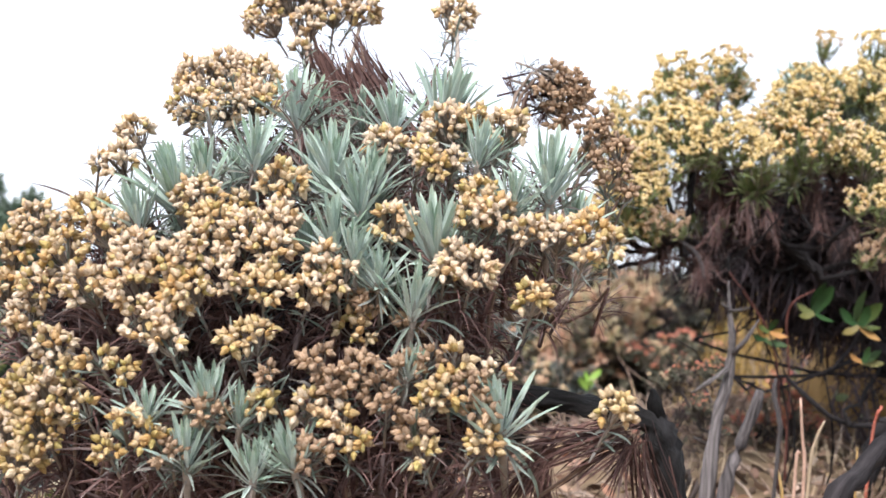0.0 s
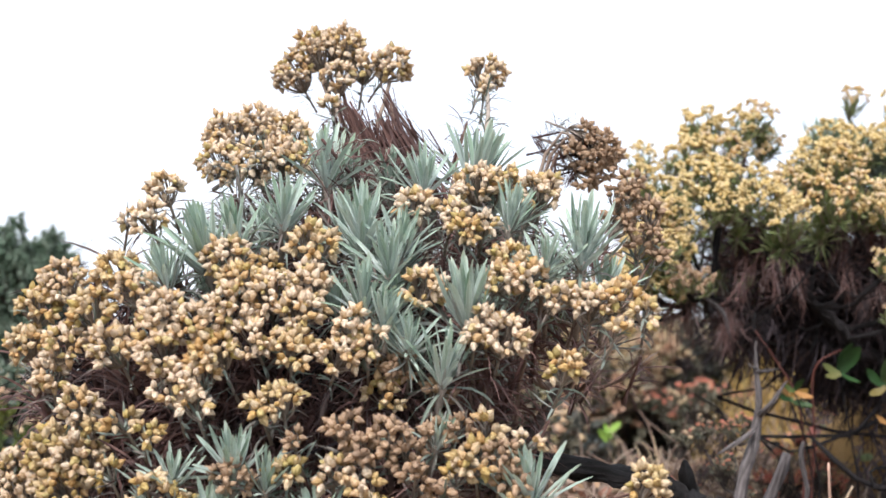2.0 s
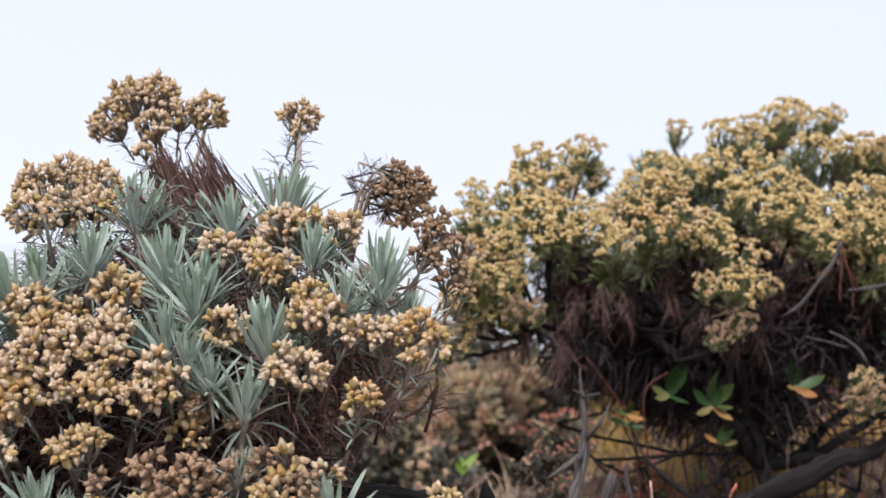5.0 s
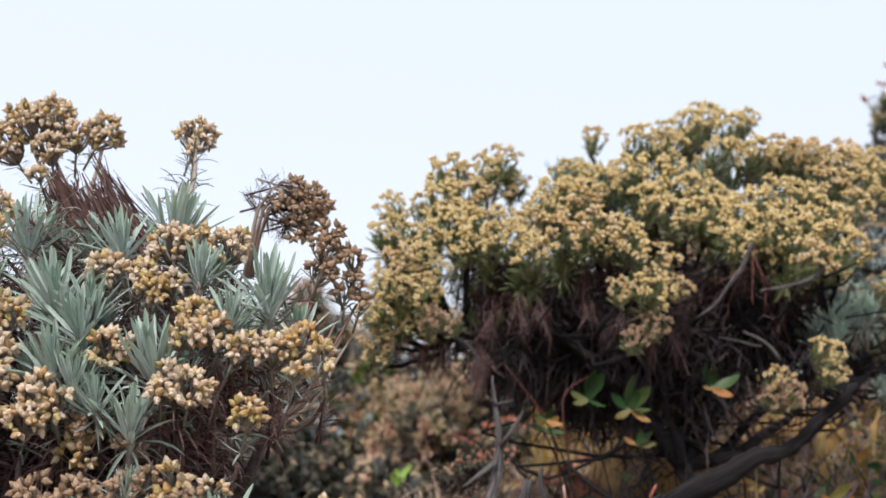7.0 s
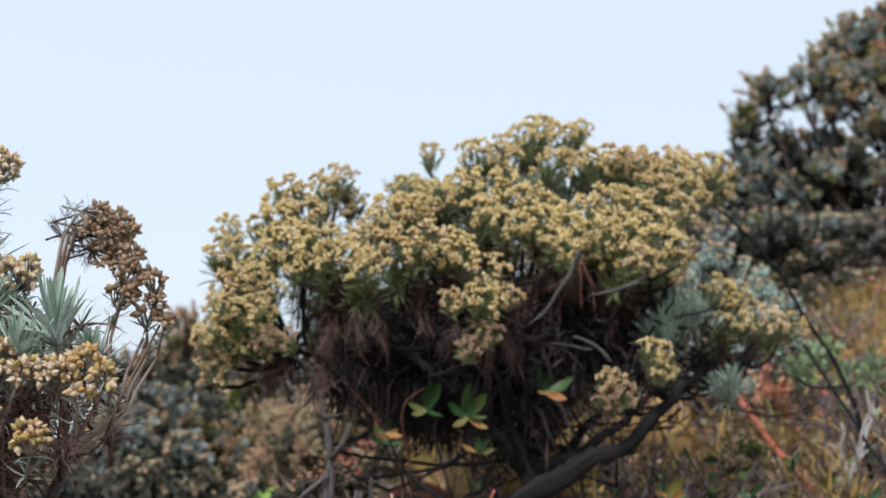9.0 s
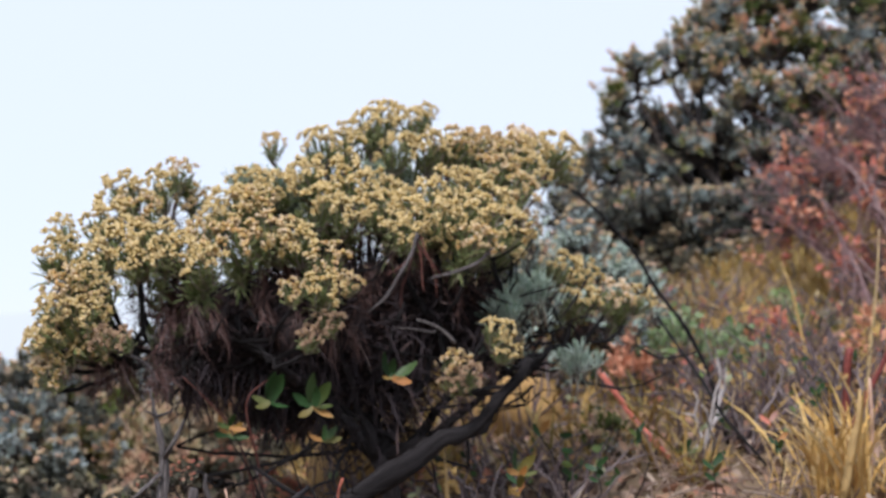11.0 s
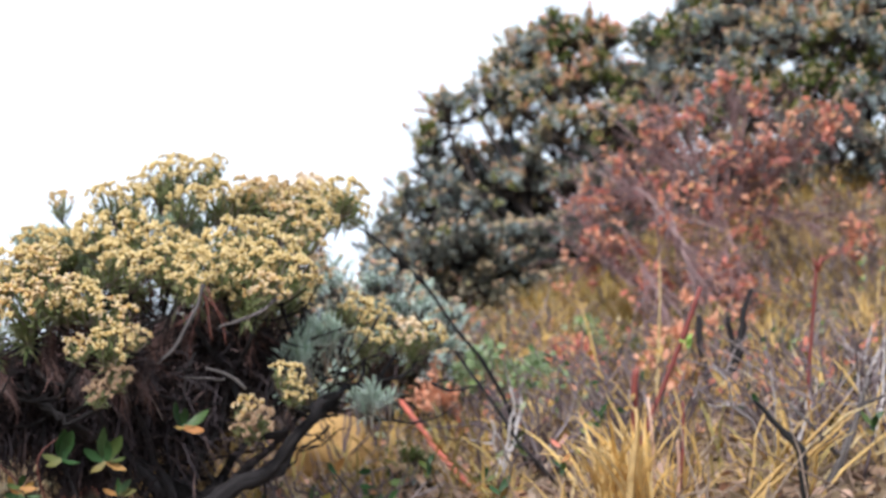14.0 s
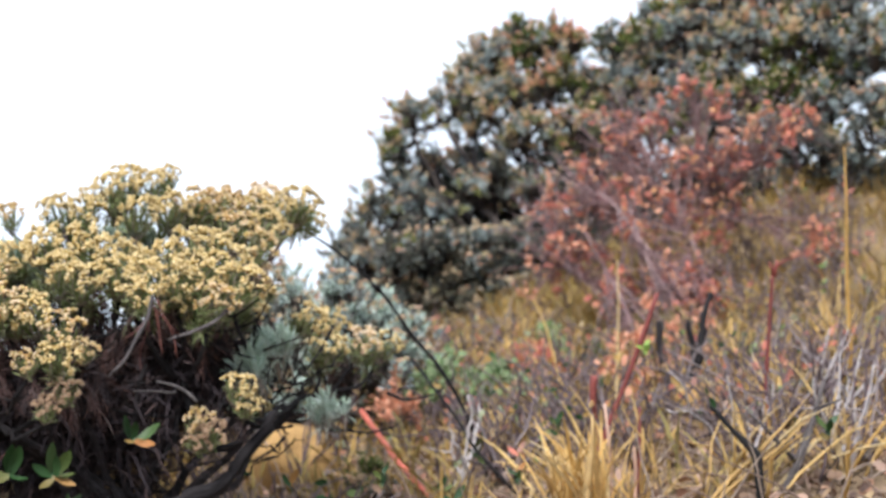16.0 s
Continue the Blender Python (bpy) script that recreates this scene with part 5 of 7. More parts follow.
for i in range(13):
    a = Vector((r.uniform(0.42, 1.05), r.uniform(1.84, 2.12), r.uniform(0.34, 0.50)))
    e = a + Vector((r.gauss(0, 0.11), r.gauss(0, 0.04), r.gauss(0.03, 0.06)))
    e.z = max(e.z, 0.28)
    g = Geo()
    pts = bend(a, e, (0, 0, r.gauss(0, 0.02)), 6, 0.05, i * 1.3)
    g.put(tube(pts, [0.0026, 0.0024, 0.002, 0.0017, 0.0013, 0.0008], 5, 0.3, i), Matrix())
    g.put(tube(bend(pts[3], pts[3] + Vector((r.gauss(0, 0.05), r.gauss(0, 0.02), r.gauss(0.01, 0.03))), (0, 0, 0), 4, 0.012, i), [0.0022, 0.0018, 0.0014, 0.0008], 4), Matrix())
    g.put(tube(bend(a, crotch.lerp(high_fork, r.random()), (0, 0, -0.02), 6, 0.02, i), [0.0026, 0.0028, 0.003, 0.0034, 0.0038, 0.004], 4), Matrix())
    piece("twig", g.mesh("twig", [r.choice([bark_char_shade, limb_bark])]), Matrix(), far_bush)
low_limb = Geo()
limb = [Vector(p) for p in ((0.66, 1.84, 0.24), (0.714, 1.838, 0.345), (0.802, 1.845, 0.383), (0.875, 1.860, 0.417), (0.934, 1.875, 0.431), (0.978, 1.875, 0.464), (1.028, 1.875, 0.507), (1.06, 1.89, 0.535))]
low_limb.put(tube(*knotty(limb, [0.022, 0.021, 0.018, 0.0155, 0.0125, 0.0105, 0.009, 0.007], 5, 0.012, 2.0), 12, 0.5, 6), Matrix())
limb_thing = thing("fallen_branch", limb[0], "crooked dark grey dead branch leaning up from the litter", "branch", data=None)
piece("limb", low_limb.mesh("limb", [limb_bark]), Matrix(), limb_thing)
fork_geo = Geo()
fork_geo.put(tube(bend((0.77, 1.845, 0.36), (0.55, 1.86, 0.41), (0, 0, -0.04), 7, 0.01, 5), [0.007, 0.0065, 0.006, 0.005, 0.0045, 0.004, 0.003], 6, 0.3, 9), Matrix())
piece("side_branch", fork_geo.mesh("side_branch", [bark_char_shade]), Matrix(), limb_thing)


# ---- shrubs of the slope: flat leafy tufts on bare limbs ----
GREY = [hill_leaf, hill_tip, bark]
OLIVE = [hill_green, hill_tip, bark]
TAN = [hill_tip, hill_tip, bark]
DULL = [dull_leaf, hill_tip, bark]
# palette with shade put into its leaf and bark colours
SHADED = [leaf_shade_grey, dull_leaf, bark_char_shade]
MIXED = [mixed_leaf, hill_tip, bark]
PINK = [mixed_leaf, leaf_salmon, bark]
GREEN = [valley_leaf, valley_leaf, bark]
SILVER = [leaf_silver, hill_tip, bark]
MUSTARD = [yellow_leaf, hill_tip, bark]


SMALL_BUD = (np.array([(0.12, 0.0, 0.0), (-0.06, 0.1, 0.0), (-0.06, -0.1, 0.0), (0.34, 0.0, 0.45), (-0.17, 0.3, 0.45), (-0.17, -0.3, 0.45), (0.0, 0.0, 1.0)]),
             [(0, 1, 4, 3), (1, 2, 5, 4), (2, 0, 3, 5), (3, 4, 6), (4, 5, 6), (5, 3, 6)], np.array([(0.0, 0.0)] * 3 + [(0.0, 0.5)] * 3 + [(0.0, 1.0)]))


def tuft_geo(seed):
    """A flat uneven spray of leafy shoots at the end of a twig, some with dry flower heads."""
    rr = random.Random(seed)
    g = Geo()
    for s_ in range(12):
        c = Vector((rr.gauss(0, 0.045), rr.gauss(0, 0.045), rr.gauss(0, 0.016)))
        c.z -= 6.0 * (c.x * c.x + c.y * c.y)
        pick = np.array((rr.random(), 0.0))
        axis = (Vector((c.x * 9, c.y * 9, 0.8)) + Vector((rr.uniform(-0.4, 0.4), rr.uniform(-0.4, 0.4), 0))).normalized()
        g.put(tube(bend((0, 0, -0.13), c, (c.x * 0.3, c.y * 0.3, 0), 3), [0.004, 0.003, 0.002], 3, close=False), Matrix(), 2)
        for q in range(9):
            leaf_ = strip(rr.uniform(0.022, 0.038), rr.uniform(0.011, 0.017), 0.1 + 1.3 * q / 9, rr.uniform(-0.2, 0.5), 0, 2, 0.2, 0.25)
            g.put((leaf_[0], leaf_[1], leaf_[2] * (0.08, 1.0) + pick), Matrix.Translation(c - axis * 0.004 * q) @ frame_to(axis, q * 2.399), 0)
        if rr.random() < 0.5:
            for q in range(rr.randrange(4, 9)):
                dd = (axis + 0.8 * tilted(rr.uniform(0, 1.5), rr.uniform(0, 6.28))).normalized()
                g.put((SMALL_BUD[0], SMALL_BUD[1], SMALL_BUD[2] + pick), placed(c + axis * 0.012 + dd * 0.012, dd, rr.uniform(0.012, 0.018), 0), 1)
    return g


TUFT_GEO = [tuft_geo(470 + k) for k in range(6)]
TUFT_MESH = {}


def tuft_mesh(k, mats):
    key = (k, tuple(m.name for m in mats))
    if key not in TUFT_MESH:
        TUFT_MESH[key] = TUFT_GEO[k].mesh("leaf_tuft", mats)
    return TUFT_MESH[key]


def shrub(name, label, foot, rows, palettes, seed, limb_r=0.03, category="shrub", low=None):
    rr = random.Random(seed)
    foot = Vector(foot)
    ob = thing(name, foot, label, category)
    limbs = Geo()
    tall = max(q[2] for q in rows) - foot.z
    limb_r = min(limb_r, tall * 0.035)
    mid = [foot + Vector((rr.uniform(-0.15, 0.15) * tall, rr.uniform(-0.1, 0.1) * tall, rr.uniform(0.15, 0.4) * tall)) for _ in range(4)]
    for m_ in mid:
        limbs.put(tube(bend(foot, m_, (0, 0, 0), 5, 0.03, rr.random() * 9), [limb_r, limb_r * 0.85, limb_r * 0.7, limb_r * 0.6, limb_r * 0.55], 7, 0.3, rr.random() * 9), Matrix())
    for x, y, z, rad in rows:
        c = Vector((x, y, z))
        m_ = min(mid, key=lambda q: (q - c).length)
        limbs.put(tube(bend(m_, c - Vector((0, 0, rad * 0.8)), (0, 0, 0.02), 6, 0.04, rr.random() * 9), [limb_r * 0.5 * (1 - 0.13 * i) for i in range(6)], 5, 0.2), Matrix())
        for q in range(4):
            at = c + Vector((rr.gauss(0, rad * 0.5), rr.gauss(0, rad * 0.5), rr.gauss(0, rad * 0.35)))
            d = ((at - foot).normalized() * 0.5 + Vector((rr.gauss(0, 0.2), -0.15, 0.7))).normalized()
            piece("leaf_tuft", tuft_mesh(rr.randrange(6), rr.choice(low if low and z < foot.z + 0.5 * tall else palettes)), placed(at, d, rad / 0.13 * rr.uniform(0.8, 1.2), rr.uniform(0, 6.28)), ob)
    piece("trunk", limbs.mesh("trunk", [bark]), Matrix(), ob)
    return ob


def hill_tree(name, label, limbs, rows, upper, lower, change, seed, inner, radius=0.024, deep=1.0):
    """A tall shrub: crooked bare limbs, twigs that fork off them, and flat leaf tufts at the twig ends."""
    rr = random.Random(seed)
    foot = Vector(limbs[0][0])
    ob = thing(name, foot, label, "shrub")
    nodes = []
    for n, pts in enumerate(limbs):
        fine, rad = knotty([Vector(p) + Vector((0, rr.uniform(-0.12, 0.12), 0)) * (i > 0) for i, p in enumerate(pts)], [radius * (1 - 0.75 * i / (len(pts) - 1)) for i in range(len(pts))], 5, 0.07, n * 3.1)
        g = Geo()
        g.put(tube(fine, rad, 7, 0.3, n), Matrix())
        piece("limb", g.mesh("limb", [bark_char_shade if n % 2 else bark]), Matrix(), ob)
        nodes += fine[3:]
    twigs = Geo()
    for x, y, z, rad in rows:
        c = Vector((x, y, z))
        node = min(nodes, key=lambda q: (q - c).length + max(0.0, q.z - c.z) * 1.5)
        hub = c - Vector((0, 0, rad * 0.6))
        twigs.put(tube(bend(node, hub, (0, 0, -0.03), 6, 0.06, x * 7 + z), [0.016, 0.014, 0.012, 0.010, 0.009, 0.008], 5, 0.3), Matrix())
        rad = max(0.05, rad - 0.055)
        count = int(5 + 560 * rad * rad)
        for q in range(count):
            d = tilted(math.acos(max(-1, 1 - 1.25 * (q + 0.5) / count)), q * 2.399 + x * 9)
            at = c + Vector((d.x * rad * 1.12, d.y * rad * 1.0, d.z * rad * 0.85)) + Vector((rr.gauss(0, 0.035), rr.gauss(0, 0.035), rr.gauss(0, 0.03)))
            up = (d * 0.55 + Vector((rr.gauss(0, 0.25), -0.15 + rr.gauss(0, 0.2), 0.7))).normalized()
            size = rr.uniform(0.75, 1.25)
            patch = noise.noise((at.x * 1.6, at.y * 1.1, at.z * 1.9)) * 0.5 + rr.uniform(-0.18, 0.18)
            # below the change height, darker palettes paint the shade low in the shrub
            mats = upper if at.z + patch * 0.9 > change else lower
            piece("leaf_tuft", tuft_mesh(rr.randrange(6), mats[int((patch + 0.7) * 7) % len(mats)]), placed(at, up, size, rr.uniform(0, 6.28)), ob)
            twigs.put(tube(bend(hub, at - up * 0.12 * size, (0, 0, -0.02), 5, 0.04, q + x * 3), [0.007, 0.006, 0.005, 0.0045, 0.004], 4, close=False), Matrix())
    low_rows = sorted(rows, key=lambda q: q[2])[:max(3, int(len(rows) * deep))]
    # near-black mats put shade into the depth behind the tufts
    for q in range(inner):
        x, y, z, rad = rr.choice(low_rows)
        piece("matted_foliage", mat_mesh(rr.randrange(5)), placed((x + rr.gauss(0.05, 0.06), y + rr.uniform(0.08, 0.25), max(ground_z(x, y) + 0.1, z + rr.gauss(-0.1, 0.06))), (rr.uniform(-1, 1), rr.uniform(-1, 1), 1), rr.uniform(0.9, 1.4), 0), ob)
    tagged(piece("branchwork", twigs.mesh("branchwork", [bark_char_shade]), Matrix(), ob), kind="stuff")
    return ob


HILL_LIMBS = [
    [(3.53, 5.95, 0.45), (3.46, 5.95, 0.99), (3.38, 5.95, 1.33), (3.34, 5.95, 1.58), (3.27, 5.95, 1.74)],
    [(3.52, 5.97, 0.45), (3.53, 5.95, 1.07), (3.44, 5.95, 1.45), (3.44, 5.95, 1.67)],
    [(3.58, 5.95, 0.45), (3.65, 5.95, 0.96), (3.68, 5.95, 1.37), (3.77, 5.95, 1.67), (3.85, 5.95, 1.98)],
    [(3.50, 5.93, 0.45), (3.32, 5.95, 1.06), (3.17, 5.95, 1.35), (3.12, 5.95, 1.54), (3.06, 5.98, 1.66)],
    [(3.60, 5.95, 0.45), (3.83, 5.92, 1.26), (4.03, 5.9, 1.55)],
    [(3.48, 5.92, 0.45), (3.23, 5.85, 0.89), (3.01, 5.9, 1.13), (2.85, 5.95, 1.3)],
]
for n in range(9):
    x = 3.10 + 0.06 * n
    HILL_LIMBS.append([(3.48 + 0.012 * n, 5.93, 0.45), (x + 0.22, 5.85, 0.95), (x + 0.10, 5.92, 1.3), (x, 6.0, 1.62)])
OPEN = (5, 6, 7, 10, 11)
hill_rows = [q for i, q in enumerate(HILL_SHRUB_CLUMPS) if i not in (14,) + OPEN]
hill_rows += [(x, y, z + 0.06, rad * 0.88) for i, (x, y, z, rad) in enumerate(HILL_SHRUB_CLUMPS) if i in OPEN]
hill_rows += [(3.24, 6.25, 1.52, 0.13), (3.34, 6.25, 1.40, 0.13), (3.46, 6.25, 1.32, 0.13), (3.50, 6.25, 1.50, 0.13), (3.60, 6.25, 1.38, 0.13), (3.62, 6.25, 1.22, 0.13), (3.38, 6.25, 1.20, 0.12)]
hill_rows += [(2.96, 5.65, 0.84, 0.13), (3.10, 5.65, 0.77, 0.13), (3.25, 5.65, 0.75, 0.13), (3.38, 5.65, 0.67, 0.13), (3.17, 5.65, 0.64, 0.12), (3.52, 5.65, 0.72, 0.12)]
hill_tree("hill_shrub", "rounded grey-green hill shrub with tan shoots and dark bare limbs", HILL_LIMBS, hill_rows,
          [MIXED, TAN, OLIVE, MIXED, GREY, PINK, OLIVE], [GREY, SHADED, MIXED, SHADED, GREY, DULL], 1.35, 57, 90, deep=0.6)
THICKET_LIMBS = [[(4.72 + 0.03 * n, 5.3, 0.6), (4.2 + 0.17 * n + 0.1, 5.55 - 0.1 * n, 1.05), (4.15 + 0.2 * n, 5.75 - 0.15 * n, 1.45), (4.3 + 0.18 * n, 5.8 - 0.17 * n, 1.8)] for n in range(6)]
THICKET_BACK = [(4.245, 6.150, 1.541, 0.170), (4.078, 6.150, 1.326, 0.170), (4.402, 6.150, 1.577, 0.170), (4.372, 6.150, 1.829, 0.170), (4.180, 6.150, 1.382, 0.170)]
hill_tree("hill_thicket", "tall dense grey-green thicket with dark limbs on the slope", THICKET_LIMBS, HILL_THICKET_CLUMPS + THICKET_BACK, [GREY, MIXED, GREY, OLIVE, GREY, MIXED], [GREY, SHADED, MIXED, GREY, SHADED], 1.3, 52, 110)


def low_shrub(name, label, x, y, top, wide, count, palettes, seed, clump=0.10, category="shrub", base=None, inside=0.9):
    rr = random.Random(seed)
    gz = ground_z(x, y) if base is None else base
    rows = []
    for i in range(count):
        a, u = i * 2.399, math.sqrt((i + 0.5) / count)
        h = top - gz - clump
        rows.append((x + wide * u * math.cos(a), y + wide * 0.8 * u * math.sin(a), gz + h * (1 - 0.55 * u * u) * rr.uniform(0.75, 1.0), clump * rr.uniform(0.8, 1.2)))
    # the lower half mixes in darker palettes as painted shade
    ob = shrub(name, label, (x, y, ground_z(x, y) - 0.02), rows, palettes, seed, 0.02, category, low=[SHADED, DULL, palettes[0]] if inside > 0.5 else None)
    # near-black mats darken the inside of the shrub as shade
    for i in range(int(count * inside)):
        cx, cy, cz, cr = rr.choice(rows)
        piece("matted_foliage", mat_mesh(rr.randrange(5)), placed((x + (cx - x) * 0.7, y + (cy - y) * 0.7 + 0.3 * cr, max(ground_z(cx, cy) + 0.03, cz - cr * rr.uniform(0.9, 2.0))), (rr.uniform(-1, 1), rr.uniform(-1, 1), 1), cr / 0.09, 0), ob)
    return ob


EDGE_GAP = [(-0.094, 4.200, 0.116, 0.150), (-0.002, 4.200, 0.066, 0.150), (0.129, 4.200, 0.089, 0.150), (0.223, 4.200, 0.039, 0.150), (-0.187, 4.200, 0.119, 0.150), (0.055, 4.200, 0.148, 0.150), (-0.279, 4.200, 0.066, 0.150), (0.318, 4.200, 0.026, 0.150)]
VALLEY_TREE = [(-1.596, 4.300, 0.461, 0.150), (-1.528, 4.300, 0.486, 0.150), (-1.652, 4.300, 0.388, 0.150), (-1.561, 4.300, 0.375, 0.150), (-1.623, 4.300, 0.251, 0.150), (-1.507, 4.300, 0.320, 0.150), (-1.567, 4.300, 0.157, 0.150), (-1.634, 4.300, 0.112, 0.150), (-1.480, 4.300, 0.203, 0.150)]
VALLEY_FRONT = [(-1.335, 3.600, 0.115, 0.130), (-1.373, 3.600, 0.045, 0.130), (-1.274, 3.600, 0.087, 0.130), (-1.341, 3.600, -0.054, 0.130), (-1.259, 3.600, -0.013, 0.130), (-1.368, 3.600, -0.174, 0.130), (-1.282, 3.600, -0.184, 0.130), (-1.309, 3.600, -0.288, 0.130), (-1.244, 3.600, 0.156, 0.130)]
TAN_GAP = [(0.593, 5.000, 0.252, 0.085), (0.524, 5.000, 0.198, 0.085), (0.654, 5.200, 0.165, 0.085), (0.466, 5.000, 0.110, 0.085), (0.556, 5.000, 0.096, 0.085), (0.432, 5.000, 0.043, 0.085), (0.397, 5.000, -0.034, 0.085), (0.498, 5.000, -0.037, 0.085), (0.628, 5.200, 0.014, 0.085), (0.430, 5.000, -0.102, 0.085)]
MUSTARD_GAP = [(0.164, 5.300, 0.242, 0.090), (0.259, 5.300, 0.286, 0.090), (0.353, 5.300, 0.272, 0.090), (0.400, 5.300, 0.211, 0.090), (0.211, 5.300, 0.193, 0.090), (0.305, 5.300, 0.167, 0.090), (0.140, 5.300, 0.160, 0.090), (0.257, 5.300, 0.085, 0.090)]
GREY_GAP = [(-0.099, 5.000, 0.327, 0.100), (0.012, 5.000, 0.346, 0.100), (-0.033, 5.000, 0.259, 0.100), (-0.143, 5.000, 0.228, 0.100), (0.076, 5.000, 0.178, 0.100), (-0.186, 5.000, 0.307, 0.100), (-0.078, 5.000, 0.149, 0.100), (-0.230, 5.000, 0.220, 0.100), (0.033, 5.000, 0.257, 0.100)]
FRONT_GAP = [(-0.478, 4.600, 0.221, 0.100), (-0.359, 4.600, 0.197, 0.100), (-0.260, 4.600, 0.052, 0.100), (-0.419, 4.600, 0.098, 0.100), (-0.538, 4.600, 0.122, 0.100), (-0.299, 4.600, 0.175, 0.100)]
BACK_GAP = [(0.698, 6.600, 0.327, 0.120), (0.805, 6.600, 0.260, 0.120), (0.905, 6.600, 0.310, 0.120), (0.585, 6.600, 0.247, 0.120), (0.766, 6.600, 0.184, 0.120), (0.106, 6.600, 0.654, 0.120), (0.018, 6.600, 0.539, 0.120), (0.191, 6.600, 0.536, 0.120), (0.336, 6.600, 0.445, 0.120), (0.452, 6.600, 0.413, 0.120), (-0.098, 6.600, 0.425, 0.120), (0.074, 6.600, 0.392, 0.120), (-0.240, 6.600, 0.486, 0.120), (0.219, 6.600, 0.360, 0.120), (-0.012, 6.600, 0.365, 0.120), (0.393, 6.600, 0.327, 0.120)]
PINK_GAP = [(0.687, 5.000, 0.105, 0.050), (0.837, 5.000, 0.053, 0.050), (0.844, 5.000, 0.121, 0.050)]
SHADE_GAP = [(0.885, 5.800, 0.305, 0.120), (0.990, 5.800, 0.286, 0.120), (1.096, 5.800, 0.266, 0.120), (1.201, 5.800, 0.247, 0.120), (0.972, 5.800, 0.155, 0.120), (1.079, 5.800, 0.109, 0.120), (1.186, 5.800, 0.064, 0.120), (1.311, 5.800, 0.149, 0.120), (0.844, 5.800, 0.121, 0.120), (1.035, 5.800, -0.023, 0.120)]
UNDER_GAP = [(0.329, 5.200, 0.009, 0.100), (0.473, 5.200, -0.053, 0.100), (0.612, 5.200, -0.021, 0.100), (0.664, 5.200, -0.111, 0.100), (0.549, 5.200, -0.141, 0.100), (0.780, 5.200, -0.081, 0.100)]
WITHERED_GAP = [(0.422, 5.200, 0.026, 0.080), (0.367, 5.200, 0.152, 0.080), (0.701, 5.200, 0.254, 0.080), (0.646, 5.200, 0.192, 0.080), (0.759, 5.200, 0.269, 0.080), (0.459, 5.200, 0.181, 0.080), (0.526, 5.200, 0.231, 0.080), (0.617, 5.200, 0.284, 0.080)]


def gap_shrub(label, rows, mats, low, seed, inner):
    """A shrub of the hollow behind the bushes, on a few limbs that fan out from its foot."""
    x = sum(q[0] for q in rows) / len(rows)
    y = rows[0][1] + 0.1
    z = ground_z(x, y) - 0.03
    top = max(q[2] for q in rows)
    limbs = [[(x + 0.01 * n, y, z), (x + 0.4 * (q[0] - x), y, z + 0.45 * max(0.1, q[2] - z)), (x + 0.8 * (q[0] - x), y, z + 0.8 * max(0.12, q[2] - z))] for n, q in enumerate(rows[:6])]
    return hill_tree("heath_shrub", label, limbs, rows, mats, low, top - 0.22, seed, inner, 0.016)


gap_shrub("withered tan heath shrub in the hollow behind the bushes", TAN_GAP, [TAN, TAN, DULL, TAN], [TAN, SHADED, DULL], 61, 30)
gap_shrub("mustard-yellow and grey-green heath shrub in the hollow", MUSTARD_GAP, [MUSTARD, MIXED, MUSTARD, GREY], [GREY, OLIVE, SHADED], 62, 24)
gap_shrub("silvery grey heath shrub in the hollow", GREY_GAP, [GREY, MIXED, GREY, TAN], [DULL, SHADED, GREY], 63, 34)
gap_shrub("dull grey heath shrub in the hollow", FRONT_GAP, [GREY, DULL, TAN], [SHADED, DULL], 64, 24)
gap_shrub("grey-tan heath shrub far down the hollow", BACK_GAP, [TAN, GREY, DULL, MIXED], [DULL, SHADED, OLIVE], 65, 40)
gap_shrub("low heath shrub with pink withered leaves", PINK_GAP, [[dull_leaf, leaf_red, bark], DULL], [DULL, SHADED], 66, 8)
# the next three shrubs carry the hollow's shade in their dark leaf colours
gap_shrub("dull heath shrub in the hollow, coloured dark for shade", SHADE_GAP, [SHADED, DULL, SHADED], [SHADED, SHADED, DULL], 68, 60)
gap_shrub("brown heath shrub low in the hollow, coloured dark for shade", UNDER_GAP, [DULL, SHADED, SHADED], [SHADED, SHADED], 69, 40)
gap_shrub("grey-green heath shrub on the valley edge, coloured dark for shade", EDGE_GAP, [SHADED, DULL, GREY], [SHADED, SHADED], 72, 50)
gap_shrub("tall dark green shrub down the valley", VALLEY_TREE, [GREEN, GREEN], [GREEN, GREEN, SHADED], 73, 30)
gap_shrub("grey-green heath shrub with tan tops below the path", VALLEY_FRONT, [GREY, TAN, GREEN], [GREEN, SHADED, GREY], 74, 40)
gap_shrub("low tan heath shrub with withered heads", WITHERED_GAP, [TAN, TAN, MIXED], [DULL, SHADED, TAN], 67, 26)
low_shrub("heath_shrublet", "small shrublet with dull pink withered leaves", 0.40, 1.84, 0.50, 0.04, 5, [[dull_leaf, leaf_red, bark], DULL], 611, 0.028)
low_shrub("heath_shrublet", "small shrublet with pink withered leaves", 0.63, 2.16, 0.40, 0.05, 6, [[leaf_red, hill_tip, bark], DULL], 610, 0.03)
low_shrub("heath_shrub", "silvery grey heath shrub on the slope", 1.60, 3.15, 0.98, 0.22, 14, [SILVER, GREY, SILVER], 65, 0.10, inside=0.4)
low_shrub("heath_shrub", "dark rounded heath shrub on the slope", 1.36, 3.5, 1.08, 0.30, 16, [GREY, TAN], 66, 0.11)
low_shrub("valley_shrub", "dark green shrub below the path", -1.25, 3.4, 0.30, 0.42, 18, [OLIVE, GREY], 68, 0.12)
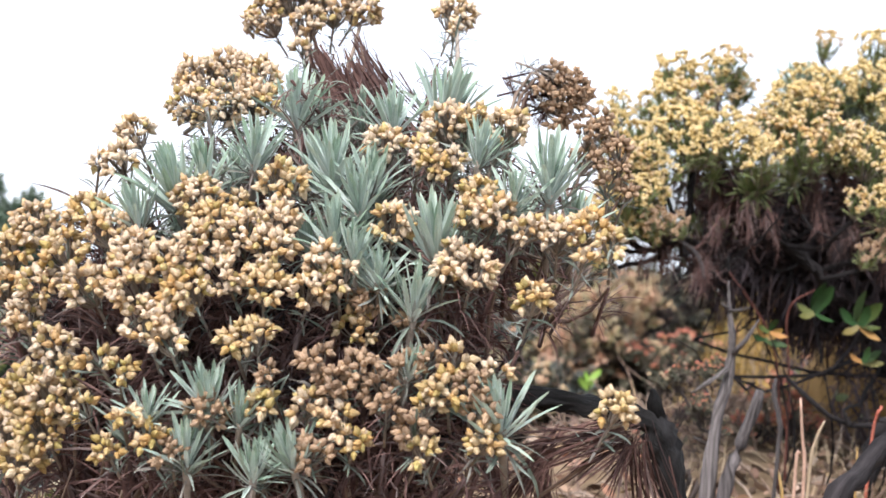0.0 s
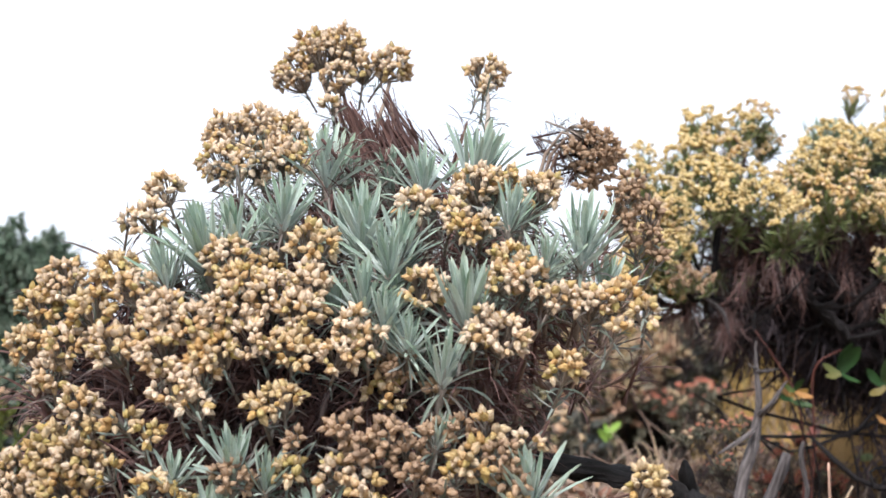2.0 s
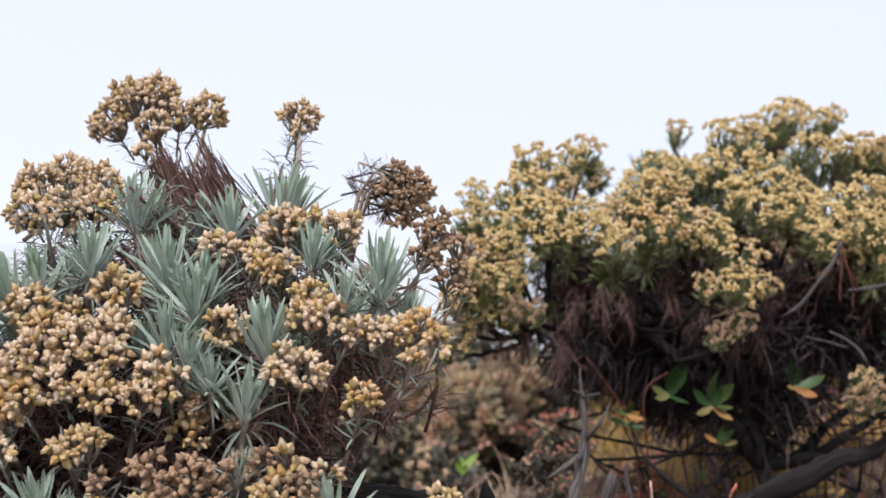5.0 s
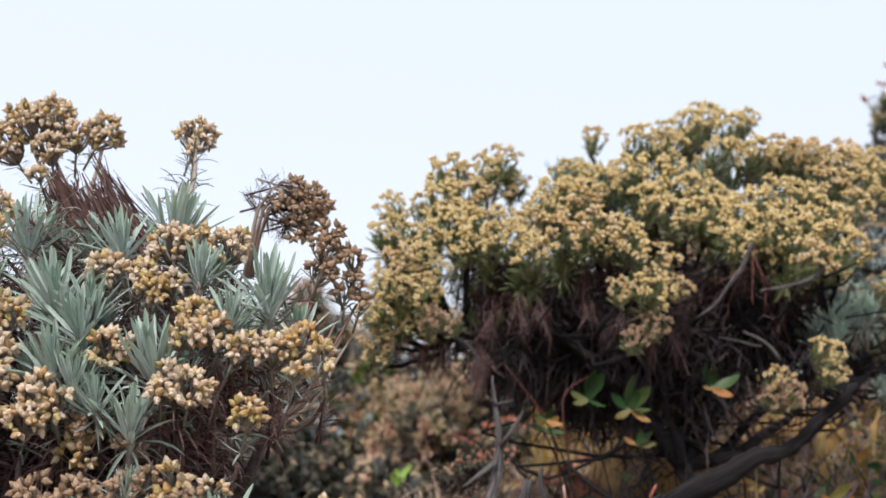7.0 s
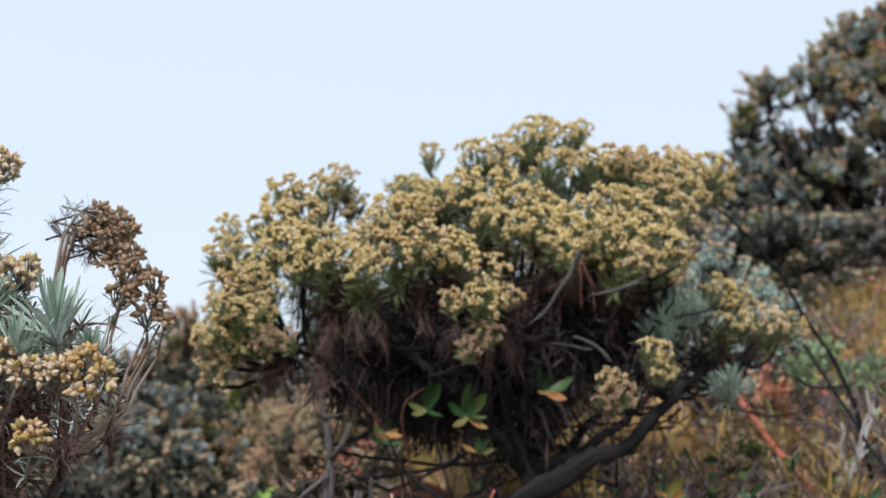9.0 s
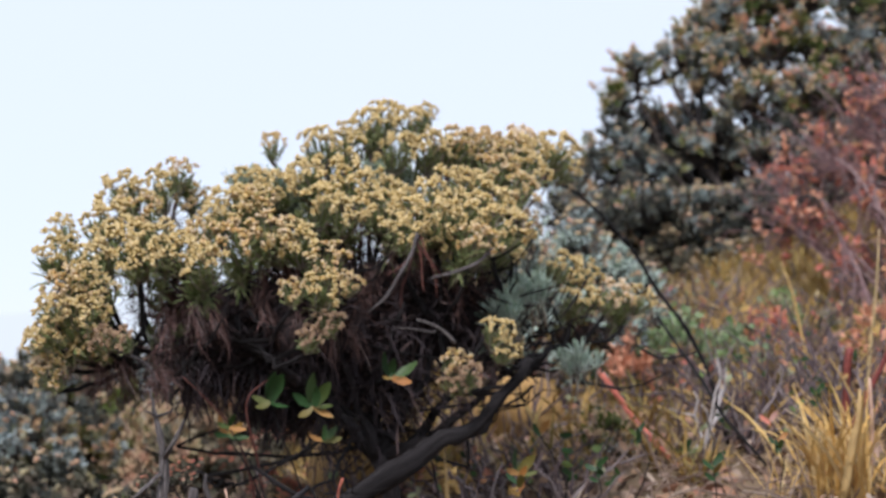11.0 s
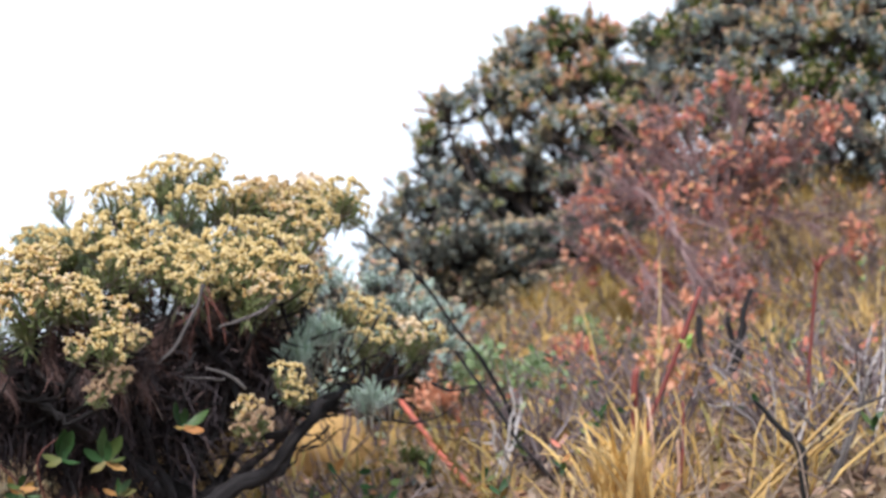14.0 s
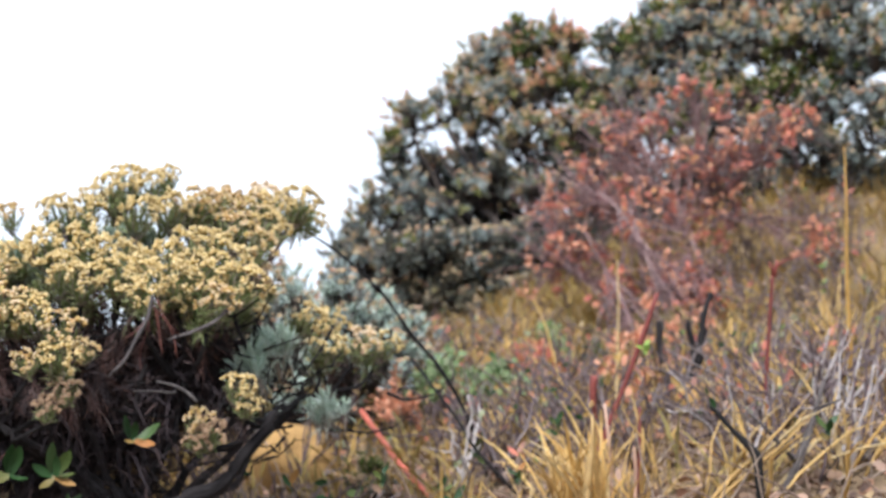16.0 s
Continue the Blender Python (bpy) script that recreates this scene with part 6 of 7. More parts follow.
low_shrub("valley_shrub", "green and tan shrub on the valley edge", -0.95, 2.7, 0.16, 0.35, 16, [GREY, TAN, OLIVE], 69, 0.10)
low_shrub("valley_shrub", "green shrub in the valley", -0.8, 3.6, 0.34, 0.40, 16, [OLIVE, GREY], 70, 0.12)
low_shrub("valley_shrub", "grey-green shrub in the valley", -0.35, 3.4, 0.42, 0.40, 16, [GREY, OLIVE], 71, 0.12)

# ---- the red-leaved shrub: a haze of thin twigs with autumn leaves ----
OVAL = strip(1.0, 0.56, 0.0, 0.35, 0.1, 5, 0.18, 0.12)


def facing(at, way, normal, size):
    """A pose with +z along the way and +x as near to the normal as it can be."""
    z_axis = Vector(way).normalized()
    x_axis = (Vector(normal) - z_axis * z_axis.dot(Vector(normal))).normalized()
    m = Matrix((x_axis, z_axis.cross(x_axis), z_axis)).transposed().to_4x4()
    return Matrix.Translation(at) @ m @ Matrix.Scale(size, 4)


SPRAYS = []
for k in range(5):
    rr = random.Random(500 + k)
    geo = Geo()
    for s in range(3):
        tip = Vector((rr.uniform(-0.05, 0.05), rr.uniform(-0.05, 0.05), rr.uniform(0.0, 0.06)))
        geo.put(tube(bend((0, 0, -0.10), tip, (0.01, 0, 0), 5, 0.01, k * 3 + s), [0.0022, 0.002, 0.0018, 0.0015, 0.001], 4, close=False), Matrix(), 1)
        for q in range(7):
            at = Vector((0, 0, -0.10)).lerp(tip, rr.uniform(0.55, 1.0))
            geo.put(OVAL, placed(at, tilted(rr.uniform(0.4, 1.9), rr.uniform(0, 6.28)), rr.uniform(0.016, 0.03), rr.uniform(0, 6)), 0)
    SPRAYS.append(geo.mesh("leaf_spray", [leaf_salmon if k == 1 else leaf_red, twig_grey]))
rr = random.Random(55)
red_foot = Vector((3.25, 4.15, ground_z(3.25, 4.15) - 0.02))
red_shrub = thing("red_shrub", red_foot, "sparse twiggy shrub with red and orange autumn leaves", "shrub")
twigs = Geo()
stems = [red_foot + Vector((rr.uniform(-0.35, 0.4), rr.uniform(-0.18, 0.18), rr.uniform(0.25, 0.6))) for _ in range(9)]
for s in stems:
    twigs.put(tube(bend(red_foot + Vector((rr.uniform(-0.08, 0.08), rr.uniform(-0.05, 0.05), 0)), s, (0, 0, 0), 6, 0.03, rr.random() * 9), [0.007, 0.0065, 0.006, 0.0055, 0.005, 0.004], 6, 0.3), Matrix())
for x, y, z, rad in RED_SPRAYS:
    c = Vector((x, y, z))
    s = min(stems, key=lambda q: (q - c).length + abs(q.x - c.x))
    twigs.put(tube(bend(s, c, (0, 0, 0.03), 6, 0.04, rr.random() * 9), [0.0036, 0.0032, 0.003, 0.0025, 0.0022, 0.002], 5, close=False), Matrix())
    for q in range(6):
        at = c + Vector((rr.gauss(0, rad * 0.8), rr.gauss(0, rad * 0.7), rr.gauss(0, rad * 0.6)))
        piece("leaf_spray", SPRAYS[rr.randrange(5)], placed(at, (rr.uniform(-0.7, 0.7), rr.uniform(-0.6, 0.3), 0.7), rr.uniform(0.9, 1.5), rr.uniform(0, 6)), red_shrub)
        for w in range(6):
            e = at + Vector((rr.gauss(0, 0.1), rr.gauss(0, 0.09), rr.gauss(0.03, 0.1)))
            twigs.put(tube(bend(s.lerp(c, rr.uniform(0.2, 0.9)), e, (0, 0, 0.01), 5, 0.02, rr.random() * 9), [0.003, 0.0027, 0.0023, 0.0019, 0.0013], 3, close=False), Matrix())
for n, pts in enumerate(([(2.33, 2.62, ground_z(2.33, 2.62) - 0.02), (2.338, 2.62, 0.359), (2.384, 2.62, 0.385), (2.427, 2.62, 0.422), (2.454, 2.62, 0.496), (2.474, 2.62, 0.540), (2.510, 2.62, 0.613)],
                         [(2.338, 2.62, 0.359), (2.319, 2.62, 0.423), (2.321, 2.62, 0.484), (2.328, 2.62, 0.560)], [(2.427, 2.62, 0.422), (2.423, 2.62, 0.469), (2.423, 2.62, 0.547)])):
    g = Geo()
    g.put(tube(*knotty(pts, [(0.020, 0.013, 0.010)[n] * (1 - 0.11 * i) for i in range(len(pts))], 4, 0.012, n + 2.0), 8, 0.35, n), Matrix())
    piece("limb", g.mesh("limb", [bark_char_shade]), Matrix(), red_shrub)
tagged(piece("branchwork", twigs.mesh("branchwork", [twig_mauve]), Matrix(), red_shrub), kind="stuff")

# ---- dead wood and single stalks ----


def stick(name, label, category, points, radii, mat, sides=8, rough=0.25, extra=(), group=""):
    ob = thing(name, points[0], label, category, group)
    g = Geo()
    g.put(tube(*knotty(points, radii, 4, radii[0] * 0.25, points[0][0] * 9), sides, rough, points[0][0] * 9), Matrix())
    piece("stem", g.mesh("stem", [mat]), Matrix(), ob)
    for pts, rad in extra:
        g = Geo()
        g.put(tube(pts, rad, 5, rough, pts[0][0] * 9), Matrix())
        piece("twig", g.mesh("twig", [mat]), Matrix(), ob)
    return ob


stick("dead_stick", "weathered grey dead stick standing upright", "stick",
      [(0.362, 1.51, ground_z(0.362, 1.51) - 0.02), (0.369, 1.515, 0.28), (0.380, 1.53, 0.387), (0.391, 1.537, 0.448), (0.393, 1.537, 0.495), (0.386, 1.54, 0.535), (0.384, 1.543, 0.573)],
      [0.0125, 0.0105, 0.0085, 0.0065, 0.0048, 0.003, 0.0012], bark_grey, 11, 0.6,
      [([(0.386, 1.537, 0.532), (0.399, 1.53, 0.535), (0.412, 1.53, 0.539)], [0.003, 0.002, 0.001]), ([(0.385, 1.54, 0.535), (0.373, 1.53, 0.543)], [0.003, 0.001]),
       ([(0.393, 1.53, 0.475), (0.410, 1.525, 0.497), (0.425, 1.525, 0.525)], [0.005, 0.003, 0.001]), ([(0.388, 1.53, 0.455), (0.362, 1.52, 0.435), (0.34, 1.52, 0.42)], [0.004, 0.003, 0.0015])])
stick("broken_stick", "broken grey stump of a dead shrub", "stick",
      [(0.375, 1.495, ground_z(0.375, 1.495) - 0.02), (0.389, 1.50, 0.285), (0.409, 1.515, 0.353), (0.431, 1.515, 0.43)], [0.011, 0.009, 0.008, 0.0055], bark_grey, 11, 0.6)
stick("charred_branch", "black charred branch bent over at a knee", "branch",
      [(0.222, 0.85, ground_z(0.222, 0.85) - 0.02), (0.219, 0.853, 0.337), (0.212, 0.855, 0.427), (0.203, 0.86, 0.459), (0.194, 0.864, 0.479), (0.171, 0.868, 0.485), (0.135, 0.873, 0.488), (0.09, 0.882, 0.492), (0.027, 0.9, 0.49), (-0.05, 0.98, 0.43)],
      [0.0115, 0.0105, 0.0098, 0.0135, 0.0105, 0.0085, 0.0088, 0.008, 0.0085, 0.008], burnt_wood, 16, 0.9,
      [([(0.195, 0.864, 0.485), (0.191, 0.861, 0.50), (0.189, 0.859, 0.51)], [0.007, 0.0055, 0.002])])
stick("leaning_log", "dark dead limb leaning out of the litter", "branch",
      [(0.36, 1.12, ground_z(0.36, 1.12) - 0.02), (0.431, 1.155, 0.345), (0.475, 1.20, 0.385), (0.514, 1.246, 0.418), (0.56, 1.30, 0.44)], [0.015, 0.0135, 0.0115, 0.008, 0.003], limb_bark, 10, 0.45)
# dead drooping shoot with a flower head at the end of the charred branch
r = random.Random(24)
piece("drooping_foliage", sheaf_mesh(1), placed((0.165, 0.785, 0.482), (-0.85, -0.1, -0.45), 0.75, 1), near_bush)
piece("drooping_foliage", sheaf_mesh(2), placed((0.165, 0.785, 0.48), (-0.3, -0.1, -0.9), 0.6, 1), near_bush)
for n, (at, way, size) in enumerate((((0.160, 0.790, 0.487), (-0.95, -0.1, -0.35), 0.95), ((0.172, 0.790, 0.480), (0.25, 0.0, -1.0), 0.9), ((0.105, 0.800, 0.475), (-0.5, 0.0, -0.9), 0.85),
                                     ((0.055, 0.840, 0.455), (0.3, -0.1, -1.0), 0.9), ((0.005, 0.845, 0.440), (-0.1, -0.1, -1.0), 0.9), ((0.100, 0.850, 0.450), (0.1, -0.1, -1.0), 0.9))):
    piece("drooping_foliage", sheaf_mesh(n % 3), placed(at, way, size, n), near_bush)
dark_twig = [(1.337, 2.471, 0.914), (1.406, 2.453, 0.850), (1.487, 2.430, 0.745), (1.541, 2.411, 0.630), (1.590, 2.389, 0.542), (1.63, 2.37, 0.42), (1.65, 2.36, ground_z(1.65, 2.36))]
stick("bare_twig", "thin dark bare twig arching over the slope", "twig", dark_twig[::-1], [0.005, 0.0048, 0.0045, 0.0042, 0.0038, 0.003, 0.0018], burnt_wood, 6, 0.3,
      [([(1.487, 2.430, 0.745), (1.475, 2.425, 0.757), (1.462, 2.42, 0.762)], [0.007, 0.008, 0.002]), ([(1.533, 2.413, 0.577), (1.569, 2.283, 0.427), (1.553, 2.175, 0.369), (1.59, 2.035, 0.25)], [0.004, 0.004, 0.0035, 0.003])])
stick("coral_stalk", "bright coral-red bare stalk leaning on the litter", "stalk", [(1.462, 2.17, 0.235), (1.464, 2.20, 0.258), (1.474, 2.418, 0.328), (1.485, 2.58, 0.395), (1.496, 2.741, 0.463)], [0.0055, 0.006, 0.0065, 0.0068, 0.0062], stem_coral, 7, 0.15)
stick("red_stalk", "dark red upright stalk", "stalk", [(1.80, 2.15, ground_z(1.80, 2.15) - 0.01), (1.877, 2.129, 0.392), (1.940, 2.101, 0.508), (2.002, 2.068, 0.640)], [0.0062, 0.006, 0.0056, 0.0052], stem_red, 7, 0.2, group="red stalks")
stick("red_stalk", "thin dark red upright stalk with a withered top", "stalk", [(2.205, 2.035, ground_z(2.205, 2.035) - 0.01), (2.212, 2.031, 0.364), (2.244, 2.020, 0.513), (2.271, 2.004, 0.650)], [0.0048, 0.0044, 0.004, 0.0038], stem_red, 7, 0.2,
      [([(2.271, 2.004, 0.65), (2.30, 2.0, 0.665), (2.34, 1.99, 0.672)], [0.004, 0.003, 0.001]), ([(2.271, 2.004, 0.64), (2.262, 2.0, 0.668)], [0.005, 0.002]), ([(2.271, 2.004, 0.635), (2.285, 2.0, 0.67)], [0.006, 0.002])], group="red stalks")
stick("red_stalk", "short thick dark red stalk", "stalk", [(1.875, 2.241, ground_z(1.875, 2.241) - 0.01), (1.885, 2.24, 0.40), (1.902, 2.237, 0.475)], [0.010, 0.009, 0.008], stem_red, 7, 0.3, group="red stalks")
stick("black_stick", "black crooked dead stick", "stick", [(1.905, 1.667, ground_z(1.905, 1.667) - 0.01), (1.908, 1.669, 0.25), (1.918, 1.676, 0.305), (1.892, 1.70, 0.355), (1.877, 1.716, 0.390), (1.862, 1.72, 0.41)], [0.0095, 0.0085, 0.0095, 0.006, 0.0045, 0.0028], burnt_wood, 7, 0.5)
stick("grey_stick", "grey forked dead stick", "stick", [(2.02, 1.765, ground_z(2.02, 1.765) - 0.01), (2.033, 1.764, 0.21), (2.088, 1.740, 0.304), (2.134, 1.718, 0.411)], [0.011, 0.010, 0.008, 0.004], bark_grey, 7, 0.4,
      [([(2.06, 1.75, 0.26), (2.01, 1.76, 0.34), (1.97, 1.77, 0.39)], [0.005, 0.004, 0.002]), ([(2.11, 1.73, 0.36), (2.162, 1.692, 0.375)], [0.005, 0.002])])

stick("fallen_log", "weathered grey-black log lying in the litter", "log", [(2.13, 2.0, 0.235), (2.215, 2.0, 0.262), (2.28, 2.0, 0.275), (2.36, 2.0, 0.282)], [0.009, 0.012, 0.012, 0.009], limb_bark, 9, 0.5, group="fallen logs")
stick("fallen_log", "short blackened log lying in the litter", "log", [(2.38, 2.2, 0.285), (2.43, 2.2, 0.296), (2.49, 2.2, 0.298)], [0.011, 0.012, 0.010], bark_char_shade, 9, 0.5, group="fallen logs")
stick("grey_twig", "pale curved grey twig hanging by the dead stick", "twig", [(0.447, 1.5, 0.449), (0.446, 1.5, 0.425), (0.455, 1.5, 0.395), (0.457, 1.5, 0.355), (0.450, 1.5, ground_z(0.45, 1.5))], [0.0022, 0.0036, 0.0036, 0.003, 0.002], bark_grey, 7, 0.3)
for pts, mat, words in (([(0.481, 1.45, ground_z(0.481, 1.45) - 0.01), (0.480, 1.45, 0.334), (0.475, 1.45, 0.377), (0.468, 1.45, 0.432)], stem_pink, "thin pinkish bare dry stalk"),
                        ([(0.484, 1.45, ground_z(0.484, 1.45) - 0.01), (0.487, 1.45, 0.338), (0.492, 1.45, 0.379), (0.501, 1.45, 0.405)], straw_pale, "thin straw-coloured dry stalk"),
                        ([(0.476, 1.46, ground_z(0.476, 1.46) - 0.01), (0.471, 1.46, 0.34), (0.476, 1.46, 0.36)], stem_pink, "thin pinkish bare dry stalk"),
                        ([(0.67, 1.8, ground_z(0.67, 1.8) - 0.01), (0.675, 1.8, 0.345), (0.686, 1.8, 0.382)], stem_coral, "short coral-red bare stalk")):
    stick("dry_stalk", words, "stalk", pts, [0.0024, 0.0022, 0.002, 0.0014][:len(pts)], mat, 6, 0.2, group="dry stalks")

# ---- broad-leaved seedlings ----


BROAD = strip(1.0, 0.42, 0.0, 0.45, 0.15, 6, 0.22, 0.1)


def seedling(label, place, leaves, size, mat, seed, red=True, lean=(0, 0, 1)):
    rr = random.Random(seed)
    foot = Vector((place[0] - 0.06, place[1] + 0.05, ground_z(place[0] - 0.06, place[1] + 0.05) - 0.01))
    ob = thing("seedling", foot, label, "seedling", "seedlings")
    g = Geo()
    g.put(tube(bend(foot, place, (0.03, 0, -0.02), 6, 0.04, seed), [0.0018, 0.0016, 0.0014, 0.0013, 0.0012, 0.001], 5), Matrix())
    piece("stem", g.mesh("stem", [bark_char_shade if red else twig_pale]), Matrix(), ob)
    for q in range(leaves):
        d = (0.25 * Vector(lean) + tilted(rr.uniform(0.7, 1.5), q * 2.399)).normalized()
        g = Geo()
        g.put(BROAD, Matrix())
        piece("leaf", g.mesh("leaf", [mat]), facing(Vector(place) - Vector((0, 0, 0.006 * q)), d, (rr.uniform(-0.5, 0.5), -0.8, rr.uniform(0.2, 1.0)), size * rr.uniform(0.6, 0.95)), ob)
    return ob


for pts in ([(0.56, 1.90, ground_z(0.56, 1.90) - 0.01), (0.545, 1.88, 0.38), (0.522, 1.865, 0.47), (0.487, 1.857, 0.522), (0.445, 1.85, 0.572)],
            [(0.57, 1.90, ground_z(0.57, 1.90) - 0.01), (0.56, 1.88, 0.40), (0.545, 1.865, 0.49), (0.552, 1.86, 0.53), (0.585, 1.86, 0.552)]):
    stick("red_twig", "thin crooked reddish twig under the bush", "twig", pts, [0.0022, 0.002, 0.0018, 0.0015, 0.0009], stem_brown, 5, 0.3, group="red twigs")
def sprig(label, hub, leaves):
    """A few broad leaves on one dark stem; each leaf has its angle from upright, its length and its material."""
    hub = Vector(hub)
    foot = Vector((hub.x + 0.05, hub.y + 0.05, ground_z(hub.x + 0.05, hub.y + 0.05) - 0.01))
    ob = thing("seedling", foot, label, "seedling", "seedlings")
    g = Geo()
    g.put(tube(bend(foot, hub, (0.03, 0, -0.02), 6, 0.03, hub.x * 9), [0.0022, 0.002, 0.0018, 0.0016, 0.0014, 0.0012], 5), Matrix())
    piece("stem", g.mesh("stem", [bark_char_shade]), Matrix(), ob)
    for n, (turn, long, mat) in enumerate(leaves):
        a = math.radians(turn)
        g = Geo()
        g.put(BROAD, Matrix.Diagonal((1.3, 1, 1, 1)))
        piece("leaf", g.mesh("leaf", [mat]), facing(hub + Vector((0, -0.004 * n, 0)), (math.sin(a), -0.25 + 0.1 * (n % 3), math.cos(a)), (0.5 - 0.35 * (n % 4), -0.8, 0.75 - 0.3 * (n % 2)), long), ob)
    return ob


B, W, Y, O = leaf_broad, leaf_fresh, leaf_olive, leaf_orange
for hub, leaves in (((0.793, 1.86, 0.534), ((-25, 0.052, B), (8, 0.036, B), (72, 0.052, W), (112, 0.036, O), (-85, 0.020, O))),
                    ((0.584, 1.86, 0.515), ((2, 0.056, B), (28, 0.054, B), (-75, 0.034, Y), (-110, 0.030, Y), (120, 0.030, B))),
                    ((0.655, 1.86, 0.500), ((-8, 0.062, W), (42, 0.052, B), (-60, 0.044, B), (-125, 0.034, Y), (100, 0.032, Y), (130, 0.036, O), (15, 0.040, B))),
                    ((0.666, 1.86, 0.442), ((60, 0.036, W), (95, 0.034, Y), (-70, 0.026, O), (20, 0.030, B))),
                    ((0.509, 1.86, 0.468), ((-30, 0.040, O), (60, 0.034, B), (110, 0.036, W), (-80, 0.026, B))),
                    ((0.512, 1.84, 0.482), ((20, 0.026, B), (-70, 0.024, B), (110, 0.028, O))),
                    ((1.014, 1.90, 0.341), ((-15, 0.050, W), (50, 0.045, B), (100, 0.035, Y), (-70, 0.03, O))),
                    ((1.070, 1.92, 0.400), ((25, 0.035, O), (-40, 0.03, B))),
                    ((1.564, 2.20, 0.351), ((10, 0.050, Y), (-50, 0.03, W), (160, 0.03, Y))),
                    ((1.669, 2.20, 0.345), ((15, 0.034, O), (170, 0.02, O))),
                    ((1.461, 2.20, 0.298), ((-60, 0.035, Y), (40, 0.035, W), (90, 0.035, B))),
                    ((1.543, 2.20, 0.230), ((-80, 0.045, W), (0, 0.05, B), (80, 0.045, B), (30, 0.03, O))),
                    ((2.188, 2.20, 0.225), ((80, 0.055, W), (-70, 0.03, B))),
                    ((2.369, 2.20, 0.200), ((20, 0.04, Y), (-60, 0.035, W)))):
    sprig("broad green leaves tinged orange on a dark stem", hub, leaves)
seedling("small bright green leaf tuft", (0.350, 3.0, 0.236), 5, 0.045, leaf_bright, 9, False)
seedling("two bright green leaves beside a dark red stalk", (1.949, 2.074, 0.528), 4, 0.032, leaf_bright, 10)
seedling("single orange withered leaf on a thin stem", (1.593, 2.047, 0.36), 2, 0.035, leaf_red, 11)


def leafy_shrublet(label, x, y, top, wide, count, mat, seed, size=1.0):
    """A low shrublet of thin stems, each with a spray of oval leaves."""
    rr = random.Random(seed)
    ob = thing("heath_shrublet", (x, y, ground_z(x, y)), label, "shrub", "leafy shrublets")
    spray = Geo()
    for q in range(26):
        d = tilted(rr.uniform(0.1, 1.7), q * 2.399)
        spray.put(OVAL, placed(d * rr.uniform(0.004, 0.03) + Vector((0, 0, rr.uniform(-0.03, 0.01))), (d + Vector((0, 0, 0.3))).normalized(), size * rr.uniform(0.011, 0.022), rr.uniform(0, 6)))
    leaves = spray.mesh("leaf_spray", [mat])
    for q in range(count):
        a, u = q * 2.399, math.sqrt((q + 0.5) / count)
        gz = ground_z(x, y)
        tip = Vector((x + wide * u * math.cos(a), y + wide * 0.7 * u * math.sin(a), gz + (top - gz) * (1 - 0.45 * u * u) * rr.uniform(0.7, 1.0)))
        g = Geo()
        g.put(tube(bend((x + 0.2 * (tip.x - x), y + 0.2 * (tip.y - y), gz - 0.01), tip, (0, 0, 0.01), 6, 0.02, q), [0.0034, 0.003, 0.0027, 0.0023, 0.0018, 0.0012], 5), Matrix())
        piece("stem", g.mesh("stem", [twig_grey]), Matrix(), ob)
        piece("leaf_spray", leaves, placed(tip, (rr.uniform(-0.5, 0.5), rr.uniform(-0.6, 0.2), 0.9), rr.uniform(0.9, 1.4), rr.uniform(0, 6)), ob)
    return ob


leafy_shrublet("pale green leafy shrublet on the slope", 1.83, 2.95, 0.59, 0.11, 15, leaf_sage, 801)
leafy_shrublet("pale green leafy shrublet on the slope", 1.97, 2.95, 0.54, 0.10, 10, leaf_sage, 802)
leafy_shrublet("salmon-orange withered shrublet on the slope", 1.655, 2.92, 0.54, 0.065, 9, leaf_salmon, 803, 1.1)
for k, (x, y, z) in enumerate(((2.315, 2.72, 0.43), (2.435, 2.75, 0.535), (2.422, 2.85, 0.665), (2.546, 2.75, 0.575), (2.257, 2.75, 0.605))):
    leafy_shrublet("small salmon-red leafy shrublet on a thin stem", x, y, z, 0.03, 2, leaf_salmon, 810 + k, 1.3)
leafy_shrublet("low green leafy shrublet", 2.45, 3.54, 0.62, 0.06, 6, leaf_pale, 804)
leafy_shrublet("low reddish leafy shrublet", 2.28, 3.3, 0.55, 0.10, 9, leaf_red, 805)
for i, (x, y, z) in enumerate(((1.10, 1.72, 0.36), (1.30, 1.70, 0.34), (1.45, 1.75, 0.36), (0.95, 1.68, 0.36), (1.2, 1.78, 0.40), (1.62, 1.9, 0.42), (2.05, 1.62, 0.34))):
    seedling("low green leafy seedling in the litter", (x, y, z), 5, 0.035, leaf_broad, 40 + i)

# ---- grass ----


def tussock(label, x, y, blades, height, spread, mat, seed, width=0.004, name="grass_tussock"):
    rr = random.Random(seed)
    z = ground_z(x, y) - 0.01
    ob = thing(name, (x, y, z), label, "grass", "grass tussocks")
    for tuft in range(max(3, blades // 12)):
        g = Geo()
        root = Vector((x + rr.gauss(0, 0.03), y + rr.gauss(0, 0.03), z))
        for b in range(12):
            g.put(strip(height * rr.uniform(0.45, 1.0), width * rr.uniform(0.6, 1.4), rr.uniform(0.02, spread), rr.uniform(0.1, 1.3), rr.uniform(-1, 1), 6, 0.3, 0.1),
                  Matrix.Translation((rr.gauss(0, 0.012), rr.gauss(0, 0.012), 0)) @ Matrix.Rotation(rr.uniform(0, 6.28), 4, "Z"))
        piece("blade_tuft", g.mesh("blade_tuft", [mat]), Matrix.Translation(root), ob)
    return ob


tussock("golden dry grass tussock in the litter", 1.64, 1.86, 140, 0.26, 0.35, straw, 1, 0.005)
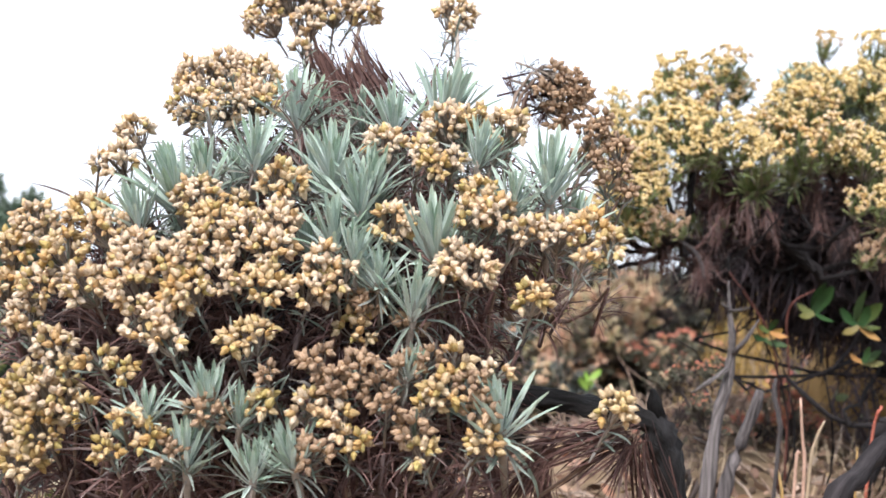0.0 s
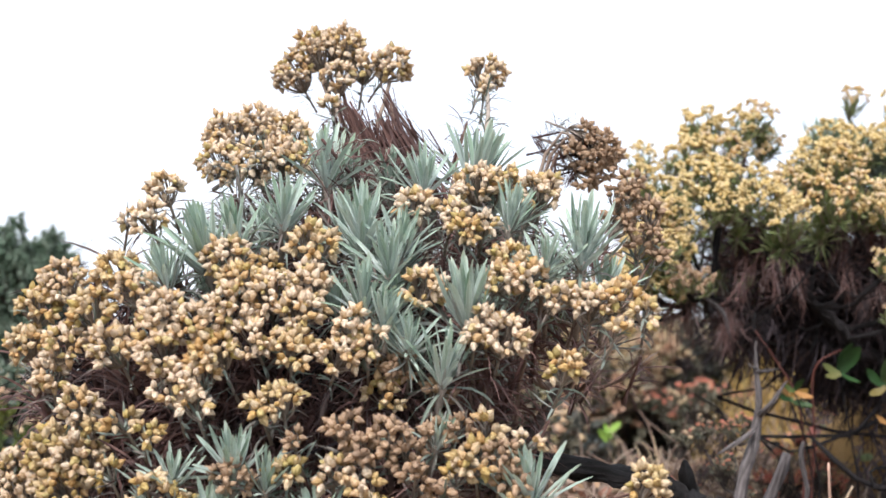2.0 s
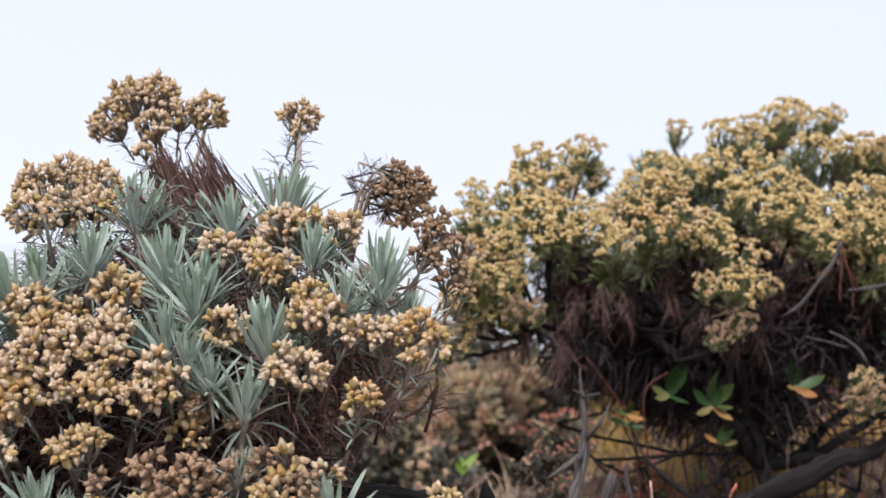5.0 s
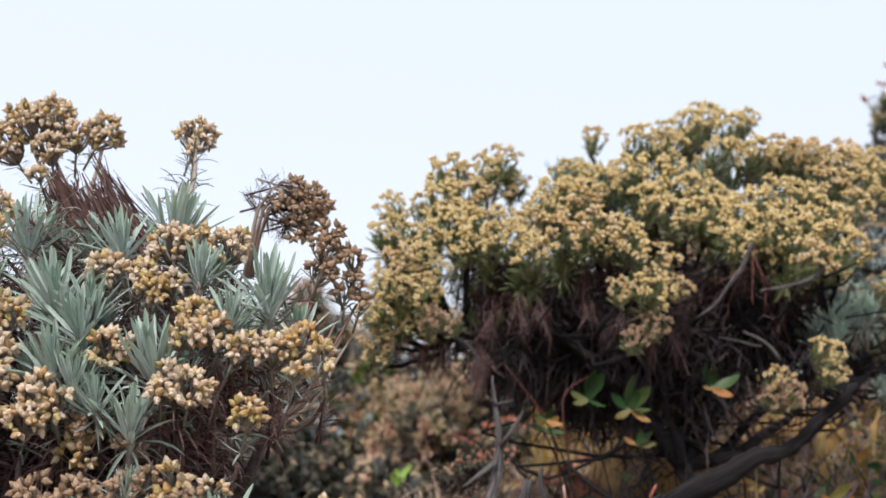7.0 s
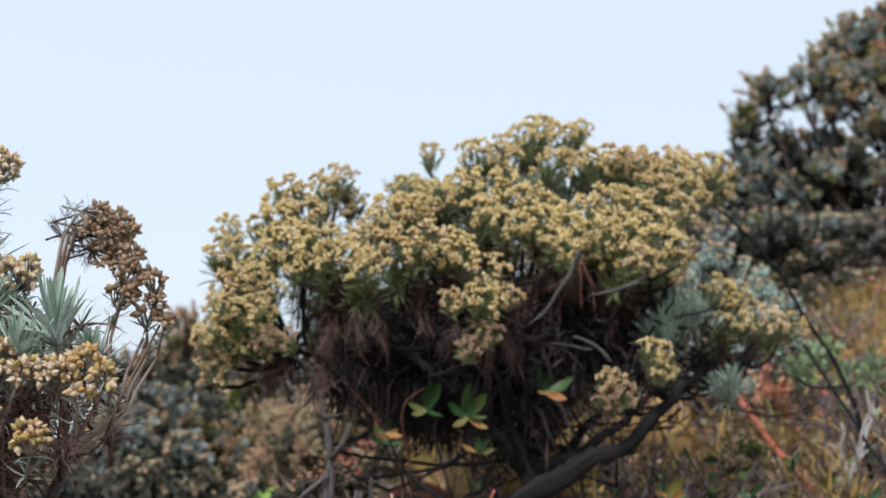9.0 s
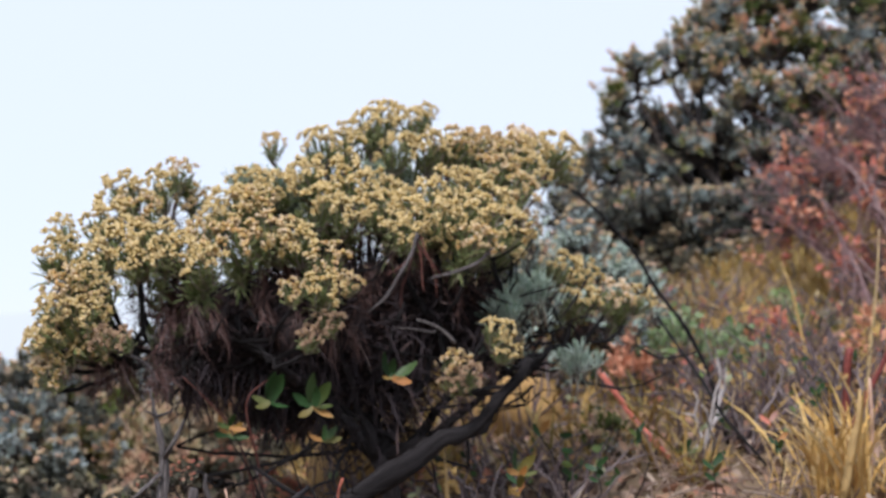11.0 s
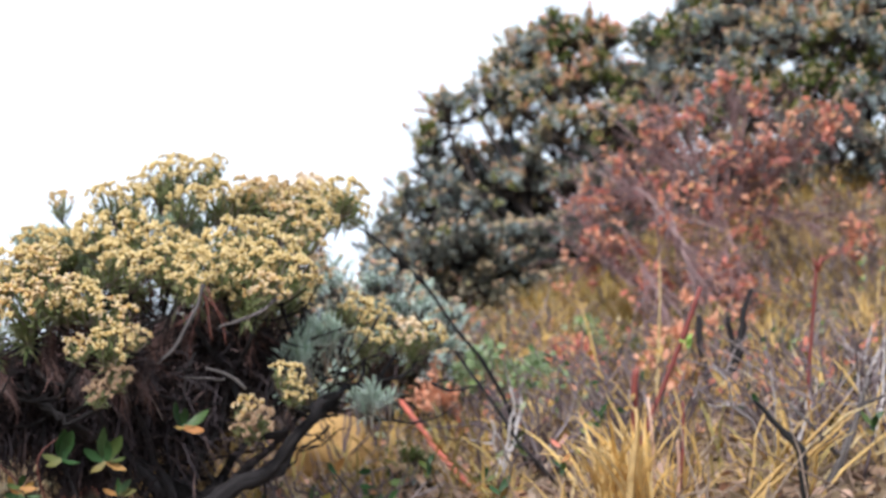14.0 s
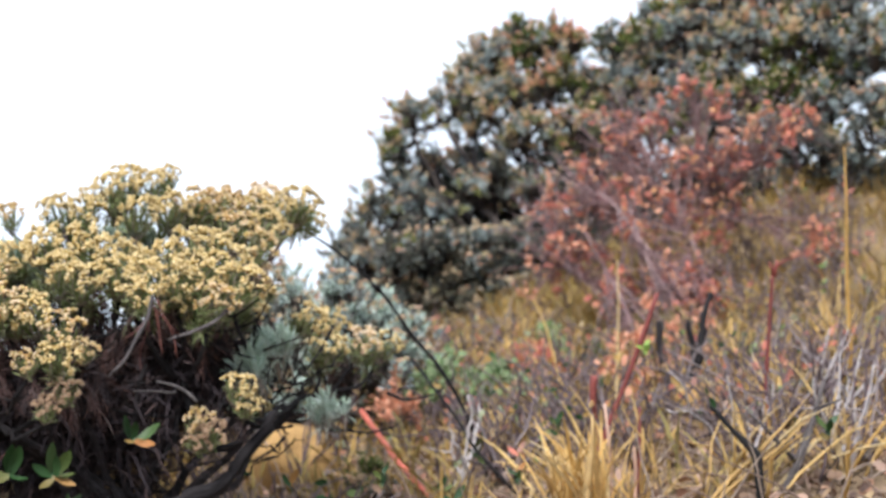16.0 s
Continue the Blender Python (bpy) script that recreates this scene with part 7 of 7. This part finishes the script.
tussock("golden dry grass tussock in the litter", 1.55, 1.85, 24, 0.17, 0.8, straw, 2, 0.0045)
tussock("golden dry grass tussock in the litter", 1.74, 1.80, 36, 0.19, 0.8, straw, 3, 0.0045)
tussock("golden dry grass tussock in the litter", 1.79, 2.60, 40, 0.22, 0.6, straw, 4, 0.0045)
for i, (x, y, h) in enumerate(((1.95, 1.78, 0.24), (2.1, 1.9, 0.22), (2.2, 1.75, 0.25), (1.45, 2.1, 0.15), (2.34, 2.2, 0.26), (2.5, 2.1, 0.24), (2.7, 2.3, 0.28),
                               (2.3, 2.7, 0.24), (2.6, 2.75, 0.26), (2.9, 2.7, 0.28), (3.1, 3.0, 0.3), (2.2, 3.2, 0.22), (2.75, 3.3, 0.26), (2.4, 3.8, 0.26), (2.7, 4.3, 0.3))):
    tussock("thin straw-coloured grass tussock", x, y, 36 if y < 2.3 else 48, h, 0.8, straw if i % 3 else olive_grass, 10 + i, 0.0046)


def blade(label, pts, width):
    g = Geo()
    g.put(tube(pts, [width * s for s in (0.8, 1.0, 0.9, 0.6, 0.2)][:len(pts)], 4), Matrix())
    ob = thing("grass_stalk", pts[0], label, "grass", "tall grass stalks")
    piece("stalk", g.mesh("stalk", [straw]), Matrix(), ob)


for a, b, w in (((2.00, 2.40), (2.087, 2.366, 0.734), 0.0042), ((2.02, 2.63), (1.985, 2.65, 0.675), 0.0055), ((1.58, 1.79), (1.636, 1.778, 0.432), 0.0095),
                ((1.845, 2.0), (1.868, 2.022, 0.435), 0.005), ((2.47, 2.09), (2.548, 2.024, 0.915), 0.0045), ((1.612, 2.0), (1.57, 2.20, 0.40), 0.005),
                ((1.76, 1.70), (2.103, 1.739, 0.385), 0.0045), ((1.76, 1.69), (2.105, 1.733, 0.35), 0.004), ((0.86, 1.9), (0.88, 1.88, 0.40), 0.005), ((0.55, 1.55), (0.57, 1.53, 0.36), 0.004), ((0.46, 1.5), (0.455, 1.5, 0.34), 0.004)):
    blade("tall dry straw-yellow grass stalk", bend((a[0], a[1], ground_z(a[0], a[1]) - 0.005), b, (0.01, 0, 0.01), 5, 0.01, a[0]), w)

for a, b, w, m_ in (((1.70, 1.885), (1.728, 1.89, 0.438), 0.0042, stem_pink), ((1.74, 1.86), (1.79, 1.862, 0.42), 0.0038, stem_red), ((1.715, 1.83), (1.745, 1.83, 0.35), 0.0035, stem_pink)):
    stick("dry_stalk", "upright bare dry stalk among the grass", "stalk", [(a[0], a[1], ground_z(*a) - 0.01), ((a[0] + b[0]) / 2 + 0.006, (a[1] + b[1]) / 2, (ground_z(*a) + b[2]) / 2), b], [w, w * 0.95, w * 0.7], m_, 6, 0.2, group="dry stalks")
r = random.Random(78)
for k, (x, y) in enumerate(((2.14, 1.80), (2.28, 1.83), (2.05, 1.95), (1.52, 2.25), (2.4, 2.05))):
    ob = thing("dead_brush", (x, y, ground_z(x, y)), "tangle of bleached grey dead twigs in the litter", "twigs", "dead brush")
    for q in range(9):
        a = Vector((x + r.gauss(0, 0.05), y + r.gauss(0, 0.04), ground_z(x, y)))
        e = a + Vector((r.gauss(0.03, 0.1), r.gauss(0, 0.05), r.uniform(0.07, 0.26)))
        g = Geo()
        pts = bend(a, e, (r.gauss(0, 0.015), 0, 0.01), 6, 0.03, q + k * 9)
        g.put(tube(pts, [0.0045, 0.0042, 0.0036, 0.003, 0.0024, 0.0014], 5, 0.3, q), Matrix())
        g.put(tube(bend(pts[3], pts[3] + Vector((r.gauss(0, 0.05), r.gauss(0, 0.03), r.uniform(0.0, 0.07))), (0, 0, 0), 4, 0.01, q), [0.0026, 0.0022, 0.0017, 0.001], 4), Matrix())
        piece("twig", g.mesh("twig", [twig_white if q % 2 else twig_grey]), Matrix(), ob)
r = random.Random(79)
for i in range(26):
    x, y = r.uniform(1.75, 2.35), r.uniform(1.62, 2.05)
    e = (x + r.gauss(0.08, 0.16), y + r.gauss(0, 0.08), ground_z(x, y) + r.uniform(0.06, 0.24))
    blade("bent dry straw-yellow grass stalk", bend((x, y, ground_z(x, y) - 0.005), e, (0.0, 0, 0.03), 5, 0.02, i), r.uniform(0.0028, 0.0042))
# small shrublets and dead brush on the slope
r = random.Random(77)
for i in range(22):
    y = r.uniform(2.0, 4.2)
    x = r.uniform(1.25, 1.2 + 0.7 * y)
    low_shrub("heath_shrublet", r.choice(["small grey-green heath shrublet in the litter"]), x, y, ground_z(x, y) + r.uniform(0.10, 0.17), 0.05, 4, [GREY, TAN, OLIVE], 700 + i, 0.04)
BRUSH_LEAVES = [litter, litter, leaf_red, leaf_pale, leaf_red, leaf_broad, litter, straw, leaf_salmon]
for i in range(258):
    y = 1.95 + 2.9 * r.random() ** 1.2
    x = r.uniform(0.75, 1.25 + 0.75 * y)
    if abs((x - 0.1) / (y + 0.2) - 0.82) < 0.04 and y < 2.65:
        continue
    if 1.5 < x < 1.9 and y < 2.1 or 1.2 < x < 1.62 and y < 2.8:
        continue
    z = ground_z(x, y) - 0.005
    tall = r.uniform(0.7, 1.5) if x > 1.3 else 0.8
    twigs, leaves, single = Geo(), Geo(), []
    for q in range(9):
        e = Vector((r.gauss(0, 0.10), r.gauss(0, 0.06), r.uniform(0.05, 0.2))) * tall
        limb_ = Geo() if y < 2.6 else twigs
        single.append(limb_)
        limb_.put(tube(bend((r.gauss(0, 0.01), r.gauss(0, 0.01), 0), e, (0, 0, 0.01), 5, 0.04, r.random() * 9), [0.0042, 0.0038, 0.0032, 0.0025, 0.0015], 4, close=False), Matrix())
        if q % 2:
            for w in range(3):
                leaves.put(OVAL, placed(e * r.uniform(0.6, 1.0), tilted(r.uniform(0.3, 2.2), r.uniform(0, 6.28)), r.uniform(0.012, 0.028), 0))
    leafy = r.choice(BRUSH_LEAVES)
    words = "green" if leafy in (leaf_pale, leaf_broad) else "reddish" if leafy in (leaf_red, leaf_salmon) else "withered brown"
    ob = thing("shrublet", (x, y, z), "twiggy grey shrublet with " + words + " leaves in the litter", "shrub", "twiggy shrublets")
    if y < 2.6:
        for limb_ in single:
            piece("twig", limb_.mesh("twig", [twig_grey]), Matrix.Translation((x, y, z)), ob)
    else:
        tagged(piece("branchwork", twigs.mesh("branchwork", [twig_grey]), Matrix.Translation((x, y, z)), ob), kind="stuff")
    piece("foliage", leaves.mesh("foliage", [leafy]), Matrix.Translation((x, y, z)), ob)

# grass cover of the slope
pale_grass = Geo()
r = random.Random(81)
geo = Geo()
for i in range(9000):
    x, y = r.uniform(1.1, 6.5), r.uniform(1.9, 7.0)
    if r.random() > 0.12 + 0.2 * (y - 1.9) + 0.5 * noise.noise((x * 1.7, y * 1.7, 3.0)):
        continue
    z = ground_z(x, y) - 0.01
    for b in range(5):
        geo.put(strip(r.uniform(0.06, 0.2), r.uniform(0.004, 0.009), r.uniform(0.05, 0.8), r.uniform(0.2, 1.3), r.uniform(-1, 1), 3, 0.3, 0.1),
                Matrix.Translation((x + r.gauss(0, 0.02), y + r.gauss(0, 0.02), z)) @ Matrix.Rotation(r.uniform(0, 6.28), 4, "Z"))
for i in range(2600):
    x, y = r.uniform(-2.6, 5.0), r.uniform(-2.8, 1.9)
    if noise.noise((x * 1.4, y * 1.4, 8.0)) < 0.05 or abs(x - 0.05) + abs(y) < 0.5:
        continue
    for b in range(5):
        geo.put(strip(r.uniform(0.04, 0.12), r.uniform(0.004, 0.007), r.uniform(0.1, 0.9), r.uniform(0.2, 1.3), r.uniform(-1, 1), 3, 0.3, 0.1),
                Matrix.Translation((x + r.gauss(0, 0.02), y + r.gauss(0, 0.02), ground_z(x, y) - 0.01)) @ Matrix.Rotation(r.uniform(0, 6.28), 4, "Z"))
for i in range(700):
    x, y = r.uniform(0.8, 1.5), r.uniform(2.35, 4.6)
    if x > 1.1 and y < 3.3:
        continue
    for b in range(5):
        geo.put(strip(r.uniform(0.05, 0.15), r.uniform(0.004, 0.008), r.uniform(0.05, 0.8), r.uniform(0.2, 1.3), r.uniform(-1, 1), 3, 0.3, 0.1),
                Matrix.Translation((x + r.gauss(0, 0.02), y + r.gauss(0, 0.02), ground_z(x, y) - 0.01)) @ Matrix.Rotation(r.uniform(0, 6.28), 4, "Z"))
for i in range(420):
    x, y = r.uniform(0.3, 1.15), r.uniform(1.45, 2.7)
    for b in range(4):
        pale_grass.put(strip(r.uniform(0.03, 0.10), r.uniform(0.002, 0.004), r.uniform(0.1, 1.2), r.uniform(0.2, 1.5), r.uniform(-1, 1), 3, 0.3, 0.1),
                       Matrix.Translation((x + r.gauss(0, 0.02), y + r.gauss(0, 0.02), ground_z(x, y) - 0.01)) @ Matrix.Rotation(r.uniform(0, 6.28), 4, "Z"))
tagged(new("dry_grass", pale_grass.mesh("dry_grass", [straw_pale])), "short bleached dry grass under the bushes", "grass", kind="stuff")
slope_grass = new("slope_grass", geo.mesh("slope_grass", [olive_grass]))
tagged(slope_grass, "olive-gold dry grass covering the hillside", "grass", kind="stuff")

# litter of fallen leaves, twigs and pebbles
geo = Geo()
for i in range(11000):
    y = r.uniform(1.0, 4.0)
    x = r.uniform(-0.3, 1.2 + 0.7 * y)
    s = r.uniform(0.012, 0.04)
    geo.put(OVAL, placed((x, y, ground_z(x, y) + r.uniform(0.0, 0.02)), tilted(r.uniform(0.8, 1.9), r.uniform(0, 6.28)), s, r.uniform(0, 6)))
for i in range(5000):
    x, y = r.uniform(-2.2, 3.6), r.uniform(-2.4, 1.6)
    s = r.uniform(0.012, 0.04)
    geo.put(OVAL, placed((x, y, ground_z(x, y) + r.uniform(0.0, 0.015)), tilted(r.uniform(0.9, 1.8), r.uniform(0, 6.28)), s, r.uniform(0, 6)))
fallen = new("leaf_litter", geo.mesh("leaf_litter", [litter]))
tagged(fallen, "brown and pinkish fallen leaves covering the soil", "leaf litter", kind="stuff")
geo = Geo()
for i in range(1500):
    x, y = r.uniform(0.2, 3.0), r.uniform(1.2, 3.0)
    z = ground_z(x, y) + r.uniform(0, 0.02)
    a = Vector((x, y, z))
    e = a + Vector((r.gauss(0, 0.07), r.gauss(0, 0.05), abs(r.gauss(0.02, 0.05))))
    geo.put(tube(bend(a, e, (0, 0, 0.01), 4, 0.01, i * 0.3), [0.0026, 0.0022, 0.0018, 0.001], 4, close=False), Matrix())
brush = new("fallen_twigs", geo.mesh("fallen_twigs", [twig_pale]))
tagged(brush, "grey-brown fallen twigs in the litter", "twigs", kind="stuff")


def stone(label, place, size, mat, seed):
    bm = bmesh.new()
    bmesh.ops.create_icosphere(bm, subdivisions=3, radius=1.0)
    for v in bm.verts:
        n = noise.noise(v.co * 1.3 + Vector((seed * 3.1, 0, 0))) * 0.35 + noise.noise(v.co * 4 + Vector((0, seed, 0))) * 0.1
        v.co *= 1 + n
    me = bpy.data.meshes.new("stone")
    bm.to_mesh(me)
    bm.free()
    me.materials.append(mat)
    for p in me.polygons:
        p.use_smooth = True
    m = Matrix.Translation(place) @ Matrix.Diagonal((*size, 1))
    thing("stone", None, label, "stone", "stones", me, m)


for i, (x, y, s, mat, lab) in enumerate(((1.36, 2.93, 0.12, stone_tan, "tan earthy stone behind a branch"), (2.36, 2.55, 0.075, stone_tan, "tan earthy stone among grass"), (0.86, 2.42, 0.13, stone_tan, "tan earthy stone under the bush"),
                                         (0.97, 2.25, 0.06, stone_tan, "tan earthy stone under the bush"), (2.15, 1.55, 0.03, stone_grey, "small grey stone in the litter"), (2.2, 1.62, 0.025, stone_grey, "small grey stone in the litter"),
                                         (0.98, 1.62, 0.03, stone_grey, "small grey stone in the litter"), (0.85, 1.58, 0.028, stone_grey, "small grey stone in the litter"))):
    stone(lab, (x, y, ground_z(x, y) + s * 0.4), (s, s * 0.8, s * 0.8), mat, i)
